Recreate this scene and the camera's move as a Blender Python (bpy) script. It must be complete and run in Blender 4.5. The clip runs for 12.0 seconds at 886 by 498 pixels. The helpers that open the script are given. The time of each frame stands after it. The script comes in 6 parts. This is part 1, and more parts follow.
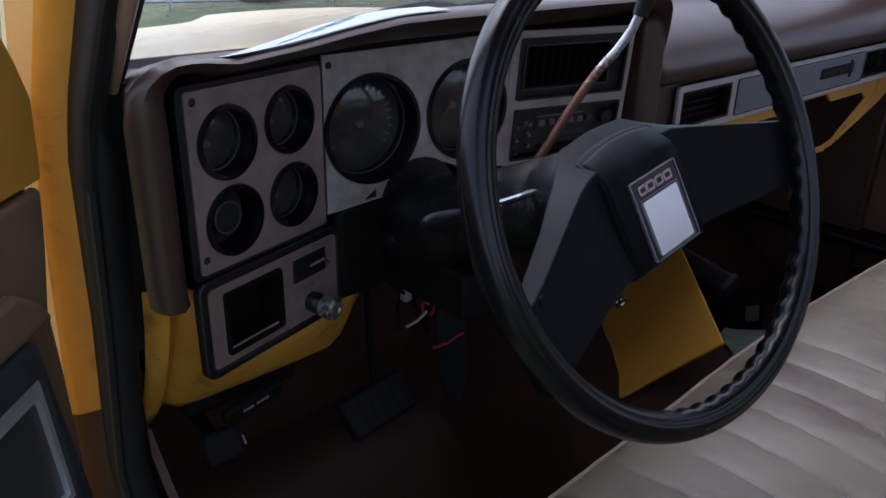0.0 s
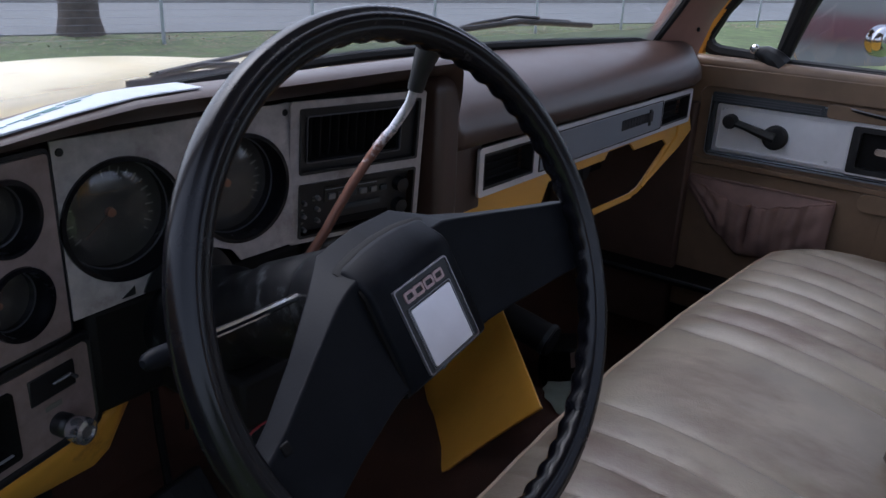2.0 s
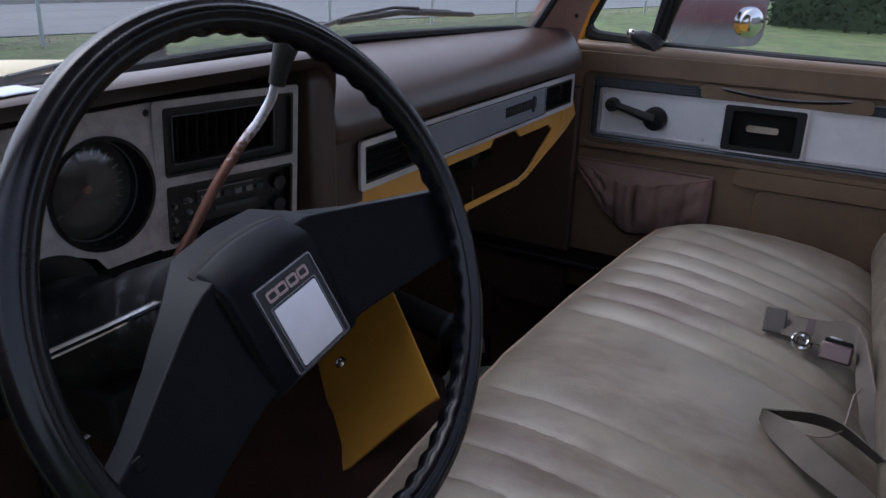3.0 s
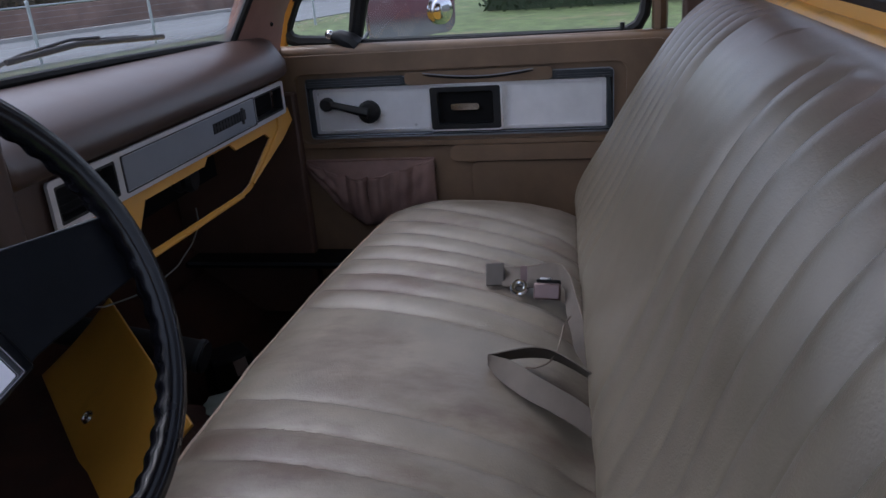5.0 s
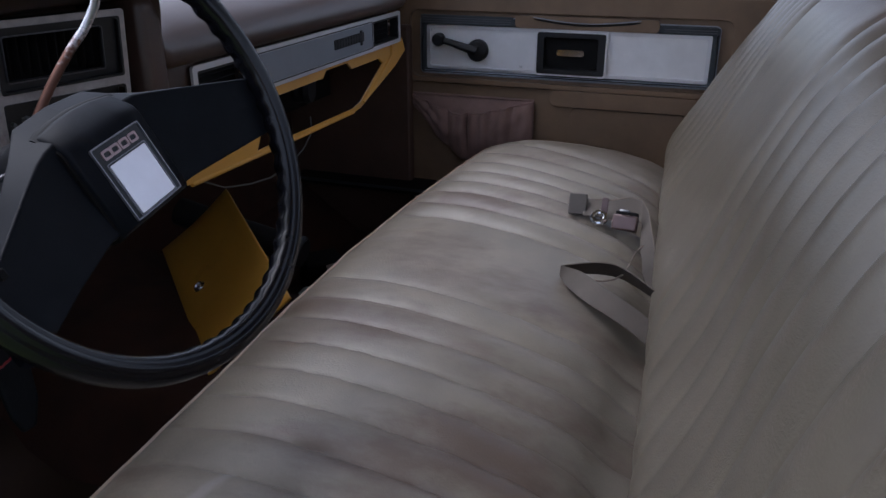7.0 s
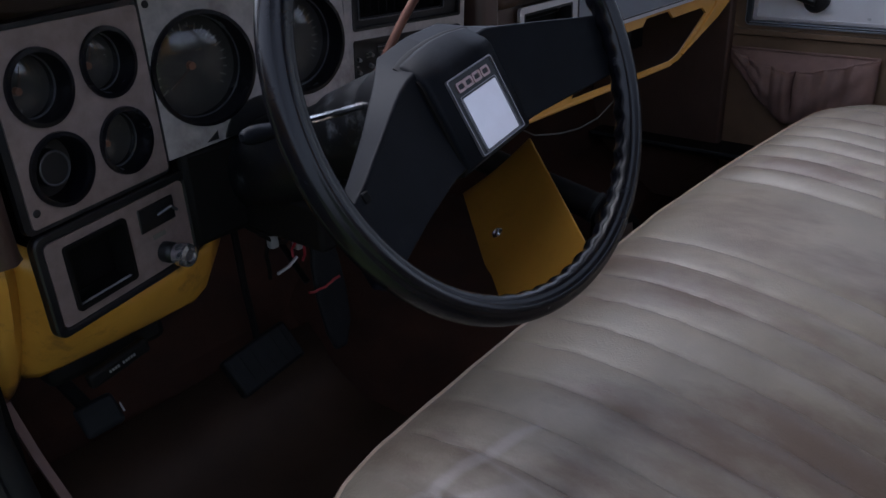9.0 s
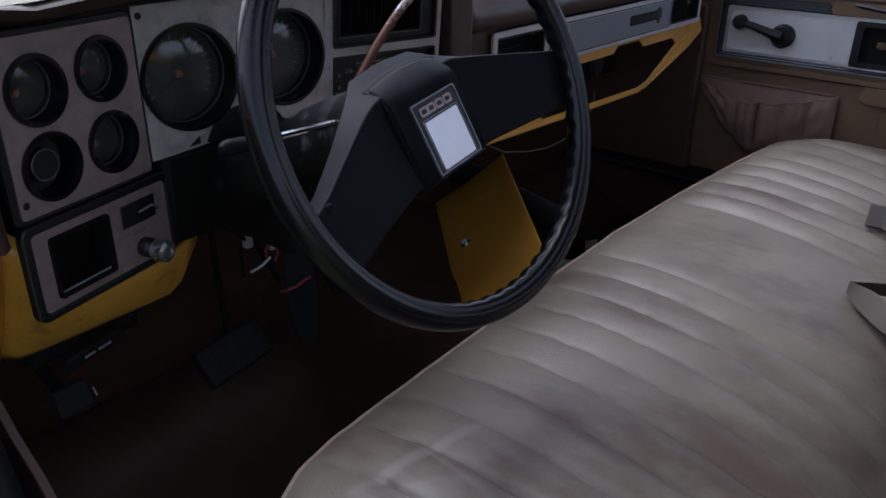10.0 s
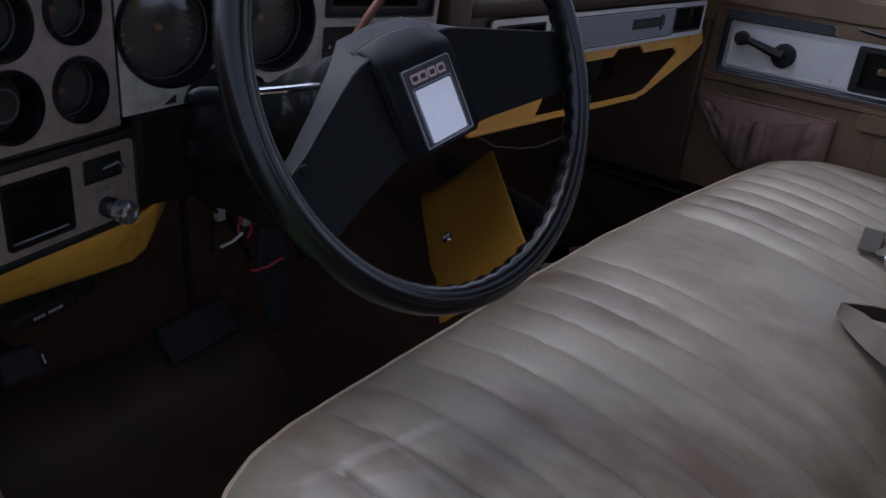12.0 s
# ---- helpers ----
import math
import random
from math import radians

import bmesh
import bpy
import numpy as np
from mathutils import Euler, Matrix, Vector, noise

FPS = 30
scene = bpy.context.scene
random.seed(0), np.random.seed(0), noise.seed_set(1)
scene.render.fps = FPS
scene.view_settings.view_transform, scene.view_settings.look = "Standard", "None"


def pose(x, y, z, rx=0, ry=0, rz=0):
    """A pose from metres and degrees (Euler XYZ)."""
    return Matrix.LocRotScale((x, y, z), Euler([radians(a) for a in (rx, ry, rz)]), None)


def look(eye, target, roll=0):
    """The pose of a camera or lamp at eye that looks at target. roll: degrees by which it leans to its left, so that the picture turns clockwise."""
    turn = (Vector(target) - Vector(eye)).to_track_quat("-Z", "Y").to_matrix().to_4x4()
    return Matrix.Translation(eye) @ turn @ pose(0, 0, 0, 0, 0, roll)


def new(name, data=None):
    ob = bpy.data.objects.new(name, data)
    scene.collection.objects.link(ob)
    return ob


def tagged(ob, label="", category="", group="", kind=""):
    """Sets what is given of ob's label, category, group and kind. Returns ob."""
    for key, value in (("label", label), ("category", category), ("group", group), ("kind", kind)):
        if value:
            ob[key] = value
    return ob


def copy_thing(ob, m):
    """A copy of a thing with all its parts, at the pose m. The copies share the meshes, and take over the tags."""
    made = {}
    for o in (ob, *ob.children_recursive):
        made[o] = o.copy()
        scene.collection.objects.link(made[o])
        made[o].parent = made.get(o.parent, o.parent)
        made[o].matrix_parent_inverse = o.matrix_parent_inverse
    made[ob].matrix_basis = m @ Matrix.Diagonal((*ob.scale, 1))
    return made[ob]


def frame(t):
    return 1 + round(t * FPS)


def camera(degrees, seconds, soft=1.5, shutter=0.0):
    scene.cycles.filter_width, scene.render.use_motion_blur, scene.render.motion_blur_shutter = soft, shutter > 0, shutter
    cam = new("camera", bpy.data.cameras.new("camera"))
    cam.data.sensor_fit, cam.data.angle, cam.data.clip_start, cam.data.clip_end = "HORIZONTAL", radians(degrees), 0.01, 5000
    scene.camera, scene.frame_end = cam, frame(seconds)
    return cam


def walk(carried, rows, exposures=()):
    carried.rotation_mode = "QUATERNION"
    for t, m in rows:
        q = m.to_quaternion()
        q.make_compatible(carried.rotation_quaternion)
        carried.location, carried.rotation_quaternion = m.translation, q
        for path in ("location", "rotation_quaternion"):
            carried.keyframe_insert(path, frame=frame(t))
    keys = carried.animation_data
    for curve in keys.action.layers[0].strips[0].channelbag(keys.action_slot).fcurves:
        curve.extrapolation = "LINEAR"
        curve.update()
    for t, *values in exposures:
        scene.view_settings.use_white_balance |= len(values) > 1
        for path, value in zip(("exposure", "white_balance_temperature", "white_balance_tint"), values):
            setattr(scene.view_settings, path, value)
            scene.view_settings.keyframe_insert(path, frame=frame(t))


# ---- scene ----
cam = camera(59.15, 12.0)
PATH = [
    (0, (-0.0685, 0.0723, 0.9895), (0.8534, 1.0952, 0.3945), 1.28),
    (0.5, (-0.0562, 0.0961, 1.0013), (0.8813, 1.1169, 0.4278), 3.08),
    (1, (-0.0211, 0.1070, 1.0104), (0.9692, 1.0877, 0.4557), 2.36),
    (1.5, (0.0233, 0.0969, 1.0198), (1.1040, 0.9888, 0.4845), 2.88),
    (2, (0.0459, 0.0843, 1.0196), (1.1721, 0.9188, 0.4857), 2.50),
    (2.5, (0.0641, 0.0734, 1.0186), (1.2501, 0.8207, 0.4848), 2.54),
    (3, (0.0701, 0.0595, 1.0173), (1.2871, 0.7503, 0.4774), 1.55),
    (3.5, (0.0745, 0.0445, 1.0137), (1.3458, 0.6358, 0.4803), 0.55),
    (3.7, (0.0720, 0.0345, 1.0138), (1.8180, 0.7130, 0.3270), 0.20),
    (5.3, (0.0680, -0.0400, 1.0100), (1.8900, 0.3180, 0.2660), -4.50),
    (5.5, (0.0608, -0.0426, 1.0146), (1.4266, 0.2012, 0.4442), -4.29),
    (6, (0.0264, -0.0512, 1.0058), (1.3949, 0.2112, 0.4506), -2.75),
    (6.5, (-0.0043, -0.0685, 0.9957), (1.3471, 0.2590, 0.4330), -1.38),
    (7, (-0.0518, -0.0632, 0.9694), (1.2488, 0.4006, 0.3834), -0.11),
    (7.5, (-0.0675, -0.0460, 0.9465), (1.5450, 0.7530, 0.0705), 0.10),
    (7.7, (-0.0780, -0.0250, 0.9310), (1.4480, 0.8920, 0.0165), -1.20),
    (9.3, (-0.0460, 0.0110, 0.9510), (1.3180, 1.2000, 0.0960), -2.60),
    (9.5, (-0.0510, 0.0079, 0.9565), (0.9700, 0.8996, 0.3141), -2.32),
    (10, (-0.0765, -0.0396, 0.9754), (0.9777, 0.8172, 0.3393), 0.78),
    (10.5, (-0.0891, -0.0478, 0.9651), (0.9054, 0.8461, 0.2856), 4.80),
    (11, (-0.0862, -0.0344, 0.9565), (0.9243, 0.8645, 0.3076), 4.76),
    (11.5, (-0.0665, -0.0215, 0.9273), (1.0280, 0.7928, 0.3038), 6.72),
    (12, (-0.0499, -0.0203, 0.9358), (1.0308, 0.8120, 0.3120), 5.76),
]
EXPOSURES = [(0.0, 1.26, 5550, 15), (12.0, 1.26, 5550, 15)]
walk(cam, [(t, look(eye, target, roll)) for t, eye, target, roll in PATH], EXPOSURES)

# ---- world and light: an overcast day ----
world = bpy.data.worlds.new("sky")
scene.world = world
world.use_nodes = True
wn = world.node_tree
sky = wn.nodes.new("ShaderNodeTexSky")
sky.sky_type, sky.sun_disc = "NISHITA", False
sky.sun_elevation, sky.sun_rotation = radians(62), radians(4)
sky.dust_density, sky.air_density = 4.0, 1.0
hsv = wn.nodes.new("ShaderNodeHueSaturation")
hsv.inputs["Saturation"].default_value = 0.4
wn.links.new(sky.outputs[0], hsv.inputs["Color"])
wn.links.new(hsv.outputs[0], wn.nodes["Background"].inputs[0])
wn.nodes["Background"].inputs[1].default_value = 0.13
sun_data = bpy.data.lights.new("sun", "SUN")
sun_data.energy, sun_data.angle, sun_data.color = 0.20, radians(55), (1.0, 0.97, 0.93)
sun = new("sun", sun_data)
sun.matrix_basis = look((0.8, 12, 9.5), (0, 0, 0))


# ---- materials ----
def mat(name, color, rough=0.5, metal=0.0, vary=0.12, scale=9.0, grain=220.0, bump=0.08, dist=0.0006, stain=None, stain_scale=3.0, stain_at=0.55, spec=0.5, coat=0.0):
    """A surface with broad tone changes, fine grain and optional stains of another colour."""
    m = bpy.data.materials.new(name)
    m.use_nodes = True
    nt = m.node_tree
    b = nt.nodes["Principled BSDF"]
    geo = nt.nodes.new("ShaderNodeTexCoord")
    n1 = nt.nodes.new("ShaderNodeTexNoise")
    n1.inputs["Scale"].default_value, n1.inputs["Detail"].default_value, n1.inputs["Roughness"].default_value = scale, 6, 0.6
    n2 = nt.nodes.new("ShaderNodeTexNoise")
    n2.inputs["Scale"].default_value, n2.inputs["Detail"].default_value = grain, 3
    nt.links.new(geo.outputs["Object"], n1.inputs["Vector"])
    nt.links.new(geo.outputs["Object"], n2.inputs["Vector"])
    ramp = nt.nodes.new("ShaderNodeValToRGB")
    lo = [max(0.0, c * (1 - vary)) for c in color]
    hi = [min(1.0, c * (1 + vary)) for c in color]
    ramp.color_ramp.elements[0].position, ramp.color_ramp.elements[1].position = 0.3, 0.7
    ramp.color_ramp.elements[0].color, ramp.color_ramp.elements[1].color = (*lo, 1), (*hi, 1)
    nt.links.new(n1.outputs["Fac"], ramp.inputs[0])
    out = ramp.outputs[0]
    if stain:
        n3 = nt.nodes.new("ShaderNodeTexNoise")
        n3.inputs["Scale"].default_value, n3.inputs["Detail"].default_value, n3.inputs["Roughness"].default_value = stain_scale, 8, 0.65
        nt.links.new(geo.outputs["Object"], n3.inputs["Vector"])
        r3 = nt.nodes.new("ShaderNodeValToRGB")
        r3.color_ramp.elements[0].position, r3.color_ramp.elements[1].position = stain_at, stain_at + 0.16
        nt.links.new(n3.outputs["Fac"], r3.inputs[0])
        mix = nt.nodes.new("ShaderNodeMix")
        mix.data_type = "RGBA"
        mix.inputs["B"].default_value = (*stain, 1)
        nt.links.new(r3.outputs[0], mix.inputs["Factor"])
        nt.links.new(out, mix.inputs["A"])
        out = mix.outputs["Result"]
    nt.links.new(out, b.inputs["Base Color"])
    b.inputs["Metallic"].default_value = metal
    b.inputs["Specular IOR Level"].default_value = spec
    b.inputs["Coat Weight"].default_value = coat
    mr = nt.nodes.new("ShaderNodeMapRange")
    mr.inputs["To Min"].default_value, mr.inputs["To Max"].default_value = max(0.03, rough - 0.09), min(1.0, rough + 0.09)
    nt.links.new(n1.outputs["Fac"], mr.inputs["Value"])
    nt.links.new(mr.outputs[0], b.inputs["Roughness"])
    bp = nt.nodes.new("ShaderNodeBump")
    bp.inputs["Strength"].default_value, bp.inputs["Distance"].default_value = bump, dist
    nt.links.new(n2.outputs["Fac"], bp.inputs["Height"])
    nt.links.new(bp.outputs[0], b.inputs["Normal"])
    return m


def brushed(name, color, rough, stretch, metal=1.0):
    """Brushed metal: grain drawn out along one axis."""
    m = mat(name, color, rough, metal, vary=0.08)
    nt = m.node_tree
    n2 = [n for n in nt.nodes if n.type == "TEX_NOISE"][1]
    mp = nt.nodes.new("ShaderNodeMapping")
    mp.inputs["Scale"].default_value = stretch
    geo = [n for n in nt.nodes if n.type == "TEX_COORD"][0]
    nt.links.new(geo.outputs["Object"], mp.inputs["Vector"])
    nt.links.new(mp.outputs[0], n2.inputs["Vector"])
    return m


def glass(name, tint=(1, 1, 1), gloss=0.9, rough=0.02, film=0.0, facing_on=0.045):
    """Thin pane: clear, with a Fresnel-driven reflection and an optional film of dust and haze."""
    m = bpy.data.materials.new(name)
    m.use_nodes = True
    nt = m.node_tree
    nt.nodes.remove(nt.nodes["Principled BSDF"])
    t, g = nt.nodes.new("ShaderNodeBsdfTransparent"), nt.nodes.new("ShaderNodeBsdfGlossy")
    mx, lw = nt.nodes.new("ShaderNodeMixShader"), nt.nodes.new("ShaderNodeLayerWeight")
    t.inputs[0].default_value = (*tint, 1)
    g.inputs["Roughness"].default_value = rough
    g.inputs[0].default_value = (gloss, gloss, gloss, 1)
    lw.inputs["Blend"].default_value = 0.5
    pw, sc = nt.nodes.new("ShaderNodeMath"), nt.nodes.new("ShaderNodeMath")
    pw.operation, sc.operation = "POWER", "MULTIPLY_ADD"
    pw.inputs[1].default_value = 4.5
    sc.inputs[1].default_value, sc.inputs[2].default_value = 0.8, facing_on
    nt.links.new(lw.outputs["Facing"], pw.inputs[0])
    nt.links.new(pw.outputs[0], sc.inputs[0])
    nt.links.new(sc.outputs[0], mx.inputs[0])
    nt.links.new(t.outputs[0], mx.inputs[1])
    nt.links.new(g.outputs[0], mx.inputs[2])
    last = mx
    if film:
        d, m2 = nt.nodes.new("ShaderNodeBsdfDiffuse"), nt.nodes.new("ShaderNodeMixShader")
        n = nt.nodes.new("ShaderNodeTexNoise")
        n.inputs["Scale"].default_value, n.inputs["Detail"].default_value = 14, 6
        mu = nt.nodes.new("ShaderNodeMath")
        mu.operation = "MULTIPLY"
        mu.inputs[1].default_value = film * 2
        nt.links.new(n.outputs["Fac"], mu.inputs[0])
        nt.links.new(mu.outputs[0], m2.inputs[0])
        nt.links.new(mx.outputs[0], m2.inputs[1])
        nt.links.new(d.outputs[0], m2.inputs[2])
        last = m2
    nt.links.new(last.outputs[0], nt.nodes["Material Output"].inputs[0])
    return m


PAD = mat("brown_vinyl_pad", (0.050, 0.0265, 0.0190), 0.42, vary=0.15, grain=700, bump=0.22, stain=(0.060, 0.040, 0.032), stain_scale=5, stain_at=0.58, spec=0.7)
PLASTIC_BROWN = mat("brown_plastic", (0.10, 0.058, 0.04), 0.5, vary=0.15, grain=500, bump=0.15)
DOOR_BROWN = mat("brown_door_card", (0.180, 0.115, 0.067), 0.46, vary=0.2, grain=400, bump=0.2, stain=(0.185, 0.122, 0.076), stain_scale=6, spec=0.65)
POCKET = mat("brown_pocket_cloth", (0.25, 0.155, 0.128), 0.8, vary=0.2, scale=14, grain=600, bump=0.3)
YELLOW = mat("yellow_cab_paint", (0.62, 0.312, 0.042), 0.36, vary=0.10, scale=6, grain=90, bump=0.04, stain=(0.42, 0.2, 0.03), stain_scale=7, stain_at=0.62)
YELLOW_WORN = mat("rusting_yellow_paint", (0.62, 0.312, 0.042), 0.38, vary=0.14, scale=9, grain=90, bump=0.06, stain=(0.16, 0.075, 0.028), stain_scale=13, stain_at=0.555)
CREAM = mat("faded_cream_paint", (0.78, 0.62, 0.30), 0.35, vary=0.06, scale=3, grain=60, bump=0.03, stain=(0.80, 0.70, 0.45), stain_scale=2)
BLACK = mat("black_plastic", (0.009, 0.0095, 0.011), 0.42, vary=0.25, scale=18, grain=500, bump=0.12)
WHEEL = mat("black_wheel_plastic", (0.0066, 0.0074, 0.0100), 0.45, vary=0.3, scale=20, grain=420, bump=0.1, stain=(0.013, 0.0145, 0.018), stain_scale=16, stain_at=0.58, spec=0.08)
COLUMN = mat("scuffed_black_column", (0.006, 0.0065, 0.008), 0.45, vary=0.3, scale=20, grain=420, bump=0.1, stain=(0.10, 0.108, 0.118), stain_scale=38, stain_at=0.575, spec=0.35)
RIM = mat("polished_black_rim", (0.004, 0.004, 0.006), 0.25, vary=0.3, scale=30, grain=300, bump=0.03, spec=0.34)
RUBBER = mat("black_rubber", (0.006, 0.006, 0.0065), 0.65, vary=0.25, scale=20, grain=300, bump=0.2)
BEZEL = mat("worn_woodtone_bezel", (0.29, 0.225, 0.215), 0.42, 0.3, vary=0.18, scale=55, grain=350, bump=0.06, stain=(0.12, 0.095, 0.09), stain_scale=10, stain_at=0.6)
BEZEL_GREY = mat("worn_silver_bezel", (0.42, 0.39, 0.39), 0.42, 0.3, vary=0.22, scale=55, grain=350, bump=0.08, stain=(0.20, 0.165, 0.155), stain_scale=14, stain_at=0.55)
SILVER = brushed("brushed_aluminium", (0.82, 0.82, 0.85), 0.36, (3, 3, 260), 0.7)
SILVER_DARK = brushed("grey_brushed_trim", (0.28, 0.305, 0.345), 0.40, (3, 3, 260), 0.45)
CHROME = mat("chrome", (0.72, 0.72, 0.74), 0.12, 1.0, vary=0.1, bump=0.02)
CHROME_WORN = mat("worn_chrome_trim", (0.55, 0.55, 0.58), 0.32, 0.55, vary=0.25, scale=40)


def rusted(m, rust, top, bottom):
    """Old plating that has rusted away from the foot up, blotchy at the limit."""
    nt = m.node_tree
    b = nt.nodes["Principled BSDF"]
    first = b.inputs["Base Color"].links[0].from_socket
    geo = [n for n in nt.nodes if n.type == "TEX_COORD"][0]
    sep = nt.nodes.new("ShaderNodeSeparateXYZ")
    nt.links.new(geo.outputs["Object"], sep.inputs[0])
    n = nt.nodes.new("ShaderNodeTexNoise")
    n.inputs["Scale"].default_value, n.inputs["Detail"].default_value = 210, 5
    nt.links.new(geo.outputs["Object"], n.inputs["Vector"])
    add = nt.nodes.new("ShaderNodeMath")
    add.operation = "MULTIPLY_ADD"
    add.inputs[1].default_value = 0.075
    nt.links.new(n.outputs["Fac"], add.inputs[0])
    nt.links.new(sep.outputs["Z"], add.inputs[2])
    fall = nt.nodes.new("ShaderNodeMapRange")
    fall.interpolation_type = "SMOOTHSTEP"
    fall.inputs["From Min"].default_value, fall.inputs["From Max"].default_value = bottom + 0.037, top + 0.037
    fall.inputs["To Min"].default_value, fall.inputs["To Max"].default_value = 1.0, 0.0
    nt.links.new(add.outputs[0], fall.inputs["Value"])
    mix = nt.nodes.new("ShaderNodeMix")
    mix.data_type = "RGBA"
    mix.inputs["B"].default_value = (*rust, 1)
    nt.links.new(fall.outputs[0], mix.inputs["Factor"])
    nt.links.new(first, mix.inputs["A"])
    nt.links.new(mix.outputs["Result"], b.inputs["Base Color"])
    dull = nt.nodes.new("ShaderNodeMapRange")
    dull.inputs["To Min"].default_value, dull.inputs["To Max"].default_value = 0.22, 0.5
    nt.links.new(fall.outputs[0], dull.inputs["Value"])
    nt.links.new(dull.outputs[0], b.inputs["Roughness"])


LEVER = mat("rusting_chrome_lever", (0.60, 0.60, 0.63), 0.22, 0.6, vary=0.2, scale=60, grain=500, bump=0.1)
rusted(LEVER, (0.150, 0.072, 0.050), 0.876, 0.842)
VINYL = mat("taupe_seat_vinyl", (0.176, 0.151, 0.117), 0.44, vary=0.17, scale=11, grain=300, bump=0.45, stain=(0.108, 0.078, 0.058), stain_scale=4.5, stain_at=0.47, spec=0.45)
def crackle(m, cell=150.0, depth=0.6):
    """Adds fine creases to a vinyl: a network of cell edges, strong in worn patches only."""
    nt = m.node_tree
    b = nt.nodes["Principled BSDF"]
    first = b.inputs["Normal"].links[0].from_node
    geo = [n for n in nt.nodes if n.type == "TEX_COORD"][0]
    warp = nt.nodes.new("ShaderNodeTexNoise")
    warp.inputs["Scale"].default_value = 25
    vo = nt.nodes.new("ShaderNodeTexVoronoi")
    vo.feature = "DISTANCE_TO_EDGE"
    vo.inputs["Scale"].default_value = cell
    add = nt.nodes.new("ShaderNodeMix")
    add.data_type = "VECTOR"
    add.inputs["Factor"].default_value = 0.06
    nt.links.new(geo.outputs["Object"], add.inputs["A"])
    nt.links.new(warp.outputs["Color"], add.inputs["B"])
    nt.links.new(geo.outputs["Object"], warp.inputs["Vector"])
    nt.links.new(add.outputs["Result"], vo.inputs["Vector"])
    patch = nt.nodes.new("ShaderNodeTexNoise")
    patch.inputs["Scale"].default_value = 6
    nt.links.new(geo.outputs["Object"], patch.inputs["Vector"])
    rp = nt.nodes.new("ShaderNodeMapRange")
    rp.inputs["From Min"].default_value, rp.inputs["From Max"].default_value, rp.inputs["To Max"].default_value = 0.45, 0.65, depth
    nt.links.new(patch.outputs["Fac"], rp.inputs["Value"])
    bp = nt.nodes.new("ShaderNodeBump")
    bp.inputs["Distance"].default_value = 0.0012
    nt.links.new(rp.outputs[0], bp.inputs["Strength"])
    nt.links.new(vo.outputs["Distance"], bp.inputs["Height"])
    nt.links.new(first.outputs[0], bp.inputs["Normal"])
    nt.links.new(bp.outputs[0], b.inputs["Normal"])


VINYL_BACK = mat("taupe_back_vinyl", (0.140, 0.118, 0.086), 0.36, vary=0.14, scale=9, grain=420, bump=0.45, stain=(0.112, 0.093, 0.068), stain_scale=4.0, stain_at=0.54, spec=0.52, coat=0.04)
crackle(VINYL, 170.0, 0.35)
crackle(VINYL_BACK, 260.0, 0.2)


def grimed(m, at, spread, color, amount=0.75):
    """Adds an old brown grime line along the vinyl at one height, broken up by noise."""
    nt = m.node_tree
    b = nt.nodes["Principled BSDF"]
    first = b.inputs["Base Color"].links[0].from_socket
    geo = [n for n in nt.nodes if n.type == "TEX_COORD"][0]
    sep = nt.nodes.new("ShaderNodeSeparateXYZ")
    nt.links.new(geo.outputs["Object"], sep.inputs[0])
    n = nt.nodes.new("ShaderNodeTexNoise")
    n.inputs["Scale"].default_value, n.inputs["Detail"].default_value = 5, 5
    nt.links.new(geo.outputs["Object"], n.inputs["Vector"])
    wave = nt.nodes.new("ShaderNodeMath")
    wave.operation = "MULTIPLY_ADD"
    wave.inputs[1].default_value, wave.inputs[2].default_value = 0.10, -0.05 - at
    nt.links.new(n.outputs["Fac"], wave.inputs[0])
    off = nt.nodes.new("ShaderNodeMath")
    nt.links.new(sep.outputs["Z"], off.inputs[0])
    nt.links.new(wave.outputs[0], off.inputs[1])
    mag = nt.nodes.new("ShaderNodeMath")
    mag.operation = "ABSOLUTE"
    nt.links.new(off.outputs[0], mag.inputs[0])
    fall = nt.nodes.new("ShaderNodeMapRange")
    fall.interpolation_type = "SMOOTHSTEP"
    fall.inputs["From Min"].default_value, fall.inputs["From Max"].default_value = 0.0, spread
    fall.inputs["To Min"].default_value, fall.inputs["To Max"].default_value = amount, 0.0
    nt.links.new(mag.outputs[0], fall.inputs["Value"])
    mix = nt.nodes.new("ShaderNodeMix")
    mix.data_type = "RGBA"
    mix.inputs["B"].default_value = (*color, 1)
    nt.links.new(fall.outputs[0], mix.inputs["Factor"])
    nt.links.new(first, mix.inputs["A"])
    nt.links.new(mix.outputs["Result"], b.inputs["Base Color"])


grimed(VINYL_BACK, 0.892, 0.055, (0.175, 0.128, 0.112))


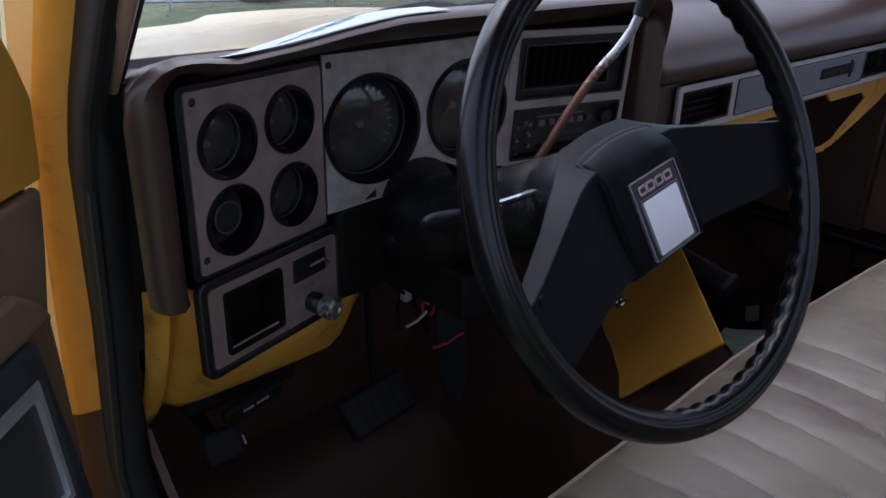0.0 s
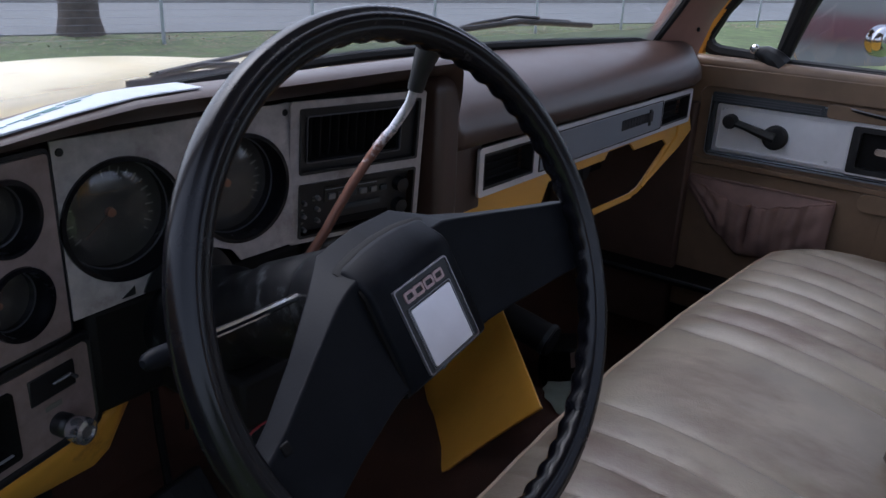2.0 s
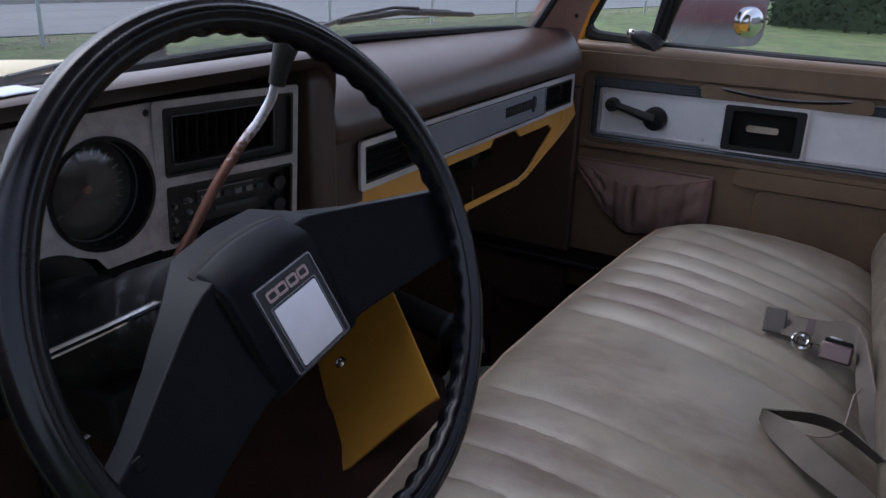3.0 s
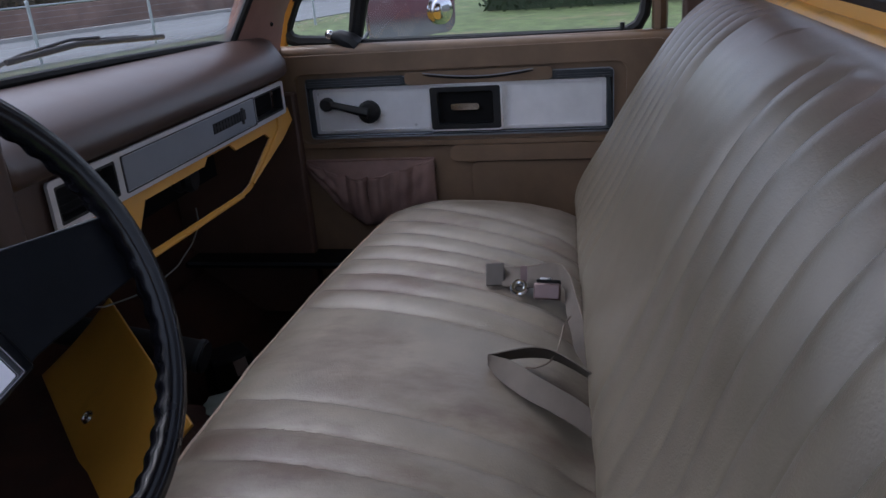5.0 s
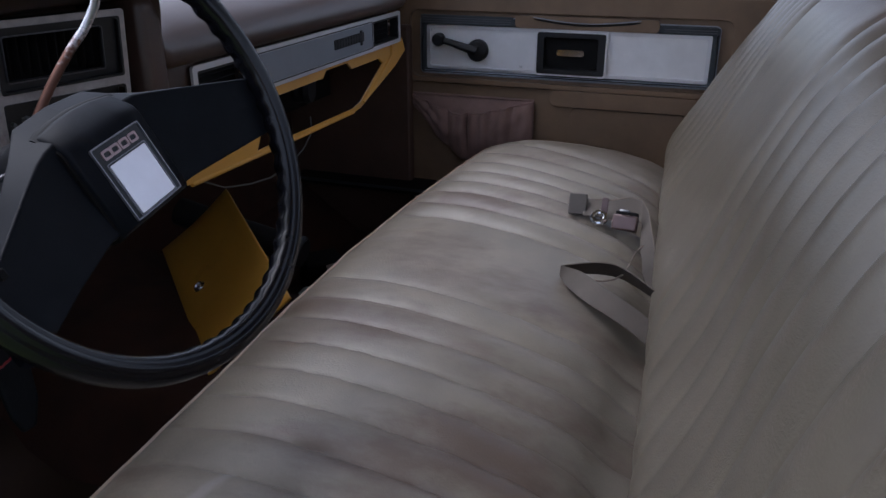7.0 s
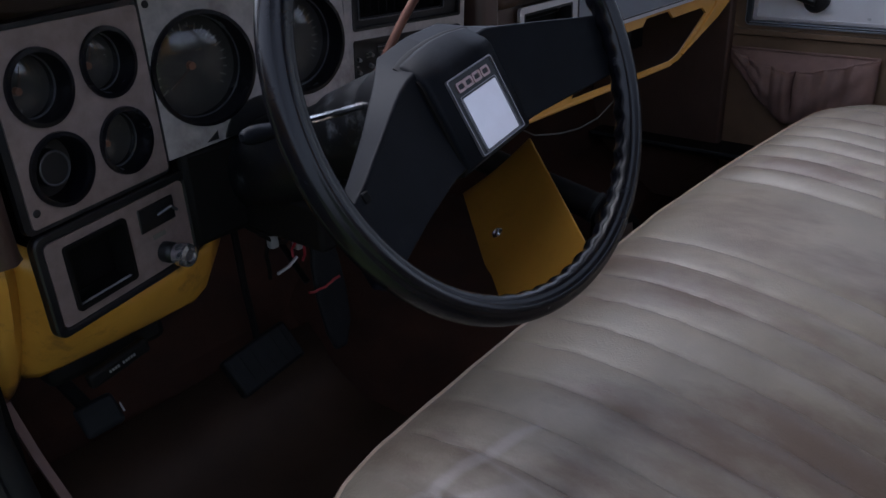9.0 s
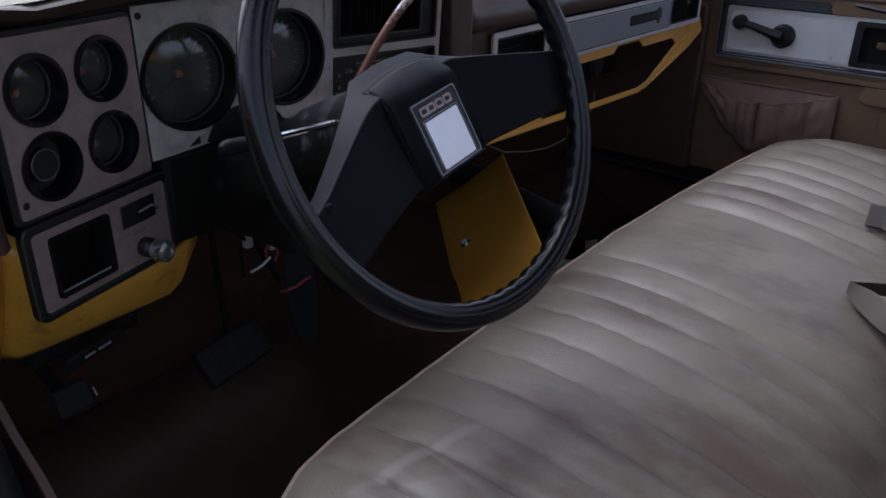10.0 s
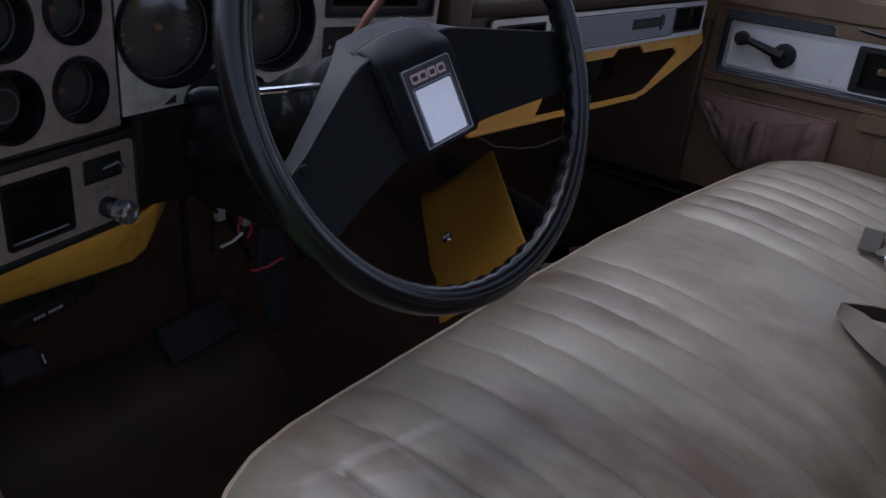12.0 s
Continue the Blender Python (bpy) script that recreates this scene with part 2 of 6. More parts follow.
def scuffed(m, a, b, width, color, amount):
    """Adds a pale worn strip between two spots of the cushion, seen from above, with ragged edges."""
    nt = m.node_tree
    bs = nt.nodes["Principled BSDF"]
    first = bs.inputs["Base Color"].links[0].from_socket
    geo = [n for n in nt.nodes if n.type == "TEX_COORD"][0]
    mp = nt.nodes.new("ShaderNodeMapping")
    mp.vector_type = "TEXTURE"
    mp.inputs["Location"].default_value = ((a[0] + b[0]) / 2, (a[1] + b[1]) / 2, 0)
    mp.inputs["Rotation"].default_value = (0, 0, math.atan2(b[1] - a[1], b[0] - a[0]))
    nt.links.new(geo.outputs["Object"], mp.inputs["Vector"])
    n = nt.nodes.new("ShaderNodeTexNoise")
    n.inputs["Scale"].default_value, n.inputs["Detail"].default_value = 38, 4
    nt.links.new(geo.outputs["Object"], n.inputs["Vector"])
    sep = nt.nodes.new("ShaderNodeSeparateXYZ")
    nt.links.new(mp.outputs[0], sep.inputs[0])
    factor = None
    for axis, half in (("X", math.hypot(b[0] - a[0], b[1] - a[1]) / 2), ("Y", width / 2)):
        mag = nt.nodes.new("ShaderNodeMath")
        mag.operation = "ABSOLUTE"
        nt.links.new(sep.outputs[axis], mag.inputs[0])
        rag = nt.nodes.new("ShaderNodeMath")
        rag.operation = "MULTIPLY_ADD"
        rag.inputs[1].default_value = 0.012
        nt.links.new(n.outputs["Fac"], rag.inputs[0])
        nt.links.new(mag.outputs[0], rag.inputs[2])
        fall = nt.nodes.new("ShaderNodeMapRange")
        fall.interpolation_type = "SMOOTHSTEP"
        fall.inputs["From Min"].default_value, fall.inputs["From Max"].default_value = half, half + 0.010
        fall.inputs["To Min"].default_value, fall.inputs["To Max"].default_value = 1.0, 0.0
        nt.links.new(rag.outputs[0], fall.inputs["Value"])
        mul = nt.nodes.new("ShaderNodeMath")
        mul.operation = "MULTIPLY"
        mul.inputs[1].default_value = amount
        nt.links.new(fall.outputs[0], mul.inputs[0])
        if factor:
            nt.links.new(factor, mul.inputs[1])
        factor = mul.outputs[0]
    mix = nt.nodes.new("ShaderNodeMix")
    mix.data_type = "RGBA"
    mix.inputs["B"].default_value = (*color, 1)
    nt.links.new(factor, mix.inputs["Factor"])
    nt.links.new(first, mix.inputs["A"])
    nt.links.new(mix.outputs["Result"], bs.inputs["Base Color"])


def drawn_out(m, stretch):
    """Stains of a material stretched along one axis."""
    nt = m.node_tree
    noises = [n for n in nt.nodes if n.type == "TEX_NOISE"]
    geo = [n for n in nt.nodes if n.type == "TEX_COORD"][0]
    mp = nt.nodes.new("ShaderNodeMapping")
    mp.inputs["Scale"].default_value = stretch
    nt.links.new(geo.outputs["Object"], mp.inputs["Vector"])
    nt.links.new(mp.outputs[0], noises[2].inputs["Vector"])


drawn_out(VINYL, (1.9, 0.8, 1.0))
PALE = (0.275, 0.255, 0.24)
scuffed(VINYL, (0.280, 0.352), (0.435, 0.318), 0.014, PALE, 0.5)
scuffed(VINYL, (0.262, 0.335), (0.335, 0.265), 0.060, PALE, 0.33)
scuffed(VINYL, (0.372, 0.385), (0.352, 0.255), 0.004, PALE, 0.45)
scuffed(VINYL, (0.262, 0.392), (0.285, 0.340), 0.002, PALE, 0.45)
PIPING = mat("cream_piping", (0.30, 0.22, 0.16), 0.5, vary=0.2, scale=30)
CARPET = mat("brown_carpet", (0.050, 0.018, 0.0095), 0.95, vary=0.35, scale=12, grain=900, bump=0.9, dist=0.003)
MAT_RUB = mat("brown_rubber_mat", (0.046, 0.026, 0.016), 0.6, vary=0.25, scale=9, grain=300, bump=0.3)
# for dark metal, and near-black in place of shade in recesses and under the dash
DARK = mat("dark_metal_and_shade", (0.005, 0.0045, 0.0045), 0.7, vary=0.3, scale=20, spec=0.2)
DIAL = mat("dial_face", (0.030, 0.027, 0.023), 0.5, vary=0.3, scale=60)
NEEDLE = mat("faded_needle", (0.05, 0.025, 0.015), 0.5, vary=0.1)
ORANGE = mat("orange_needle", (0.24, 0.095, 0.045), 0.5, vary=0.1)
RED = mat("red_wire", (0.30, 0.02, 0.03), 0.45, vary=0.1)
PAPER = mat("paper_sheet", (0.50, 0.54, 0.60), 0.45, vary=0.06, scale=6)
STRAP_DARK = mat("dark_grey_webbing", (0.095, 0.084, 0.075), 0.8, vary=0.15, scale=30, grain=900, bump=0.5)
STRAP = mat("taupe_webbing", (0.098, 0.080, 0.064), 0.8, vary=0.15, scale=30, grain=900, bump=0.5)
SELVEDGE = mat("worn_webbing_edge", (0.17, 0.135, 0.105), 0.8, vary=0.2, scale=40)
HEADLINER = mat("tan_headliner", (0.32, 0.25, 0.19), 0.9, vary=0.1)
GLASS = glass("window_glass")
KNOB_CLEAR = mat("clear_grey_knob", (0.50, 0.50, 0.53), 0.17, 0.85, vary=0.15, scale=60)
DULL_PLATE = mat("dull_dark_plate", (0.085, 0.085, 0.09), 0.38, 0.4, vary=0.2, scale=10, grain=400, bump=0.05)
# the film holds dust plus a painted haze for light reflected in the glass
SHIELD = glass("windshield_glass", film=0.05)


def clouded(m, low, side, amount):
    """Milky haze near the edge of a windscreen: along its foot and up one side."""
    nt = m.node_tree
    mx = [n for n in nt.nodes if n.type == "BSDF_DIFFUSE"][0].outputs[0].links[0].to_node
    mx.inputs[2].links[0].from_node.inputs[0].default_value = (0.70, 0.78, 0.86, 1)
    old = mx.inputs[0].links[0].from_socket
    geo = nt.nodes.new("ShaderNodeTexCoord")
    sep = nt.nodes.new("ShaderNodeSeparateXYZ")
    nt.links.new(geo.outputs["Object"], sep.inputs[0])
    total = old
    for axis, a, b in (("Z", low[0], low[1]), ("X", side[0], side[1])):
        fall = nt.nodes.new("ShaderNodeMapRange")
        fall.interpolation_type = "SMOOTHSTEP"
        fall.inputs["From Min"].default_value, fall.inputs["From Max"].default_value = a, b
        fall.inputs["To Min"].default_value, fall.inputs["To Max"].default_value = amount if axis == "Z" else 0.0, 0.0 if axis == "Z" else amount
        nt.links.new(sep.outputs[axis], fall.inputs["Value"])
        add = nt.nodes.new("ShaderNodeMath")
        add.use_clamp = True
        nt.links.new(total, add.inputs[0])
        nt.links.new(fall.outputs[0], add.inputs[1])
        total = add.outputs[0]
    nt.links.new(total, mx.inputs[0])


clouded(SHIELD, (0.872, 0.905), (1.62, 1.70), 0.42)
LENS = glass("gauge_lens", tint=(0.85, 0.85, 0.85), gloss=0.95, rough=0.015, film=0.018, facing_on=0.05)
MIRROR = mat("mirror_face", (0.75, 0.75, 0.78), 0.03, 1.0, vary=0.02, bump=0.0)
COPPER_PINK = mat("pink_silver", (0.42, 0.30, 0.30), 0.4, 0.6, vary=0.1)
WHITE_DULL = mat("dull_white_plastic", (0.24, 0.24, 0.235), 0.5, vary=0.1)
DULL_CHROME = mat("dull_small_chrome", (0.20, 0.20, 0.21), 0.35, 0.5, vary=0.2, scale=90)
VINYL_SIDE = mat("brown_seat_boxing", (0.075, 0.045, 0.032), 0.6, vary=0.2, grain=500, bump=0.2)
BUCKLE = mat("mauve_metal", (0.15, 0.105, 0.10), 0.35, 0.6, vary=0.15, scale=30)
RAG = mat("pale_rag", (0.19, 0.215, 0.18), 0.9, vary=0.15, scale=20)
GREY_PLASTIC = mat("blue_grey_plastic", (0.032, 0.039, 0.045), 0.45, vary=0.2, scale=20, grain=300)
SILVER_Y = brushed("brushed_silver_plate", (0.90, 0.90, 0.91), 0.30, (3, 3, 260), 0.2)
INK = mat("teal_print", (0.10, 0.25, 0.25), 0.5)
HOODPAINT = mat("faded_hood_paint", (0.62, 0.53, 0.32), 0.33, vary=0.06, scale=2.5, grain=40, bump=0.03, stain=(0.17, 0.065, 0.03), stain_scale=10, stain_at=0.58)
GRASS = mat("lawn", (0.080, 0.112, 0.036), 0.95, vary=0.45, scale=2.6, grain=9, bump=0.6, dist=0.05, stain=(0.150, 0.132, 0.070), stain_scale=0.9, stain_at=0.55)
ASPHALT = mat("grey_asphalt", (0.118, 0.126, 0.128), 0.85, vary=0.12, scale=0.6, grain=30, bump=0.3)
CONCRETE = mat("kerb_concrete", (0.35, 0.34, 0.32), 0.85, vary=0.15, scale=1.5)
GALV = mat("galvanised_steel", (0.42, 0.45, 0.48), 0.5, 0.6, vary=0.15, scale=6)
BARK = mat("dark_bark", (0.075, 0.062, 0.052), 0.95, vary=0.35, scale=8, grain=30, bump=0.9, dist=0.02)
LEAF = mat("green_leaves", (0.036, 0.056, 0.025), 0.7, vary=0.4, scale=1.2, grain=10)
LEAF_BROWN = mat("brown_green_leaves", (0.10, 0.085, 0.05), 0.8, vary=0.4, scale=0.8, grain=10)
BRICKISH = mat("reddish_brick", (0.20, 0.13, 0.11), 0.85, vary=0.3, scale=1.2, grain=14, bump=0.4, dist=0.01)
PILLAR = mat("mauve_pillar_trim", (0.34, 0.195, 0.162), 0.55, vary=0.15, grain=500, bump=0.15)

KICK = mat("dark_brown_kick_panel", (0.085, 0.048, 0.034), 0.6, vary=0.2, grain=300, bump=0.2)
TAN_TAG = mat("beige_paper_tag", (0.30, 0.24, 0.20), 0.8, vary=0.15, scale=30)
# dark brown in place of yellow: shade on the lower post and sill
SHADED_PAINT = mat("shaded_body_paint", (0.060, 0.032, 0.020), 0.42, vary=0.2, scale=8, grain=90, bump=0.05, stain=(0.035, 0.022, 0.016), stain_scale=12)
BADGE_EDGE = mat("worn_badge_chrome", (0.26, 0.25, 0.27), 0.35, 0.7, vary=0.3, scale=90)
BADGE_FIELD = mat("satin_silver_field", (0.80, 0.77, 0.81), 0.33, 0.55, vary=0.05, scale=30, grain=500, bump=0.03)
SILL_TRIM = mat("dark_mauve_plastic", (0.13, 0.075, 0.064), 0.6, vary=0.2, grain=400, bump=0.15)
MARK = mat("faded_marks", (0.16, 0.155, 0.14), 0.6, vary=0.2)
WIRE_GREY = mat("grey_wire_sleeve", (0.12, 0.115, 0.10), 0.6, vary=0.15)
EDGE = mat("dull_bright_edge", (0.10, 0.10, 0.11), 0.4, 0.4, vary=0.15, scale=30)
PEDAL = mat("worn_pedal_rubber", (0.010, 0.011, 0.012), 0.65, vary=0.3, scale=30, grain=300, bump=0.2, spec=0.25)
LITTER = mat("dry_leaves", (0.27, 0.205, 0.145), 0.9, vary=0.45, scale=3.0, grain=20)
MAROON = mat("maroon_paint", (0.07, 0.022, 0.03), 0.6, vary=0.15, scale=1.5)


# ---- shape helpers ----
WORLD_OF = {}


def thing(name, label, category, at=(0, 0, 0), group="", kind=""):
    ob = new(name)
    ob.empty_display_size = 0.05
    ob.location = at
    WORLD_OF[ob] = Matrix.Translation(at)
    return tagged(ob, label, category, group, kind)


def part(name, bm, material, parent=None, label="", bevel=0.0, smooth=35, category="", group="", kind="", segs=2):
    """Link a bmesh, built in world metres, as one mesh object."""
    bmesh.ops.recalc_face_normals(bm, faces=bm.faces)
    me = bpy.data.meshes.new(name)
    bm.to_mesh(me)
    bm.free()
    me.materials.append(material)
    for p in me.polygons:
        p.use_smooth = True
    me.set_sharp_from_angle(angle=radians(smooth))
    ob = new(name, me)
    if parent:
        ob.parent = parent
        ob.matrix_parent_inverse = WORLD_OF.get(parent, Matrix()).inverted()
    if bevel:
        mod = ob.modifiers.new("edge", "BEVEL")
        mod.width, mod.segments, mod.limit_method, mod.angle_limit = bevel, segs, "ANGLE", radians(40)
    return tagged(ob, label, category, group, kind)


def box(bm, x0, x1, y0, y1, z0, z1, m=None):
    vs = [bm.verts.new((x, y, z)) for x in (x0, x1) for y in (y0, y1) for z in (z0, z1)]
    for f in ((0, 1, 3, 2), (4, 6, 7, 5), (0, 4, 5, 1), (2, 3, 7, 6), (0, 2, 6, 4), (1, 5, 7, 3)):
        bm.faces.new([vs[i] for i in f])
    if m is not None:
        bmesh.ops.transform(bm, matrix=m, verts=vs)
    return bm


def boxed(*a):
    return box(bmesh.new(), *a)


def loft(bm, rings, ring_closed=True, caps=True, path_closed=False):
    rows = [[bm.verts.new(p) for p in r] for r in rings]
    n = len(rows[0])
    pairs = list(zip(rows, rows[1:])) + ([(rows[-1], rows[0])] if path_closed else [])
    for a, b in pairs:
        for i in range(n if ring_closed else n - 1):
            j = (i + 1) % n
            bm.faces.new((a[i], a[j], b[j], b[i]))
    if caps and ring_closed and not path_closed:
        bm.faces.new(rows[0])
        bm.faces.new(list(reversed(rows[-1])))
    return rows


def tube(bm, pts, r, n=10, closed=False, flat=1.0):
    """A round (or flattened) bar along a path; r may be a list."""
    pts = [Vector(p) for p in pts]
    rings = []
    k = len(pts)
    ref = None
    for i, p in enumerate(pts):
        a, b = (pts[i - 1] if i or closed else p), (pts[(i + 1) % k] if i < k - 1 or closed else p)
        d = (b - a).normalized()
        if ref is None:
            ref = d.orthogonal().normalized() if abs(d.z) > 0.9 else d.cross(Vector((0, 0, 1))).normalized()
        ref = (ref - d * ref.dot(d)).normalized()
        s = d.cross(ref)
        rr = r[i] if isinstance(r, (list, tuple)) else r
        rings.append([p + rr * (math.cos(t) * ref + flat * math.sin(t) * s) for t in (2 * math.pi * j / n for j in range(n))])
    loft(bm, rings, True, True, closed)
    return bm


def tubed(*a, **k):
    return tube(bmesh.new(), *a, **k)


def spin(bm, profile, m, n=40):
    """Turn a profile of (radius, height) round the local z of m; open at the ends unless radius is 0."""
    rows = []
    for r, h in profile:
        if r < 1e-6:
            rows.append([bm.verts.new(m @ Vector((0, 0, h)))])
        else:
            rows.append([bm.verts.new(m @ Vector((r * math.cos(2 * math.pi * i / n), r * math.sin(2 * math.pi * i / n), h))) for i in range(n)])
    for a, b in zip(rows, rows[1:]):
        for i in range(n):
            j = (i + 1) % n
            if len(a) == 1 and len(b) > 1:
                bm.faces.new((a[0], b[j], b[i]))
            elif len(b) == 1 and len(a) > 1:
                bm.faces.new((a[i], a[j], b[0]))
            elif len(a) > 1:
                bm.faces.new((a[i], a[j], b[j], b[i]))
    return bm


def spun(profile, m, n=40):
    return spin(bmesh.new(), profile, m, n)


def circle(cx, cy, r, n=40):
    return [(cx + r * math.cos(2 * math.pi * i / n), cy + r * math.sin(2 * math.pi * i / n)) for i in range(n)]


def rrect(x0, x1, y0, y1, r, n=5):
    pts = []
    for cx, cy, a in ((x1 - r, y1 - r, 0), (x0 + r, y1 - r, 90), (x0 + r, y0 + r, 180), (x1 - r, y0 + r, 270)):
        for i in range(n + 1):
            t = radians(a + 90 * i / n)
            pts.append((cx + r * math.cos(t), cy + r * math.sin(t)))
    return pts


def plate(m, outline, holes=(), t=0.003, z0=0.0):
    """A flat plate with through holes; local x, y in the plate, its face at z0 + t."""
    bm = bmesh.new()
    for z, in ((z0 + t,),):
        edges = []
        for loop in (outline, *holes):
            vs = [bm.verts.new((x, y, z)) for x, y in loop]
            edges += [bm.edges.new((vs[i], vs[(i + 1) % len(vs)])) for i in range(len(vs))]
        bmesh.ops.triangle_fill(bm, edges=edges, use_beauty=True, use_dissolve=False)
    ret = bmesh.ops.extrude_face_region(bm, geom=list(bm.faces))
    bmesh.ops.translate(bm, vec=(0, 0, -t), verts=[v for v in ret["geom"] if isinstance(v, bmesh.types.BMVert)])
    bmesh.ops.transform(bm, matrix=m, verts=bm.verts)
    return bm


def ring_plate(m, outer, inner, t=0.004, z0=0.0):
    return plate(m, outer, (inner,), t, z0)


def facing(origin, along):
    """Local x along the panel, local y up, local z towards the seats."""
    u = Vector(along).normalized()
    n = u.cross(Vector((0, 0, 1))).normalized()
    v = n.cross(u)
    return Matrix.Translation(origin) @ Matrix((u, v, n)).transposed().to_4x4()


def smoothstep(a, b, x):
    t = min(1.0, max(0.0, (x - a) / (b - a)))
    return t * t * (3 - 2 * t)


def interp(pts, x):
    for (x0, y0), (x1, y1) in zip(pts, pts[1:]):
        if x <= x1:
            return y0 + (y1 - y0) * max(0.0, (x - x0) / (x1 - x0))
    return pts[-1][1]

# ---- the cab's shell ----
FLOOR = 0.14
XC = 1.0


def base_y(x):
    """Foot of the curved windscreen."""
    return 0.90 - 0.145 * abs((x - 0.94) / 0.765) ** 1.3


bm = boxed(0.13, 1.88, -0.36, 0.86, FLOOR - 0.03, FLOOR)
part("floor", bm, CARPET, label="dark brown cab carpet on the floor", kind="structure", category="floor")
bm = bmesh.new()
loft(bm, [[(0.13, y, z), (1.88, y, z)] for y, z in ((0.86, FLOOR), (1.02, FLOOR + 0.12), (1.08, 0.45), (1.08, 0.77))], False, False)
part("firewall", bm, CARPET, label="dark sloping toe board and firewall", kind="structure", category="wall")
# transmission hump
bm = bmesh.new()
rings = []
for y, w, h in ((-0.1, 0.2, 0.05), (0.3, 0.25, 0.08), (0.58, 0.27, 0.19), (0.8, 0.28, 0.19), (0.95, 0.29, 0.19), (1.06, 0.33, 0.24)):
    rings.append([(XC - 0.03 + w * math.cos(a), y, FLOOR - 0.01 + h * math.sin(a) ** 0.7) for a in (math.pi * i / 16 for i in range(17))])
loft(bm, rings, False, False)
part("floor_hump", bm, CARPET, label="brown carpeted transmission hump", kind="structure", category="floor")
bm = bmesh.new()
loft(bm, [[(x, y, z + 0.0025 * math.sin(x * 46) * math.sin(y * 31)) for x in (0.20 + 0.54 * i / 18 for i in range(19))] for y, z in ((0.30, FLOOR + 0.008), (0.45, FLOOR + 0.008), (0.60, FLOOR + 0.008), (0.75, FLOOR + 0.008), (0.84, FLOOR + 0.009), (0.90, FLOOR + 0.045), (0.98, FLOOR + 0.105))], False, False)
mat_ob = part("floor_mat", bm, MAT_RUB, label="brown rubber floor mat running up the toe board", category="floor mat", smooth=50)
mod = mat_ob.modifiers.new("thick", "SOLIDIFY")
mod.thickness, mod.offset = 0.005, 1
# rear wall with a window opening
bm = plate(Matrix(((1, 0, 0, 0), (0, 0, -1, -0.335), (0, 1, 0, 0), (0, 0, 0, 1))) @ Matrix.Scale(-1, 4, (0, 0, 1)),
           [(0.10, FLOOR), (1.9, FLOOR), (1.86, 1.4), (0.14, 1.4)], ([(0.35, 0.928), (1.65, 0.928), (1.6, 1.28), (0.4, 1.28)],), 0.02)
part("wall_rear", bm, YELLOW, label="yellow painted rear cab wall with a window opening", kind="structure", category="wall")
bm = tubed([(0.35, -0.325, 0.928), (1.65, -0.325, 0.928), (1.6, -0.325, 1.28), (0.4, -0.325, 1.28)], 0.016, 8, True)
rear = thing("window_rear", "rear cab window in a black rubber gasket", "window", (1.0, -0.33, 0.95), kind="structure")
part("gasket", bm, RUBBER, rear)
bm = boxed(0.36, 1.64, -0.334, -0.33, 0.932, 1.275)
pane = part("pane", bm, GLASS, rear)
pane.visible_shadow = False
bm = boxed(0.20, 1.80, -0.325, -0.290, 0.855, 0.902)
part("trim", bm, YELLOW_WORN, label="yellow rounded ledge below the rear window", kind="structure", category="trim", bevel=0.0172, segs=6)
# roof
bm = bmesh.new()
loft(bm, [[(x, y, 1.40 + 0.05 * math.sin(math.pi * (x - 0.14) / 1.72)) for x in (0.14 + 1.72 * i / 12 for i in range(13))] for y in (-0.36, 0.1, 0.52)], False, False)
roof = part("ceiling", bm, HEADLINER, label="tan cab headliner", kind="structure", category="ceiling")
mod = roof.modifiers.new("thick", "SOLIDIFY")
mod.thickness, mod.offset = 0.03, 1
# cab sides behind the doors
for name, x in (("wall_left", 0.125), ("wall_right", 1.875)):
    bm = boxed(x - 0.02, x + 0.02, -0.36, -0.19, FLOOR, 1.41)
    part(name, bm, PLASTIC_BROWN, label="brown trimmed cab side behind the door opening", kind="structure", category="wall", bevel=0.01)

# ---- windscreen ----
ws = thing("windshield", "curved windscreen in a black rubber gasket", "windshield", (XC, 0.95, 0.86), kind="structure")
xs = [0.163 + 1.535 * i / 24 for i in range(25)]
low = [(x, base_y(x) + 0.010, 0.868 - 0.010 * abs((x - 0.94) / 0.765) ** 3 - 0.018 * smoothstep(0.56, 0.34, x)) for x in xs]
high = [(0.96 + (x - 0.94) * 0.93, base_y(x) - 0.32, 1.37) for x in xs]
bm = bmesh.new()
loft(bm, [low, high], False, False)
pane = part("pane", bm, SHIELD, ws)
pane.visible_shadow = False
part("gasket", tubed(low + high[::-1], 0.009, 8, True), RUBBER, ws)

# windscreen pillars
for name, inner, outer, label in (
    ("trim_left", [(0.152, 0.708, 0.853), (0.157, 0.655, 0.925), (0.210, 0.42, 1.37)], [(0.138, 0.722, 0.853), (0.141, 0.668, 0.925), (0.19, 0.40, 1.37)], "mauve-brown moulded pillar trim beside the dash"),
    ("trim_right", [(1.698, 0.765, 0.835), (1.698, 0.722, 0.925), (1.66, 0.44, 1.37)], [(1.85, 0.735, 0.79), (1.845, 0.698, 0.90), (1.79, 0.40, 1.37)], "mauve-brown moulded pillar trim beside the windscreen"),
):
    bm = bmesh.new()
    rings = []
    for a, b in zip(inner, outer):
        a, b = Vector(a), Vector(b)
        m = a.lerp(b, 0.5) + Vector((0, -0.012, -0.002))
        rings.append([a, a.lerp(m, 0.5) + Vector((0, -0.004, 0)), m, b.lerp(m, 0.5) + Vector((0, -0.004, 0)), b, b + Vector((0, 0.04, 0.01)), a + Vector((0, 0.03, 0.01))])
    loft(bm, rings)
    part(name, bm, PILLAR, label=label, kind="structure", category="trim", smooth=60)
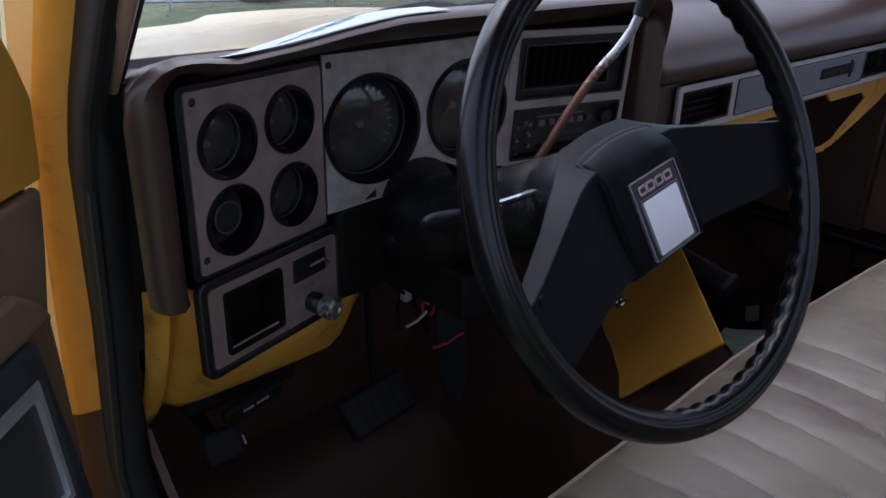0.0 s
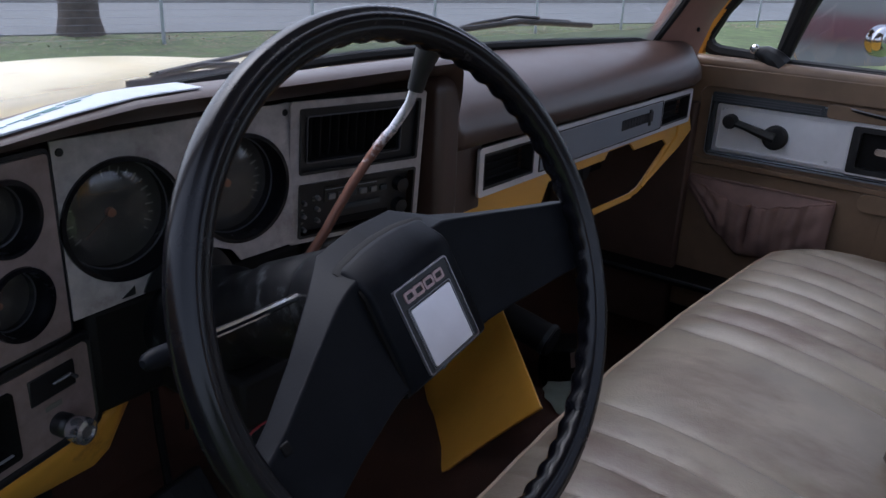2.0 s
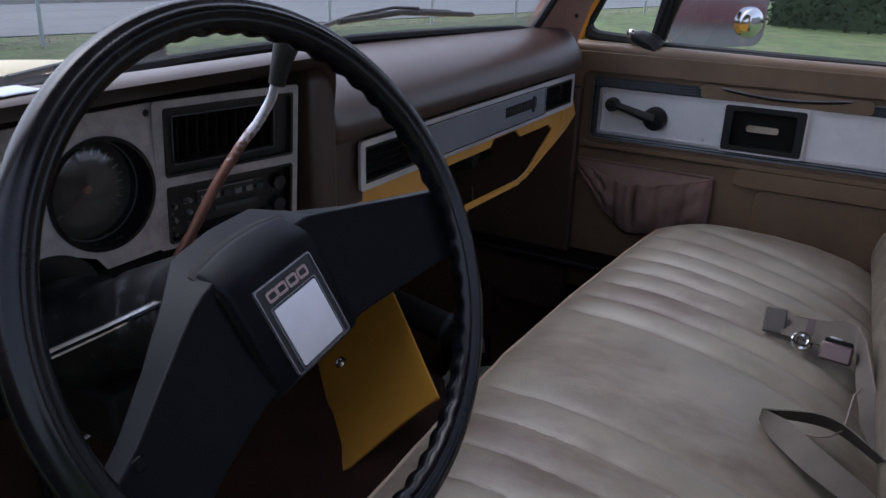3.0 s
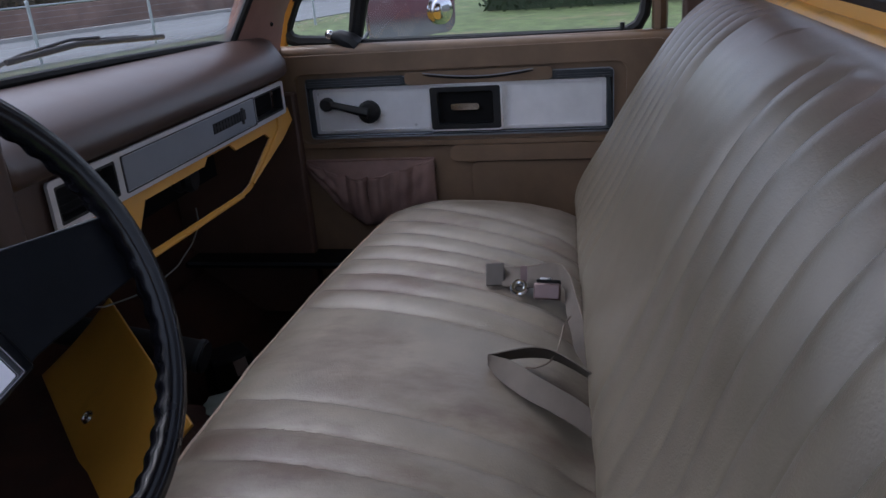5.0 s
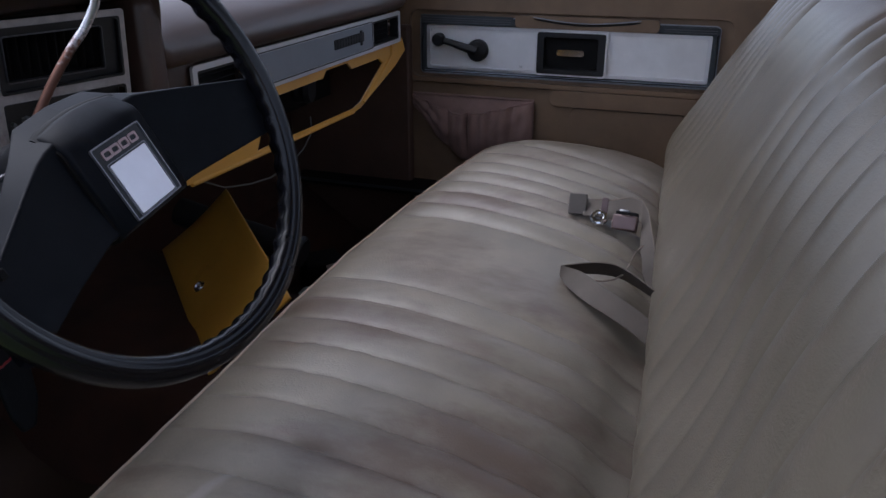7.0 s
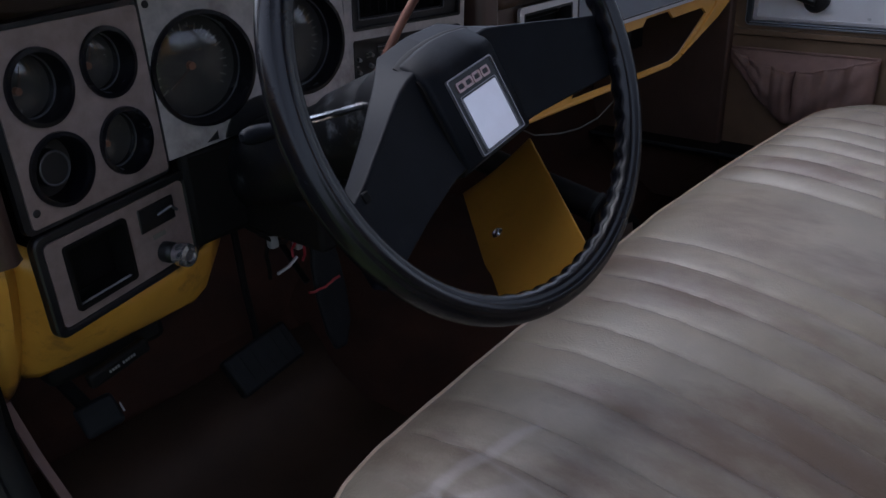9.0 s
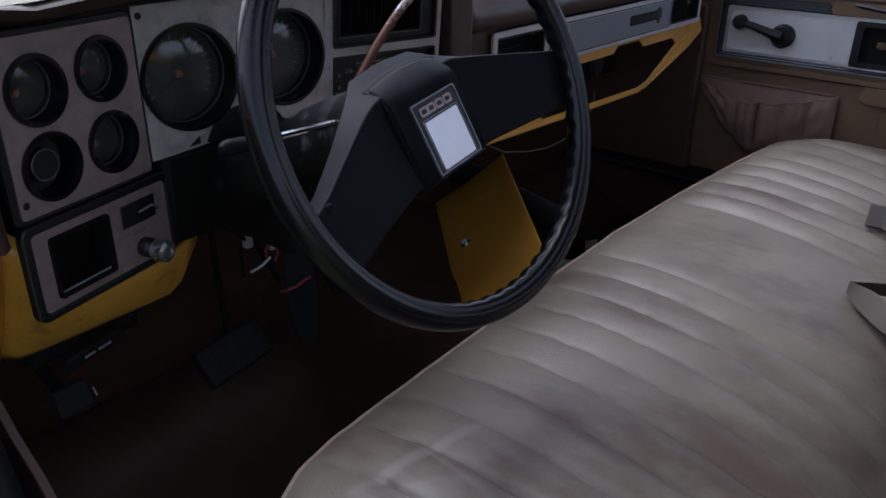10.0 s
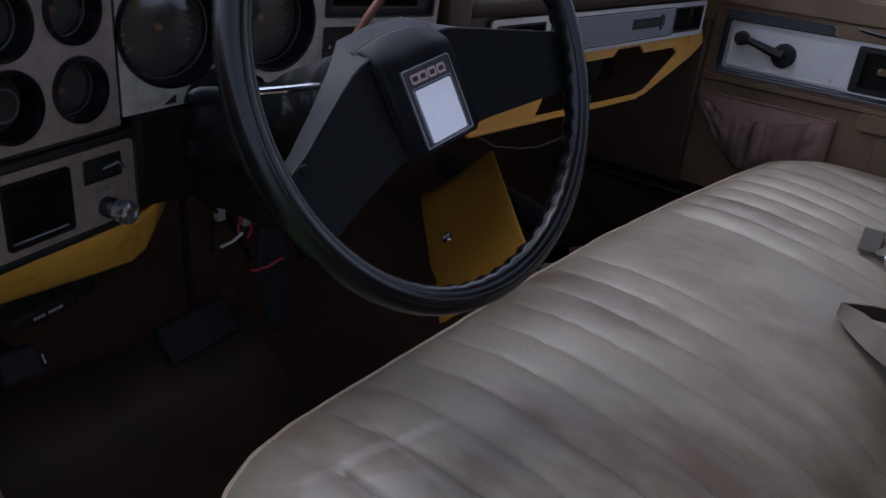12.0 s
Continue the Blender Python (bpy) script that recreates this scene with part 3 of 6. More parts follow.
part("screw", spun([(0, 0.003), (0.004, 0.002), (0.005, 0)], facing((1.765, 0.700, 0.885), (1, -0.3, 0)), 10), DARK, label="small dark screw in the pillar trim", category="screw")

bm = bmesh.new()
loft(bm, [[(x0, 0.742, z), (x1, 0.735, z), (x1 + 0.004, 0.80, z), (x0, 0.80, z)] for x0, x1, z in ((0.132, 0.168, 0.60), (0.134, 0.172, 0.70), (0.136, 0.176, 0.80), (0.138, 0.180, 0.846), (0.142, 0.176, 0.852))])
part("trim_foot", bm, RUBBER, label="black rubber filler between door seal and dash end", kind="structure", category="trim", smooth=50)

# driver's door opening: yellow post, black weatherstrip, sill
seal = [(0.175, 0.40, 1.32), (0.150, 0.60, 1.06), (0.140, 0.69, 0.92), (0.127, 0.708, 0.85), (0.127, 0.715, 0.79), (0.125, 0.73, 0.65), (0.118, 0.74, 0.50), (0.125, 0.72, 0.38), (0.14, 0.67, 0.26), (0.14, 0.56, 0.185), (0.14, 0.3, 0.17), (0.14, -0.17, 0.17)]
strip_thing = thing("weatherstrip", "black rubber weatherstrip round the door opening", "weatherstrip", (0.12, 0.73, 0.2))
SEALS = [seal[:5], seal[4:9], seal[8:]]
for run_of, tint in zip(SEALS, ("upper", "middle", "lower")):
    bm = bmesh.new()
    loft(bm, [[(x + a * (0.010 if z > 0.84 else 0.017), y + b * 0.02, z + b * 0.012) for a, b in ((-1, -0.6), (-0.5, -1), (0.5, -1), (1, -0.6), (1, 0.8), (0, 1.3), (-1, 0.8))] for x, y, z in run_of], True, False)
    part("bulb", bm, RUBBER, strip_thing, "soft black sealing bulb, " + tint + " run", smooth=60)
    part("flange", tubed([(x - (0.007 if z > 0.84 else 0.012), y - 0.022, z - 0.01) for x, y, z in run_of], 0.0045, 6), RUBBER, strip_thing)
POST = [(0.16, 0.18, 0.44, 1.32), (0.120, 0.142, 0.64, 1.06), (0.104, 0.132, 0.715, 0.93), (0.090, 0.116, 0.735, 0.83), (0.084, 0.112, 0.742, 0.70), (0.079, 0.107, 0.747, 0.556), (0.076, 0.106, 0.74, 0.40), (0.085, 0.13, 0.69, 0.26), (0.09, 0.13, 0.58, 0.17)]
# the lower run is coloured as if the yellow post lay in shade
for name, run_of, paint, label in (("door_post", POST[:6], YELLOW_WORN, "yellow painted hinge post of the door opening"), ("door_post_lower", POST[5:], SHADED_PAINT, "lower hinge post of the door opening, browned to stand in for shade")):
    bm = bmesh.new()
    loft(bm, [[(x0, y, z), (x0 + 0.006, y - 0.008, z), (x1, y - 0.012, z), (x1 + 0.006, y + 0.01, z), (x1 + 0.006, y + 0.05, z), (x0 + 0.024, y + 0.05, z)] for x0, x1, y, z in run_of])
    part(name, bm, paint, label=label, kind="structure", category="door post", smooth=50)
bm = bmesh.new()
loft(bm, [[(x - 0.014, y, z), (x + 0.010, y - 0.012, z), (x + 0.014, y + 0.02, z), (x - 0.01, y + 0.03, z)] for x, y, z in ((0.085, 0.80, 0.40), (0.100, 0.80, 0.75), (0.116, 0.79, 0.93), (0.135, 0.72, 1.08), (0.17, 0.5, 1.36))])
part("pillar_outer", bm, CREAM, label="sunlit cream outer face of the windscreen pillar", kind="structure", category="pillar", smooth=50)
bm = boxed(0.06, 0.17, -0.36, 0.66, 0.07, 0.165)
part("door_sill", bm, SHADED_PAINT, label="door sill under the weatherstrip, browned to stand in for shade", kind="structure", category="sill", bevel=0.01)
bm = bmesh.new()
loft(bm, [[(x + a * 0.0045, y + b * 0.006, z) for a, b in ((-1, -1), (1, -1), (1, 1), (-1, 1))] for x, y, z in ((0.152, 0.775, 0.49), (0.158, 0.752, 0.43), (0.166, 0.728, 0.375), (0.178, 0.69, 0.26), (0.182, 0.62, 0.17), (0.182, 0.3, 0.158), (0.182, -0.1, 0.158))])
part("sill_trim", bm, SILL_TRIM, label="dark mauve-brown plastic edge strip of the kick panel", category="trim")
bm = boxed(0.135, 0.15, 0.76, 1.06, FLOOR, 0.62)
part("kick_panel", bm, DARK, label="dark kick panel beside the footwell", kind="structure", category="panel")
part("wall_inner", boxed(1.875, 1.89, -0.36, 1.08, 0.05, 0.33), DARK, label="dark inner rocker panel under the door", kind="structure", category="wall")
bm = boxed(1.83, 1.86, 0.70, 1.06, FLOOR, 0.72)
part("kick_panel", bm, KICK, label="dark brown kick panel below the dash end", kind="structure", category="panel", bevel=0.006)

# ---- dashboard ----
dash = thing("dashboard", "brown padded pickup dashboard with silver-grey instrument bezels", "dashboard", (XC, 0.8, 0.6))
SIDE = [(0.757, 0.853), (0.668, 0.862), (0.648, 0.868), (0.637, 0.879), (0.638, 0.892), (0.652, 0.901), (0.70, 0.904), (0.78, 0.887), (0.93, 0.857), (0.93, 0.82), (0.757, 0.82)]
POD = [(0.757, 0.866), (0.702, 0.8705), (0.670, 0.879), (0.652, 0.8885), (0.6405, 0.8965), (0.646, 0.9010), (0.69, 0.9000), (0.78, 0.880), (0.93, 0.857), (0.93, 0.82), (0.757, 0.82)]
LOW = [(0.72, 0.772), (0.680, 0.772), (0.668, 0.776), (0.662, 0.786), (0.664, 0.802), (0.682, 0.829), (0.72, 0.851), (0.78, 0.860), (0.93, 0.861), (0.93, 0.82), (0.757, 0.772)]


def pad_ring(x, k, shrink=0.0):
    back = base_y(x)
    low_left = 0.021 * smoothstep(0.42, 0.20, x)
    pts = []
    for i, ((ya, za), (yb, zb)) in enumerate(zip(POD, LOW)):
        y, z = ya + (yb - ya) * k, za + (zb - za) * k
        if i == 6:
            y = min(y, back - 0.045)
        elif i == 7:
            y = min(y, back - 0.02)
        elif i in (8, 9):
            y = back + 0.004
        if 1 <= i <= 8:
            z -= low_left * (0.7, 0.7, 0.7, 0.7, 1.0, 1.0, 1.6, 1.25, 1.6)[i]
        pts.append((x, y + (0.75 - y) * shrink, z + (0.85 - z) * shrink))
    return pts



def corner_ring(deg, z, swell):
    """The same section turned about the plate's upper left corner: 90 degrees is the upright side."""
    a = radians(deg)
    ox, oz = (0.196 - 0.012 * math.sin(a), 0.841 + 0.012 * math.cos(a)) if z is None else (0.184, z)
    pts = []
    for i, ((ya, ha), (yb, hb)) in enumerate(zip(POD, SIDE)):
        y, h = ya + (yb - ya) * deg / 90, ha + (hb - ha) * deg / 90
        n = max(0.0, h - 0.853) * swell * (1.0, 1.0, 1.0, 1.0, 1.0, 1.0, 0.55, 0.1, 0.0, 0.0, 0.0)[i]
        back = min(y, 0.80) + (0.012 * deg / 90 if 0 < i < 8 else 0)
        pts.append((ox - n * math.sin(a), back, oz + n * math.cos(a)))
    return pts


rings = [corner_ring(90, z, s) for z, s in ((0.674, 0.90), (0.680, 0.98), (0.70, 1.0), (0.76, 1.0), (0.81, 1.0), (0.835, 1.0))]
rings += [corner_ring(d, None, s) for d, s in ((75, 0.97), (60, 0.92), (45, 0.84), (30, 0.75), (15, 0.67), (0, 0.62))]
rings += [pad_ring(0.225 + 0.555 * i / 10, 0) for i in range(11)]
rings += [pad_ring(x, k) for x, k in ((0.805, 0.0), (0.818, 0.03), (0.828, 0.14), (0.836, 0.4), (0.842, 0.75), (0.850, 0.95), (0.865, 1.0))]
rings += [pad_ring(0.9 + 0.8 * i / 10, 1) for i in range(11)] + [pad_ring(1.735, 1, 0.04), pad_ring(1.755, 1, 0.15), pad_ring(1.765, 1, 0.4)]
bm = bmesh.new()
loft(bm, rings)
part("pad", bm, PAD, dash, "brown vinyl crash pad", smooth=60)


def column_of(x0, x1, y0, y1, z0, z1, r):
    bm = bmesh.new()
    plan = rrect(x0, x1, y0, y1, r, 5)
    cx, cy, wx, wy = (x0 + x1) / 2, (y0 + y1) / 2, (x1 - x0) / 2, (y1 - y0) / 2
    rings = [[(x, y, z) for x, y in plan] for z in (z0, z0 + 0.05, z1 - 0.022)]
    for k in range(1, 6):
        a = math.pi / 2 * k / 5
        inset = 0.85 * min(wx, wy, 0.022) * (1 - math.cos(a))
        rings.append([(cx + (x - cx) * (1 - inset / wx), cy + (y - cy) * (1 - inset / wy), z1 - 0.022 + 0.022 * math.sin(a)) for x, y in plan])
    loft(bm, rings)
    return bm


part("pad_side", column_of(0.800, 0.846, 0.655, 0.80, 0.655, 0.88, 0.012), PAD, dash, smooth=60)
part("pad_side", column_of(0.835, 0.935, 0.681, 0.80, 0.655, 0.80, 0.006), PAD, dash, smooth=60)
bm = boxed(0.905, 1.72, 0.706, 0.78, 0.698, 0.775)
part("carrier", bm, PAD, dash, bevel=0.004)
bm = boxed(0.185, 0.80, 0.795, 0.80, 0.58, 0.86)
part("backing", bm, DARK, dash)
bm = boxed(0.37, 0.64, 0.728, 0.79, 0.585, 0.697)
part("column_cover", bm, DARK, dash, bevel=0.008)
bm = boxed(0.64, 0.80, 0.70, 0.79, 0.655, 0.70)
part("lower_cover", bm, BLACK, dash, bevel=0.006)


def dome(m, cx, cy, r, depth, parent, kind):
    """A recessed instrument: cup, dial with marks and needle, lens."""
    mm = m @ Matrix.Translation((cx, cy, 0))
    part("cup", spun([(r + 0.0035, 0.0032), (r + 0.003, 0.006), (r - 0.001, 0.0065), (r - 0.002, 0.003), (r - 0.003, -depth)], mm), RIM, parent)
    part("dial", spun([(0, -depth + 0.001), (r - 0.002, -depth + 0.001)], mm, 32), DIAL, parent)
    if kind == "knob":
        part("plug", spun([(0, -depth + 0.014), (r * 0.5, -depth + 0.013), (r * 0.55, -depth + 0.010), (r * 0.55, -depth)], mm, 32), BLACK, parent, "blank round plug")
        part("plug_ring", tubed([mm @ Vector((r * 0.5 * math.cos(2 * math.pi * i / 32), r * 0.5 * math.sin(2 * math.pi * i / 32), -depth + 0.0135)) for i in range(32)], 0.0011, 6, True), EDGE, parent, "worn bright ring")
        return
    bm = bmesh.new()
    n = 22 if kind == "big" else 9
    for i in range(n):
        a = radians(215 - 250 * i / (n - 1)) if kind == "big" else radians(250 - 140 * i / (n - 1))
        long = 0.14 if i % 2 == 0 else 0.08
        box(bm, r * (0.78 - long), r * 0.78, -r * 0.012, r * 0.012, -depth + 0.002, -depth + 0.0028, mm @ Matrix.Rotation(a, 4, "Z"))
    part("scale_marks", bm, MARK, parent, "faded grey scale marks")
    if kind == "big":
        part("needle_hub", spun([(0, -depth + 0.008), (r * 0.075, -depth + 0.007), (r * 0.085, -depth + 0.002)], mm, 20), ORANGE, parent, "faded orange hub")
        bm = box(bmesh.new(), 0, r * 0.6, -r * 0.018, r * 0.018, -depth + 0.005, -depth + 0.006, mm @ Matrix.Rotation(radians(218), 4, "Z"))
        part("needle", bm, NEEDLE, parent)
    else:
        ox = -r * 0.22
        part("needle_hub", spun([(0, -depth + 0.006), (r * 0.11, -depth + 0.005), (r * 0.13, -depth + 0.001)], mm @ Matrix.Translation((ox, -r * 0.1, 0)), 16), ORANGE, parent, "faded red hub")
        bm = box(bmesh.new(), 0, r * 0.7, -r * 0.03, r * 0.03, -depth + 0.004, -depth + 0.005, mm @ Matrix.Translation((ox, -r * 0.1, 0)) @ Matrix.Rotation(radians(70), 4, "Z"))
        part("needle", bm, NEEDLE, parent)
    sag = r * (0.23 if kind == "big" else 0.20)
    lens = part("lens", spun([(r * k, -depth * 0.62 + sag * (1 - k * k)) for k in (0, 0.25, 0.5, 0.75, 0.9)] + [(r - 0.002, -depth * 0.62)], mm, 40), LENS, parent, "hazy clear domed lens")
    lens.visible_shadow = False
    # pale ring that imitates the highlight along the lens edge
    part("lens_glint_ring", tubed([mm @ Vector(((r - 0.003) * math.cos(2 * math.pi * i / 40), (r - 0.003) * math.sin(2 * math.pi * i / 40), -depth * 0.6)) for i in range(40)], 0.0010, 6, True), EDGE, parent, "thin pale ring standing in for the lens edge highlight")


# four small gauges on the angled left plate
ML = facing((0.193, 0.685, 0.685), (0.159, 0.043, 0))
small = [(0.0415, 0.115, 0.0305), (0.1190, 0.120, 0.0295), (0.0425, 0.042, 0.0305), (0.1195, 0.045, 0.0295)]
bm = plate(ML, rrect(-0.001, 0.165, 0.0, 0.165, 0.004), [circle(x, y, r, 36) for x, y, r in small], 0.003)
left_plate = part("gauge_plate", bm, BEZEL, dash, "worn grey-brown gauge plate with four round openings", smooth=30)
for (x, y, r), k in zip(small, ("small", "small", "knob", "small")):
    g = bpy.data.objects.new("gauge", None)
    scene.collection.objects.link(g)
    g.parent, g.matrix_parent_inverse = dash, WORLD_OF[dash].inverted()
    WORLD_OF[g] = Matrix()
    dome(ML, x, y, r, 0.020, g, k)
bm = ring_plate(ML, rrect(-0.009, 0.168, -0.004, 0.170, 0.008), rrect(-0.0015, 0.1655, -0.0005, 0.1655, 0.004), 0.006, -0.004)
part("plate_surround", bm, BLACK, dash)
part("screw", spun([(0, 0.0045), (0.003, 0.004), (0.0038, 0.0032)], ML @ Matrix.Translation((0.0075, 0.156, 0)), 12), BLACK, dash)
part("screw", spun([(0, 0.0045), (0.003, 0.004), (0.0038, 0.0032)], ML @ Matrix.Translation((0.006, 0.014, 0)), 12), BLACK, dash)

# speedometer plate
MM = facing((0.358, 0.7315, 0.692), (0.25, -0.019, 0))
big = [(0.0585, 0.0845, 0.0565), (0.1860, 0.0895, 0.0550)]
arch = [(0.0, 0.0), (0.085, 0.008), (0.092, 0.022), (0.11, 0.032), (0.15, 0.034), (0.17, 0.026), (0.18, 0.012), (0.25, 0.014), (0.25, 0.172), (0.0, 0.166)]
bm = plate(MM, arch, [circle(x, y, r, 44) for x, y, r in big], 0.003)
part("speedometer_plate", bm, BEZEL_GREY, dash, "worn silver-grey plate with two large round dials", smooth=30)
for x, y, r in big:
    g = bpy.data.objects.new("dial_unit", None)
    scene.collection.objects.link(g)
    g.parent, g.matrix_parent_inverse = dash, WORLD_OF[dash].inverted()
    WORLD_OF[g] = Matrix()
    dome(MM, x, y, r, 0.030, g, "big")
part("screw", spun([(0, 0.0045), (0.003, 0.004), (0.0038, 0.0032)], MM @ Matrix.Translation((0.007, 0.156, 0)), 12), BLACK, dash)
part("screw", spun([(0, 0.0045), (0.003, 0.004), (0.0038, 0.0032)], MM @ Matrix.Translation((0.243, 0.162, 0)), 12), BLACK, dash)
bm = plate(MM, [(0.046, 0.008), (0.060, 0.009), (0.060, 0.018)], (), 0.001, 0.003)
part("arrow_mark", bm, BLACK, dash, "small black arrow mark")
bm = plate(MM, [(0.068, 0.008)] + [(0.118 + 0.05 * math.cos(radians(a)), 0.0 + 0.044 * math.sin(radians(a))) for a in range(160, 19, -10)] + [(0.168, 0.008)], (), 0.0022, 0.0032)
part("column_arch", bm, BLACK, dash)

# radio and vent plate
MR = facing((0.607, 0.7205, 0.700), (0.175, -0.042, 0)) @ Matrix.Rotation(radians(5), 4, "X")
W, H = 0.181, 0.166
bm = plate(MR, rrect(0, W, 0, H, 0.004), [rrect(0.011, W - 0.008, 0.006, 0.072, 0.003), rrect(0.011, W - 0.008, 0.083, H - 0.008, 0.003)], 0.003)
part("radio_plate", bm, BEZEL_GREY, dash, "worn silver-grey plate round the vent and radio", smooth=30)
part("backing", box(bmesh.new(), 0.006, W - 0.004, 0.003, H - 0.004, -0.03, -0.022, MR), DARK, dash)
for y0, y1 in ((0.006, 0.072), (0.083, H - 0.008)):
    part("inner_rim", ring_plate(MR, rrect(0.011, W - 0.008, y0, y1, 0.003), rrect(0.014, W - 0.011, y0 + 0.003, y1 - 0.003, 0.003), 0.004, 0.0008), BLACK, dash)
vent = part("centre_vent", ring_plate(MR, rrect(0.013, W - 0.010, 0.085, H - 0.010, 0.003), rrect(0.024, 0.148, 0.096, 0.146, 0.003), 0.004, -0.006), BLACK, dash, "black plastic air vent with upright vanes")
part("vent_edge", ring_plate(MR, rrect(0.022, 0.150, 0.094, 0.148, 0.003), rrect(0.0232, 0.1488, 0.0952, 0.1468, 0.003), 0.002, -0.0015), EDGE, vent, "thin bright outline")
for i in range(10):
    x = 0.032 + 0.012 * i
    part("vane", box(bmesh.new(), x, x + 0.0018, 0.097, 0.145, -0.021, -0.011, MR @ Matrix.Translation((x, 0, -0.014)) @ Matrix.Rotation(radians(18), 4, "Y") @ Matrix.Translation((-x, 0, 0.014))), DARK, vent)
radio = thing("car_radio", "black car radio with small chrome buttons set in the dash", "radio", MR @ Vector((0.09, 0.008, 0)))
part("body", box(bmesh.new(), 0.014, W - 0.011, 0.009, 0.069, -0.04, -0.006, MR), BLACK, radio, bevel=0.002)
part("display", box(bmesh.new(), 0.05, 0.135, 0.043, 0.060, -0.006, -0.004, MR), DIAL, radio)
for i in range(6):
    x = 0.053 + 0.0145 * i
    part("button", box(bmesh.new(), x, x + 0.009, 0.0465, 0.0535, -0.004, 0.0, MR), DULL_CHROME if i % 3 < 2 else GREY_PLASTIC, radio, bevel=0.0008)
part("face_line", box(bmesh.new(), 0.050, 0.122, 0.0575, 0.0583, -0.006, -0.0035, MR), SILVER_DARK, radio)
for x, y in ((0.0185, 0.020), (0.0185, 0.028), (0.0185, 0.036), (0.0185, 0.044), (0.034, 0.046), (0.034, 0.050)):
    part("legend_mark", box(bmesh.new(), x, x + 0.004, y, y + 0.0016, -0.006, -0.0045, MR), MARK, radio)
for x, y in ((0.040, 0.036), (0.040, 0.022), (0.022, 0.013), (0.022, 0.030), (0.022, 0.046), (0.040, 0.050)):
    part("knob", spun([(0, 0.001), (0.0024, 0.0005), (0.0030, -0.006)], MR @ Matrix.Translation((x, y, 0)), 10), DULL_CHROME, radio)
for y in (0.022, 0.050):
    part("dial_knob", spun([(0, 0.004), (0.0085, 0.0035), (0.0095, 0.001), (0.0098, -0.008)], MR @ Matrix.Translation((0.156, y, 0)), 20), BLACK, radio)
part("slider", box(bmesh.new(), 0.072, 0.128, 0.030, 0.036, -0.006, -0.0035, MR), GREY_PLASTIC, radio)
part("tape_slot", box(bmesh.new(), 0.055, 0.140, 0.012, 0.020, -0.006, -0.0045, MR), DARK, radio)

# lower left switch plate
MD = facing((0.196, 0.6875, 0.584), (0.172, 0.048, 0))
bm = plate(MD, rrect(0.0, 0.178, 0.0, 0.084, 0.006), [rrect(0.018, 0.092, 0.010, 0.074, 0.004), circle(0.136, 0.018, 0.011, 20)], 0.003)
part("switch_plate", bm, BEZEL, dash, "worn grey-brown switch plate", smooth=30)
part("switch_surround", ring_plate(MD, rrect(-0.010, 0.186, -0.009, 0.094, 0.012), rrect(-0.0005, 0.1785, -0.0005, 0.0845, 0.006), 0.010, -0.006), BLACK, dash, bevel=0.002)
part("open_bin", ring_plate(MD, rrect(0.017, 0.093, 0.009, 0.075, 0.004), rrect(0.021, 0.089, 0.013, 0.071, 0.003), 0.026, -0.020), DARK, dash, "empty square bin, near-black to hold its shade")
part("backing", box(bmesh.new(), 0.014, 0.178, 0.012, 0.084, -0.034, -0.026, MD), DARK, dash)
part("bin_lip", box(bmesh.new(), 0.024, 0.088, 0.0127, 0.0138, -0.001, 0.002, MD), CHROME_WORN, dash)
part("toggle_bay", box(bmesh.new(), 0.110, 0.160, 0.048, 0.074, 0.002, 0.0045, MD), BLACK, dash, bevel=0.002)
part("toggle", tubed([MD @ Vector(p) for p in ((0.135, 0.060, 0.004), (0.148, 0.066, 0.012), (0.154, 0.060, 0.013))], 0.0018, 8), EDGE, dash)
part("switch_caption", box(bmesh.new(), 0.124, 0.142, 0.036, 0.041, 0.003, 0.0035, MD), MARK, dash)
light_knob = part("headlamp_knob", spun([(0.011, 0.0), (0.0115, 0.012), (0.009, 0.016), (0.006, 0.018), (0.0065, 0.022)], MD @ Matrix.Translation((0.136, 0.018, 0)), 24), BLACK, dash, "black and chrome pull knob")
part("cap", spun([(0.0075, 0.018), (0.0120, 0.021), (0.0130, 0.031), (0.0120, 0.036), (0.008, 0.0375), (0.006, 0.036), (0, 0.036)], MD @ Matrix.Translation((0.136, 0.018, 0)), 24), KNOB_CLEAR, light_knob, "clear silvery round cap")

# yellow metal below the dash, driver's side
cols = [(0.150, 0.715, 0.672, 0.795, 0.474), (0.166, 0.700, 0.672, 0.792, 0.484), (0.182, 0.722, 0.672, 0.806, 0.49), (0.196, 0.706, 0.66, 0.785, 0.494), (0.215, 0.703, 0.60, 0.780, 0.497), (0.27, 0.715, 0.572, 0.776, 0.500), (0.33, 0.732, 0.572, 0.775, 0.502), (0.378, 0.746, 0.575, 0.775, 0.504), (0.396, 0.752, 0.578, 0.775, 0.515), (0.42, 0.76, 0.588, 0.775, 0.555)]
bm = bmesh.new()
loft(bm, [[(x, ya + (yb - ya) * (t ** 1.6), za + (zb - za) * t) for t in (0, 0.2, 0.4, 0.6, 0.8, 0.95, 1.0)] for x, ya, za, yb, zb in cols], False, False)
ob = part("lower_panel", bm, YELLOW_WORN, dash, "yellow painted metal lower dash", smooth=70)
mod = ob.modifiers.new("thick", "SOLIDIFY")
mod.thickness = 0.003
part("screw", spun([(0, 0.002), (0.004, 0.0015), (0.0045, 0)], facing((0.409, 0.766, 0.572), (1, 0.1, 0)), 10), DARK, dash)

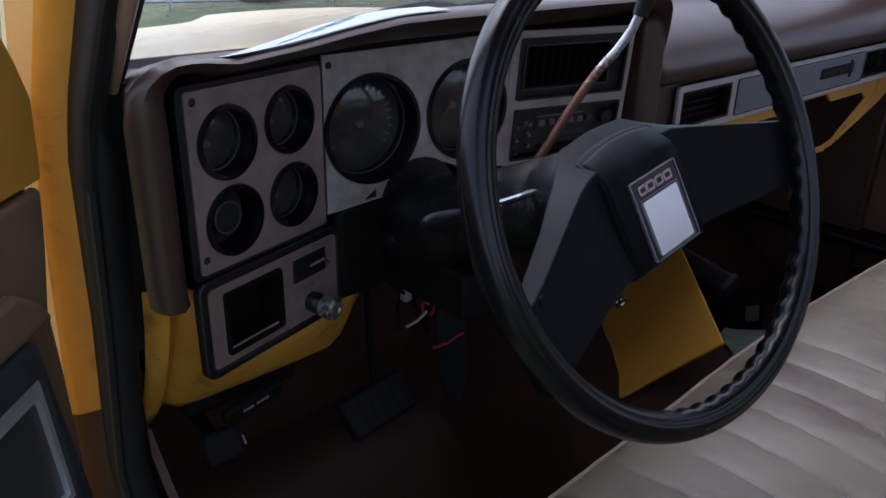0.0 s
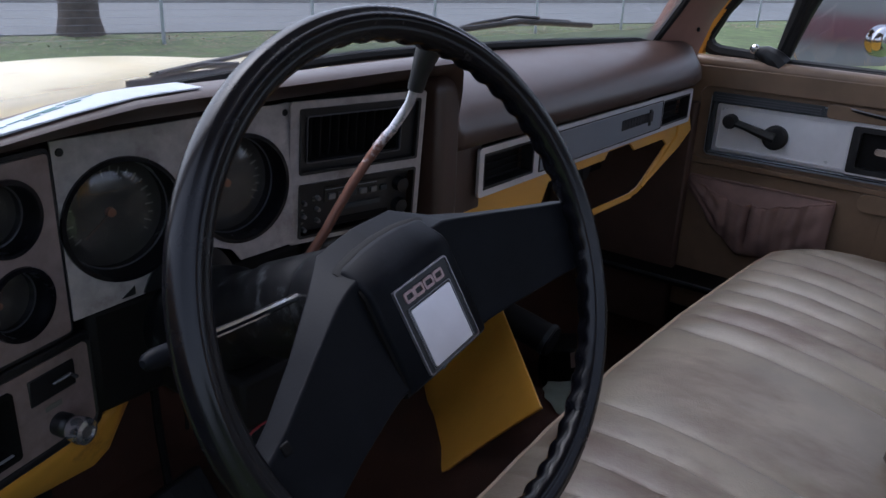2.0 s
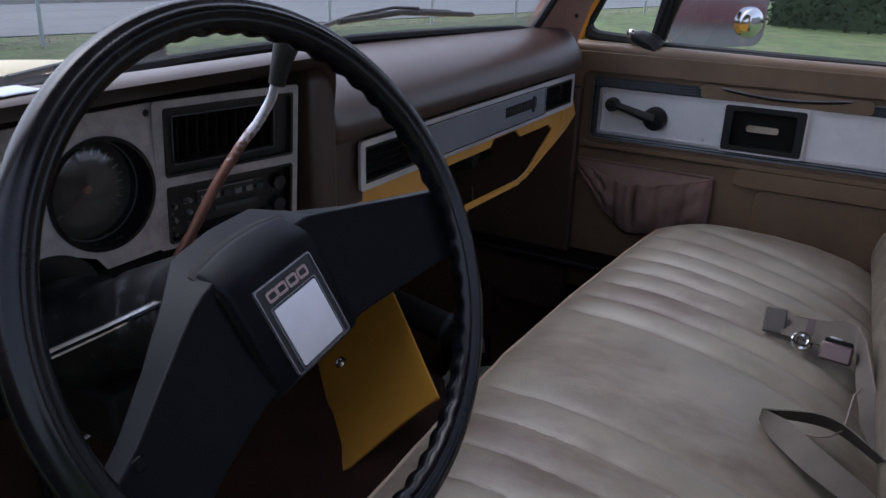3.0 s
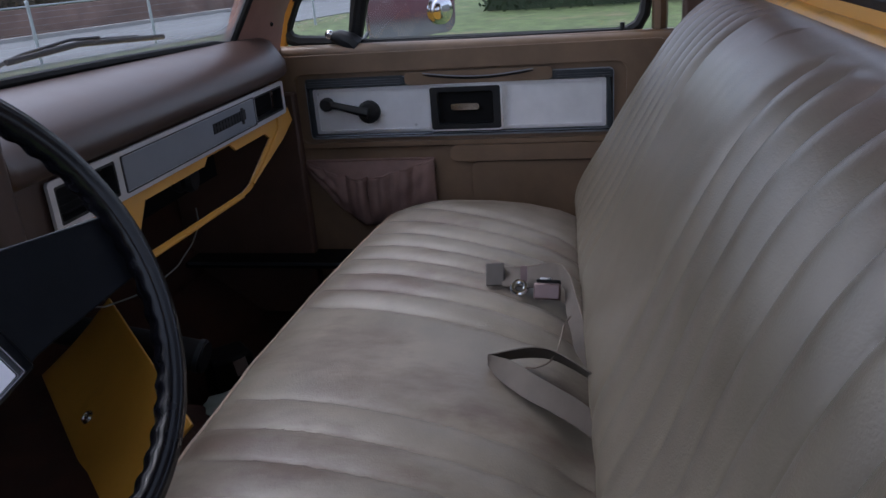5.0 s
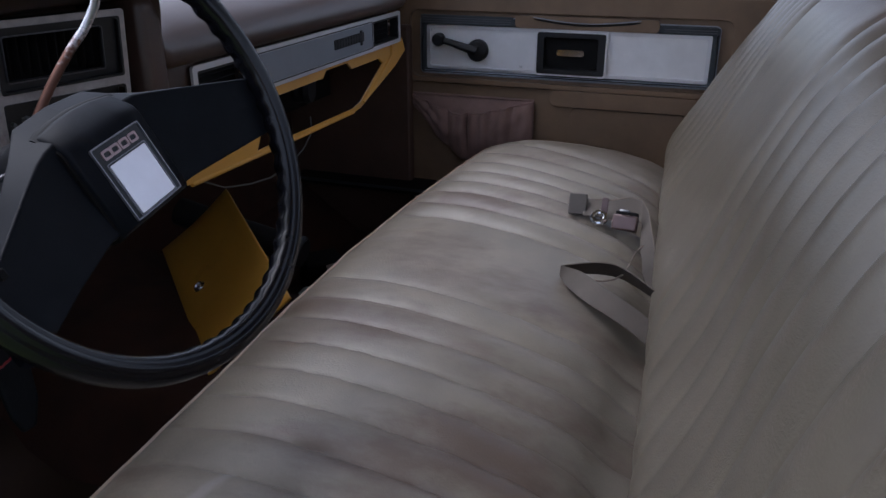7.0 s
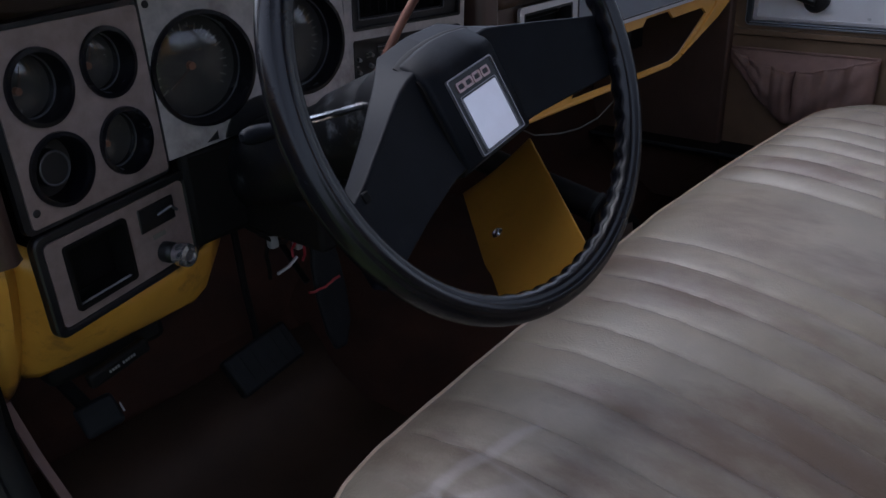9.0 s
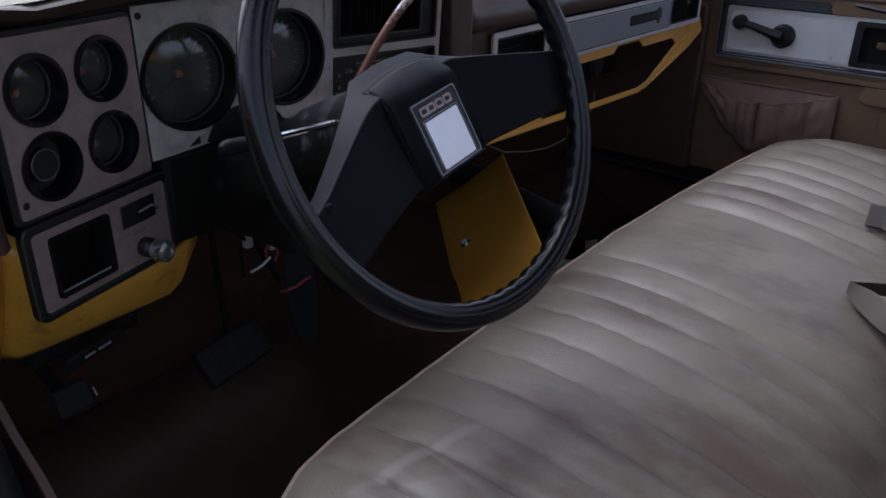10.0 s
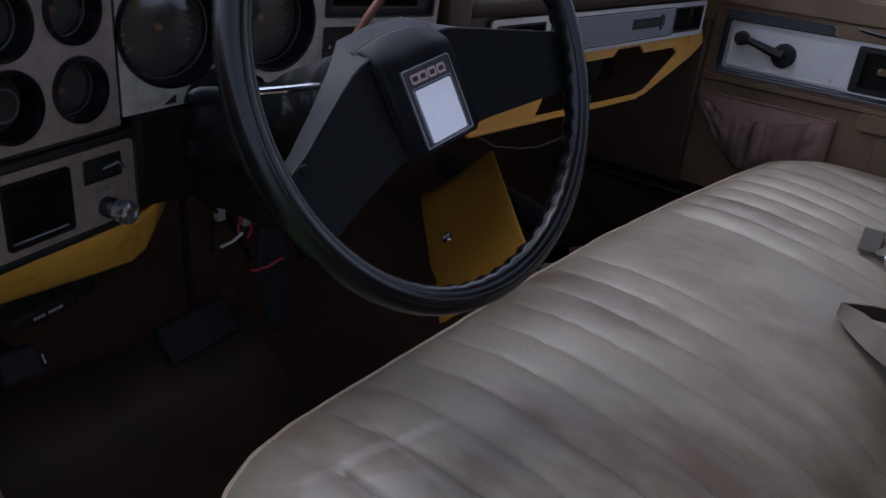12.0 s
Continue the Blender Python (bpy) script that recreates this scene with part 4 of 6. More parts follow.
# passenger-side vent and trim strip
MV = facing((0.914, 0.676, 0.698), (1, 0, 0))
strip_len, strip_h = 0.796, 0.071
bm = plate(MV, rrect(0, strip_len, 0, strip_h, 0.006), [rrect(0.011, 0.148, 0.009, 0.062, 0.003), rrect(0.642, 0.786, 0.009, 0.062, 0.003)], 0.005)
strip = part("trim_strip", bm, SILVER, dash, "worn chrome and brushed-silver trim strip", smooth=30)
part("inlay", plate(MV, rrect(0.166, 0.634, 0.010, 0.061, 0.003), (), 0.001, 0.005), SILVER_DARK, strip, "grey brushed inlay")
part("inlay_line", ring_plate(MV, rrect(0.162, 0.638, 0.007, 0.064, 0.004), rrect(0.165, 0.635, 0.009, 0.062, 0.003), 0.0012, 0.005), BLACK, strip)
bm = bmesh.new()
for i in range(11):
    x = 0.452 + 0.0125 * i
    box(bm, x, x + 0.0095, 0.030, 0.047, 0.006, 0.0075, MV)
box(bm, 0.452, 0.59, 0.036, 0.041, 0.006, 0.007, MV)
part("emblem_base", box(bmesh.new(), 0.452, 0.590, 0.029, 0.048, 0.0055, 0.0066, MV), DARK, strip)
part("emblem_bars", bm, BLACK, strip, "dark raised emblem bars")
part("emblem_tab", box(bmesh.new(), 0.572, 0.580, 0.022, 0.053, 0.006, 0.008, MV), BLACK, strip)
for x0, x1 in ((0.011, 0.148), (0.642, 0.786)):
    v = part("side_vent", ring_plate(MV, rrect(x0, x1, 0.009, 0.062, 0.003), rrect(x0 + 0.004, x1 - 0.004, 0.013, 0.058, 0.003), 0.02, -0.016), BLACK, dash, "black louvred air vent")
    for i in range(4):
        y = 0.018 + 0.0105 * i
        part("louvre", box(bmesh.new(), x0 + 0.004, x1 - 0.004, y, y + 0.0015, -0.020, -0.010, MV @ Matrix.Translation((0, y, -0.008)) @ Matrix.Rotation(radians(-20), 4, "X") @ Matrix.Translation((0, -y, 0.008))), DARK, v)
    part("vent_back", box(bmesh.new(), x0, x1, 0.009, 0.062, -0.03, -0.024, MV), DARK, v)

# yellow glovebox opening under it
MG = Matrix.Translation((0, 0.690, 0.700)) @ Matrix.Rotation(radians(90 - 14), 4, "X")
outline = [(0.85, -0.098), (0.905, -0.104), (1.40, -0.112), (1.45, -0.110), (1.68, -0.055), (1.755, -0.030), (1.755, 0.0), (0.85, 0.0)]
hole = [(1.05, -0.097), (1.42, -0.104), (1.46, -0.098), (1.615, -0.040), (1.60, -0.027), (1.46, -0.027), (1.445, -0.012), (1.35, -0.012), (1.33, -0.024), (1.13, -0.024)]
bm = plate(MG, outline, (hole,), 0.004)
gl = part("glovebox_surround", bm, YELLOW, dash, "yellow metal surround of the open glovebox", smooth=40)
part("rib", tubed([MG @ Vector(p) for p in ((1.47, -0.101, 0.004), (1.55, -0.076, 0.004), (1.665, -0.032, 0.004), (1.68, -0.010, 0.004))], 0.0045, 8, flat=0.6), YELLOW, dash)
part("lip", tubed([MG @ Vector(p) for p in ((0.87, -0.101, 0.002), (1.2, -0.108, 0.002), (1.42, -0.111, 0.002))], 0.004, 8), YELLOW, dash)
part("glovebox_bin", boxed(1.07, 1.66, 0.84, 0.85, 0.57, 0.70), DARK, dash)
part("blower_hose", spun([(0.03, 0), (0.034, 0.01), (0.03, 0.02), (0.034, 0.03), (0.03, 0.04), (0, 0.04)], facing((1.42, 0.80, 0.635), (1, 0.2, 0)), 20), RUBBER, dash, "black round hose end in the glovebox")
wire = [(0.93, 0.71, 0.605), (0.95, 0.70, 0.583), (1.0, 0.70, 0.558), (1.075, 0.70, 0.541), (1.14, 0.70, 0.533), (1.21, 0.70, 0.536), (1.27, 0.70, 0.555), (1.315, 0.705, 0.577), (1.34, 0.72, 0.60)]
part("loose_wire", tubed([(x, y, z - 0.005) for x, y, z in wire], 0.0015, 6), WIRE_GREY, dash, "thin grey wire hanging below the dash")

# ---- steering wheel and column ----
tilt, yaw, turned = radians(24), radians(-3.9), radians(12)
axis = Vector((math.sin(yaw) * math.cos(tilt), -math.cos(yaw) * math.cos(tilt), math.sin(tilt)))
e1 = Vector((math.cos(yaw), math.sin(yaw), 0))
e2 = axis.cross(e1)
WC = Vector((0.448, 0.383, 0.802))
MW0 = Matrix.Translation(WC) @ Matrix((e1, e2, axis)).transposed().to_4x4()
MW = MW0 @ Matrix.Rotation(turned, 4, "Z")
wheel = thing("steering_wheel", "black two-spoke plastic steering wheel with a silver badge, turned slightly", "steering wheel", WC)
bm = bmesh.new()
rows = []
R0, N, K = 0.1857, 480, 36
rim_tilt, rim_yaw = radians(23.1), radians(-4.3)
rim_axis = Vector((math.sin(rim_yaw) * math.cos(rim_tilt), -math.cos(rim_yaw) * math.cos(rim_tilt), math.sin(rim_tilt)))
rim_e1 = Vector((math.cos(rim_yaw), math.sin(rim_yaw), 0))
MRIM = Matrix.Translation((0.4456, 0.3838, 0.8008)) @ Matrix((rim_e1, rim_axis.cross(rim_e1), rim_axis)).transposed().to_4x4() @ Matrix.Rotation(turned, 4, "Z")
for i in range(N):
    a = 2 * math.pi * i / N
    signed = a - 2 * math.pi if a > math.pi else a
    grip = smoothstep(-2.3, -2.1, signed) * smoothstep(1.75, 1.55, signed)
    row = []
    for j in range(K):
        b = 2 * math.pi * j / K
        rr, hh = 0.0125 * math.cos(b), 0.0135 * math.sin(b)
        for groove in (62, 112):
            dip = 0.0016 * math.exp(-(((math.degrees(b) - groove) / 9) ** 2))
            rr, hh = rr - dip * math.cos(b), hh - dip * math.sin(b)
        inner = max(0.0, math.cos(b - math.radians(215))) ** 2.4
        bite = 0.0024 * grip * inner * (0.5 - 0.5 * math.cos(a * 54))
        rr, hh = rr - bite * math.cos(b), hh - bite * math.sin(b)
        row.append(MRIM @ Vector(((R0 + rr) * math.cos(a), (R0 + rr) * math.sin(a), hh)))
    rows.append(row)
loft(bm, rows, True, False, True)
part("rim", bm, RIM, wheel, "black ridged rim with finger grips", smooth=70)
# each spoke widens into half of the moulded hub: crown, ridge, face and underside at steps out from the centre
HUB = [(0.0, (0.056, -0.064), (0.030, -0.028), (-0.058, -0.026), (-0.056, -0.066)),
       (0.040, (0.053, -0.063), (0.029, -0.028), (-0.058, -0.025), (-0.056, -0.063))]
SPOKES = {-1: HUB + [(0.056, (0.043, -0.057), (0.0265, -0.026), (-0.058, -0.023), (-0.054, -0.057)),
                     (0.070, (0.034, -0.052), (0.0225, -0.0235), (-0.060, -0.021), (-0.056, -0.053)),
                     (0.090, (0.0225, -0.046), (0.0140, -0.0195), (-0.064, -0.018), (-0.060, -0.047)),
                     (0.110, (0.0105, -0.040), (0.0045, -0.016), (-0.068, -0.015), (-0.064, -0.042)),
                     (0.150, (-0.0115, -0.031), (-0.0150, -0.009), (-0.078, -0.008), (-0.074, -0.03)),
                     (0.184, (-0.0220, -0.019), (-0.0285, -0.004), (-0.084, -0.003), (-0.081, -0.018))],
          1: HUB + [(0.056, (0.043, -0.061), (0.0290, -0.028), (-0.058, -0.024), (-0.054, -0.057)),
                    (0.070, (0.034, -0.058), (0.0250, -0.026), (-0.059, -0.022), (-0.055, -0.054)),
                    (0.110, (0.016, -0.048), (0.0110, -0.018), (-0.063, -0.016), (-0.059, -0.044)),
                    (0.150, (0.001, -0.036), (-0.0035, -0.010), (-0.067, -0.009), (-0.063, -0.032)),
                    (0.184, (-0.011, -0.022), (-0.0155, -0.004), (-0.071, -0.003), (-0.068, -0.018))]}
for s in (-1, 1):
    bm = bmesh.new()
    rings = []
    for x, crown, ridge, foot, under in SPOKES[s]:
        mid = ((ridge[0] + foot[0]) / 2, (ridge[1] + foot[1]) / 2 - 0.0015)
        rings.append([MW @ Vector((s * x, y, h)) for y, h in (crown, ridge, mid, foot, under)])
    loft(bm, rings, True, False)
    part("spoke", bm, WHEEL, wheel, "broad black moulded spoke with a chamfered crown", bevel=0.0022, smooth=42, segs=4)
part("spoke_slot", box(bmesh.new(), -0.1600, -0.1535, -0.0275, -0.0195, -0.012, -0.0065, MW), DARK, wheel, "small dark slot at the end of the spoke", bevel=0.001)


def horn_shell(grow, sink):
    """The horn pad's skin: flat face, rolled sides, chamfered crown."""
    rings = []
    for x, edge in ((-0.0455, 0.009), (-0.0445, 0.003), (-0.0415, 0.0004), (-0.020, 0.0), (0.0, 0.0), (0.020, 0.0), (0.0415, 0.0004), (0.0445, 0.003), (0.0455, 0.009)):
        arch = 0.0055 * (1 - (x / 0.0455) ** 2)
        prof = [(-0.0605 - grow, -0.048), (-0.0605 - grow, -0.0225), (-0.0575, -0.0190), (-0.02, -0.0184), (0.016, -0.0184), (0.0215, -0.0203), (0.0255, -0.0238), (0.0365 + arch + grow, -0.0355), (0.0385 + arch + grow, -0.042), (0.0375 + arch, -0.055)]
        rings.append([MW @ Vector((x * (1 + grow / 0.0455), y, h - sink - (edge if 0 < i < 9 and not sink else 0))) for i, (y, h) in enumerate(prof)])
    bm = bmesh.new()
    loft(bm, rings)
    return bm


part("horn_seam", horn_shell(0.0020, 0.0056), DARK, wheel, "dark gap round the horn pad", smooth=45)
part("horn_pad", horn_shell(0.0, 0.0), WHEEL, wheel, "black moulded horn pad", smooth=45)
MB = MW @ Matrix.Translation((0.0012, -0.0227, -0.0184))
part("badge_border", ring_plate(MB, rrect(-0.0302, 0.0302, -0.0335, 0.0335, 0.002), rrect(-0.0293, 0.0293, -0.0326, 0.0326, 0.002), 0.0026), BADGE_EDGE, wheel, "thin worn chrome border")
badge = part("badge", plate(MB, rrect(-0.0290, 0.0290, -0.0322, 0.0322, 0.002), (), 0.0015), BLACK, wheel, "black and silver maker's badge")
part("badge_field", plate(MB, rrect(-0.0225, 0.0225, -0.0305, 0.0150, 0.0015), (), 0.0012, 0.0016), BADGE_FIELD, badge, "plain silver square")
part("badge_line", ring_plate(MB, rrect(-0.0245, 0.0245, -0.0320, 0.0170, 0.0015), rrect(-0.0239, 0.0239, -0.0314, 0.0164, 0.0015), 0.001, 0.0015), BADGE_EDGE, badge)
for x0 in (-0.0225, -0.0125, -0.001, 0.0105):
    part("badge_mark", ring_plate(MB, rrect(x0, x0 + 0.0105, 0.0200, 0.0282, 0.002), rrect(x0 + 0.0018, x0 + 0.0087, 0.0220, 0.0262, 0.001), 0.0012, 0.0015), COPPER_PINK, badge, "pink-silver outline block")

column = thing("steering_column", "black steering column with a gear lever and signal stalk", "steering column", WC - axis * 0.3)
MC = Matrix.Translation(WC) @ Matrix((e1, e2, axis)).transposed().to_4x4()
part("shroud", spun([(0, -0.07), (0.036, -0.07), (0.042, -0.085), (0.043, -0.12), (0.041, -0.125), (0.041, -0.13), (0.043, -0.135), (0.043, -0.20), (0.040, -0.21), (0.040, -0.265), (0.048, -0.275), (0.052, -0.30), (0.054, -0.33), (0.05, -0.36), (0.04, -0.42), (0.03, -0.62), (0, -0.62)], MC, 36), COLUMN, column, smooth=40)
stalk = part("signal_stalk", tubed([(0.415, 0.495, 0.769), (0.36, 0.482, 0.775), (0.30, 0.471, 0.781)], 0.0035, 10), CHROME, column, "slim chrome rod")
part("stalk_knob", tubed([(0.312, 0.4735, 0.780), (0.300, 0.471, 0.781), (0.288, 0.4685, 0.7825), (0.276, 0.466, 0.784), (0.269, 0.4647, 0.7847), (0.266, 0.464, 0.785)], [0.0042, 0.0058, 0.0068, 0.0070, 0.0055, 0.0025], 14), WHEEL, stalk, "black knob")
lever = part("gear_lever", tubed([(0.496, 0.585, 0.735), (0.508, 0.578, 0.755), (0.521, 0.572, 0.775), (0.535, 0.569, 0.795), (0.550, 0.566, 0.815), (0.565, 0.5635, 0.832), (0.577, 0.561, 0.845), (0.586, 0.558, 0.855), (0.5925, 0.554, 0.863), (0.597, 0.550, 0.872), (0.600, 0.546, 0.880), (0.602, 0.542, 0.888), (0.603, 0.537, 0.902)], 0.0047, 14), LEVER, column, "chrome-plated lever shaft, rusted brown below the bend", smooth=60)
part("lever_grip", tubed([(0.603, 0.5365, 0.900), (0.6045, 0.533, 0.915), (0.607, 0.528, 0.932), (0.611, 0.522, 0.950), (0.612, 0.520, 0.956)], [0.0075, 0.0085, 0.011, 0.0125, 0.006], 14), BLACK, lever, "black tapered grip")
part("column_bracket", boxed(0.44, 0.52, 0.60, 0.76, 0.585, 0.64), DARK, column, bevel=0.006)

# ---- wiring and pedals ----
def loop_pts(seed, start, end, sag, n=8):
    rnd = random.Random(seed)
    pts = []
    for i in range(n + 1):
        t = i / n
        p = Vector(start).lerp(Vector(end), t)
        pts.append((p.x + rnd.uniform(-1, 1) * 0.0025, p.y + rnd.uniform(-1, 1) * 0.003, p.z - sag * math.sin(math.pi * t) + rnd.uniform(-1, 1) * 0.002))
    return pts


for i, (a, b, sag) in enumerate((((0.53, 0.79, 0.60), (0.56, 0.80, 0.52), 0.01), ((0.55, 0.79, 0.60), (0.545, 0.79, 0.49), 0.01), ((0.56, 0.78, 0.58), (0.57, 0.80, 0.47), 0.02), ((0.565, 0.79, 0.425), (0.63, 0.80, 0.42), 0.006))):
    w = part("wire", tubed(loop_pts(i, a, b, sag), 0.002, 6), RED, label="thin red wire hanging under the dash", category="wire", group="wires under the dash")
for i, (a, b, sag) in enumerate((((0.44, 0.78, 0.60), (0.60, 0.80, 0.56), 0.05), ((0.46, 0.79, 0.60), (0.62, 0.80, 0.58), 0.08), ((0.50, 0.79, 0.62), (0.52, 0.81, 0.46), 0.0))):
    part("wire", tubed(loop_pts(10 + i, a, b, sag), 0.003, 6), DARK, label="black wire hanging under the dash", category="wire", group="wires under the dash")
con = thing("connector", "white plastic plug hanging on wires under the dash", "connector", (0.518, 0.794, 0.52))
part("shell", boxed(0.511, 0.524, 0.788, 0.80, 0.512, 0.545), WHITE_DULL, con, bevel=0.003)
part("clip", boxed(0.552, 0.562, 0.788, 0.80, 0.495, 0.508), WHITE_DULL, con, bevel=0.002)
part("rod", tubed([(0.515, 0.79, 0.475), (0.535, 0.79, 0.478), (0.552, 0.792, 0.485)], 0.0022, 8), CHROME_WORN, con)
brake = thing("brake_pedal", "black rubber brake pedal on a hanging arm", "pedal", (0.55, 0.86, 0.30))
part("arm", tubed([(0.53, 0.90, 0.55), (0.532, 0.90, 0.42), (0.53, 0.887, 0.335)], 0.009, 8, flat=0.6), DARK, brake)
MP = Matrix.Translation((0.520, 0.865, 0.308)) @ Matrix.Rotation(radians(-38), 4, "X") @ Matrix.Rotation(radians(-6), 4, "Y")
part("pad", box(bmesh.new(), -0.06, 0.06, -0.012, 0.012, -0.032, 0.032, MP), PEDAL, brake, bevel=0.006)
for i in range(6):
    x = -0.05 + 0.02 * i
    part("tread", box(bmesh.new(), x - 0.005, x + 0.005, -0.0128, -0.011, -0.026, 0.026, MP), PEDAL, brake)
gas = thing("accelerator_pedal", "black narrow accelerator pedal in the footwell", "pedal", (0.64, 0.85, 0.28))
MA = Matrix.Translation((0.637, 0.832, 0.378)) @ Matrix.Rotation(radians(-16), 4, "X") @ Matrix.Rotation(radians(7), 4, "Y")
blade_of = [(-0.012, -0.088), (0.010, -0.086), (0.026, -0.050), (0.030, 0.0), (0.027, 0.055), (0.018, 0.086), (-0.016, 0.088), (-0.026, 0.050), (-0.028, 0.0), (-0.022, -0.060)]
part("pad", plate(MA @ Matrix.Rotation(radians(90), 4, "X"), blade_of, (), 0.010, -0.005), PEDAL, gas, bevel=0.004, segs=3)
part("rod", tubed([(0.625, 0.87, 0.39), (0.63, 0.93, 0.44), (0.64, 1.0, 0.45)], 0.005, 8), DARK, gas)
park = thing("parking_brake_pedal", "black parking brake pedal beside the kick panel", "pedal", (0.27, 0.86, 0.36))
MK = Matrix.Translation((0.262, 0.84, 0.375)) @ Matrix.Rotation(radians(-40), 4, "X")
part("pad", box(bmesh.new(), -0.025, 0.025, -0.006, 0.006, -0.021, 0.021, MK), PEDAL, park, bevel=0.006)
part("arm", tubed([(0.262, 0.86, 0.37), (0.25, 0.93, 0.42), (0.24, 0.98, 0.52)], 0.01, 8, flat=0.5), DARK, park)
part("edge", tubed([MK @ Vector(p) for p in ((0.026, -0.006, -0.010), (0.026, -0.006, 0.002))], 0.0012, 6), CHROME_WORN, park)
rel = thing("release_handle", "black release handle with white lettering under the dash", "handle", (0.262, 0.738, 0.49))
MH = facing((0.225, 0.735, 0.477), (1, 0.10, 0.12))
part("grip", box(bmesh.new(), 0, 0.075, 0.0, 0.018, -0.012, 0.0, MH), DARK, rel, bevel=0.004)
bm = bmesh.new()
for i, w in enumerate((0.0035, 0.004, 0.004, 0.0035, 0.0, 0.0035, 0.004, 0.0035, 0.004, 0.0035)):
    if w:
        box(bm, 0.022 + 0.0034 * i, 0.022 + 0.0034 * i + w * 0.62, 0.0078, 0.0108, 0.0, 0.0008, MH)
part("lettering", bm, WHITE_DULL, rel, "white lettering bars")
part("bracket", boxed(0.20, 0.34, 0.78, 0.95, 0.47, 0.54), DARK, rel, bevel=0.01)

# ---- bench seat ----
seat = thing("bench_seat", "taupe pleated vinyl bench seat, worn and stained, with cream piping", "bench seat", (0.97, 0.2, FLOOR))
SX0, SX1 = 0.215, 1.745
PLEATS = [0.312, 0.372, 0.432, 0.493, 0.555, 0.616, 0.677, 0.740, 0.802, 0.866, 1.142, 1.208, 1.276, 1.345, 1.412, 1.480, 1.555, 1.635]
BACK_PLEATS = [0.250, 0.318, 0.383, 0.444, 0.505, 0.570, 0.640, 0.712, 0.790, 0.866, 1.262, 1.330, 1.395, 1.462, 1.530, 1.600, 1.670]


def pleat(x, lines, height, power):
    """Height of the sewn flutes across the seat: sharp grooves, soft crowns, plain fields between the groups."""
    for a, b in zip(lines, lines[1:]):
        if a <= x <= b and b - a < 0.12:
            return height * (math.sin(math.pi * (x - a) / (b - a)) ** power - 0.75)
    d = min(abs(x - p) for p in lines)
    return -0.75 * height * math.exp(-(d / 0.012) ** 1.2)


def flute(x, lines):
    """1 on the crown of a flute and on the plain fields, 0 in the sewn grooves."""
    for a, b in zip(lines, lines[1:]):
        if a <= x <= b and b - a < 0.12:
            return math.sin(math.pi * (x - a) / (b - a)) ** 0.8
    return 1 - math.exp(-(min(abs(x - p) for p in lines) / 0.014) ** 1.2)


FRONT = [(0.215, 0.372), (0.232, 0.402), (0.255, 0.418), (0.29, 0.431), (0.34, 0.440), (0.42, 0.446), (0.60, 0.455), (0.80, 0.467), (1.0, 0.474), (1.25, 0.468), (1.50, 0.454), (1.60, 0.446), (1.66, 0.438), (1.70, 0.426), (1.728, 0.408), (1.745, 0.375)]


def front_y(x):
    """The cushion's bowed front edge with rounded corners."""
    return interp(FRONT, x)


CUSHION = [(-0.08, 0.405), (0.0, 0.434), (0.03, 0.456), (0.065, 0.472), (0.14, 0.489), (0.22, 0.497), (0.30, 0.499), (0.36, 0.496), (0.41, 0.487), (0.44, 0.478), (0.456, 0.468)]
nx, ny = 520, 44
xs = [SX0 + (SX1 - SX0) * i / nx for i in range(nx + 1)]
rows = []
for x in xs:
    fy = front_y(x)
    ex = min(x - SX0, SX1 - x)
    drop = 0.030 * max(0.0, 1 - ex / 0.10) ** 2.2
    row = []
    for j in range(ny + 1):
        t = j / ny
        y = -0.08 + (fy + 0.08) * t
        z = interp(CUSHION, y + (0.456 - fy) * t ** 4) - drop
        fade = smoothstep(1.0, 0.87, t) * (0.92 + 0.2 * noise.noise(Vector((x * 4, y * 5, 11))))
        wob = 0.0016 * noise.noise(Vector((x * 5, y * 5, 1))) + 0.0010 * noise.noise(Vector((x * 30, y * 14, 4)))
        fan = x - 0.34 * max(0.0, x - 0.37) * (y - 0.33) + 0.004 * noise.noise(Vector((x * 2, y * 6, 7)))
        deep = smoothstep(0.40, 0.22, y) if x < 1.0 else 1.0
        row.append((x, y, z + (pleat(fan, PLEATS, 0.0100, 0.30) * (1 - deep) + pleat(fan, PLEATS, 0.0105 if x < 1.0 else 0.0150, 0.48 if x < 1.0 else 0.72) * deep) * fade + wob))
    rows.append(row)
bm = bmesh.new()
loft(bm, rows, False, False)
edge = [rows[0][j] for j in range(ny + 1)] + [r[ny] for r in rows[1:]] + [rows[-1][j] for j in range(ny - 1, -1, -1)]
part("cushion_cover", bm, VINYL, seat, smooth=60)

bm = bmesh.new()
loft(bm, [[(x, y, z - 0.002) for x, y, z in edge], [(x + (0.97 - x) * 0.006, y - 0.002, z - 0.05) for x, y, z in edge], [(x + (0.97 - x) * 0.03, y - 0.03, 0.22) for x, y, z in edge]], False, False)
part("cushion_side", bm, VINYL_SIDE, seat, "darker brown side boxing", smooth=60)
part("piping", tubed(edge[6:-6], 0.0028, 6), PIPING, seat, "cream piping")
part("seat_frame", boxed(0.26, 1.70, -0.10, 0.38, FLOOR, 0.25), DARK, seat)

BACK = [(-0.012, 0.40), (0.021, 0.455), (0.020, 0.515), (-0.036, 0.62), (-0.085, 0.71), (-0.135, 0.79), (-0.172, 0.84), (-0.205, 0.872), (-0.240, 0.893), (-0.275, 0.898), (-0.31, 0.885)]


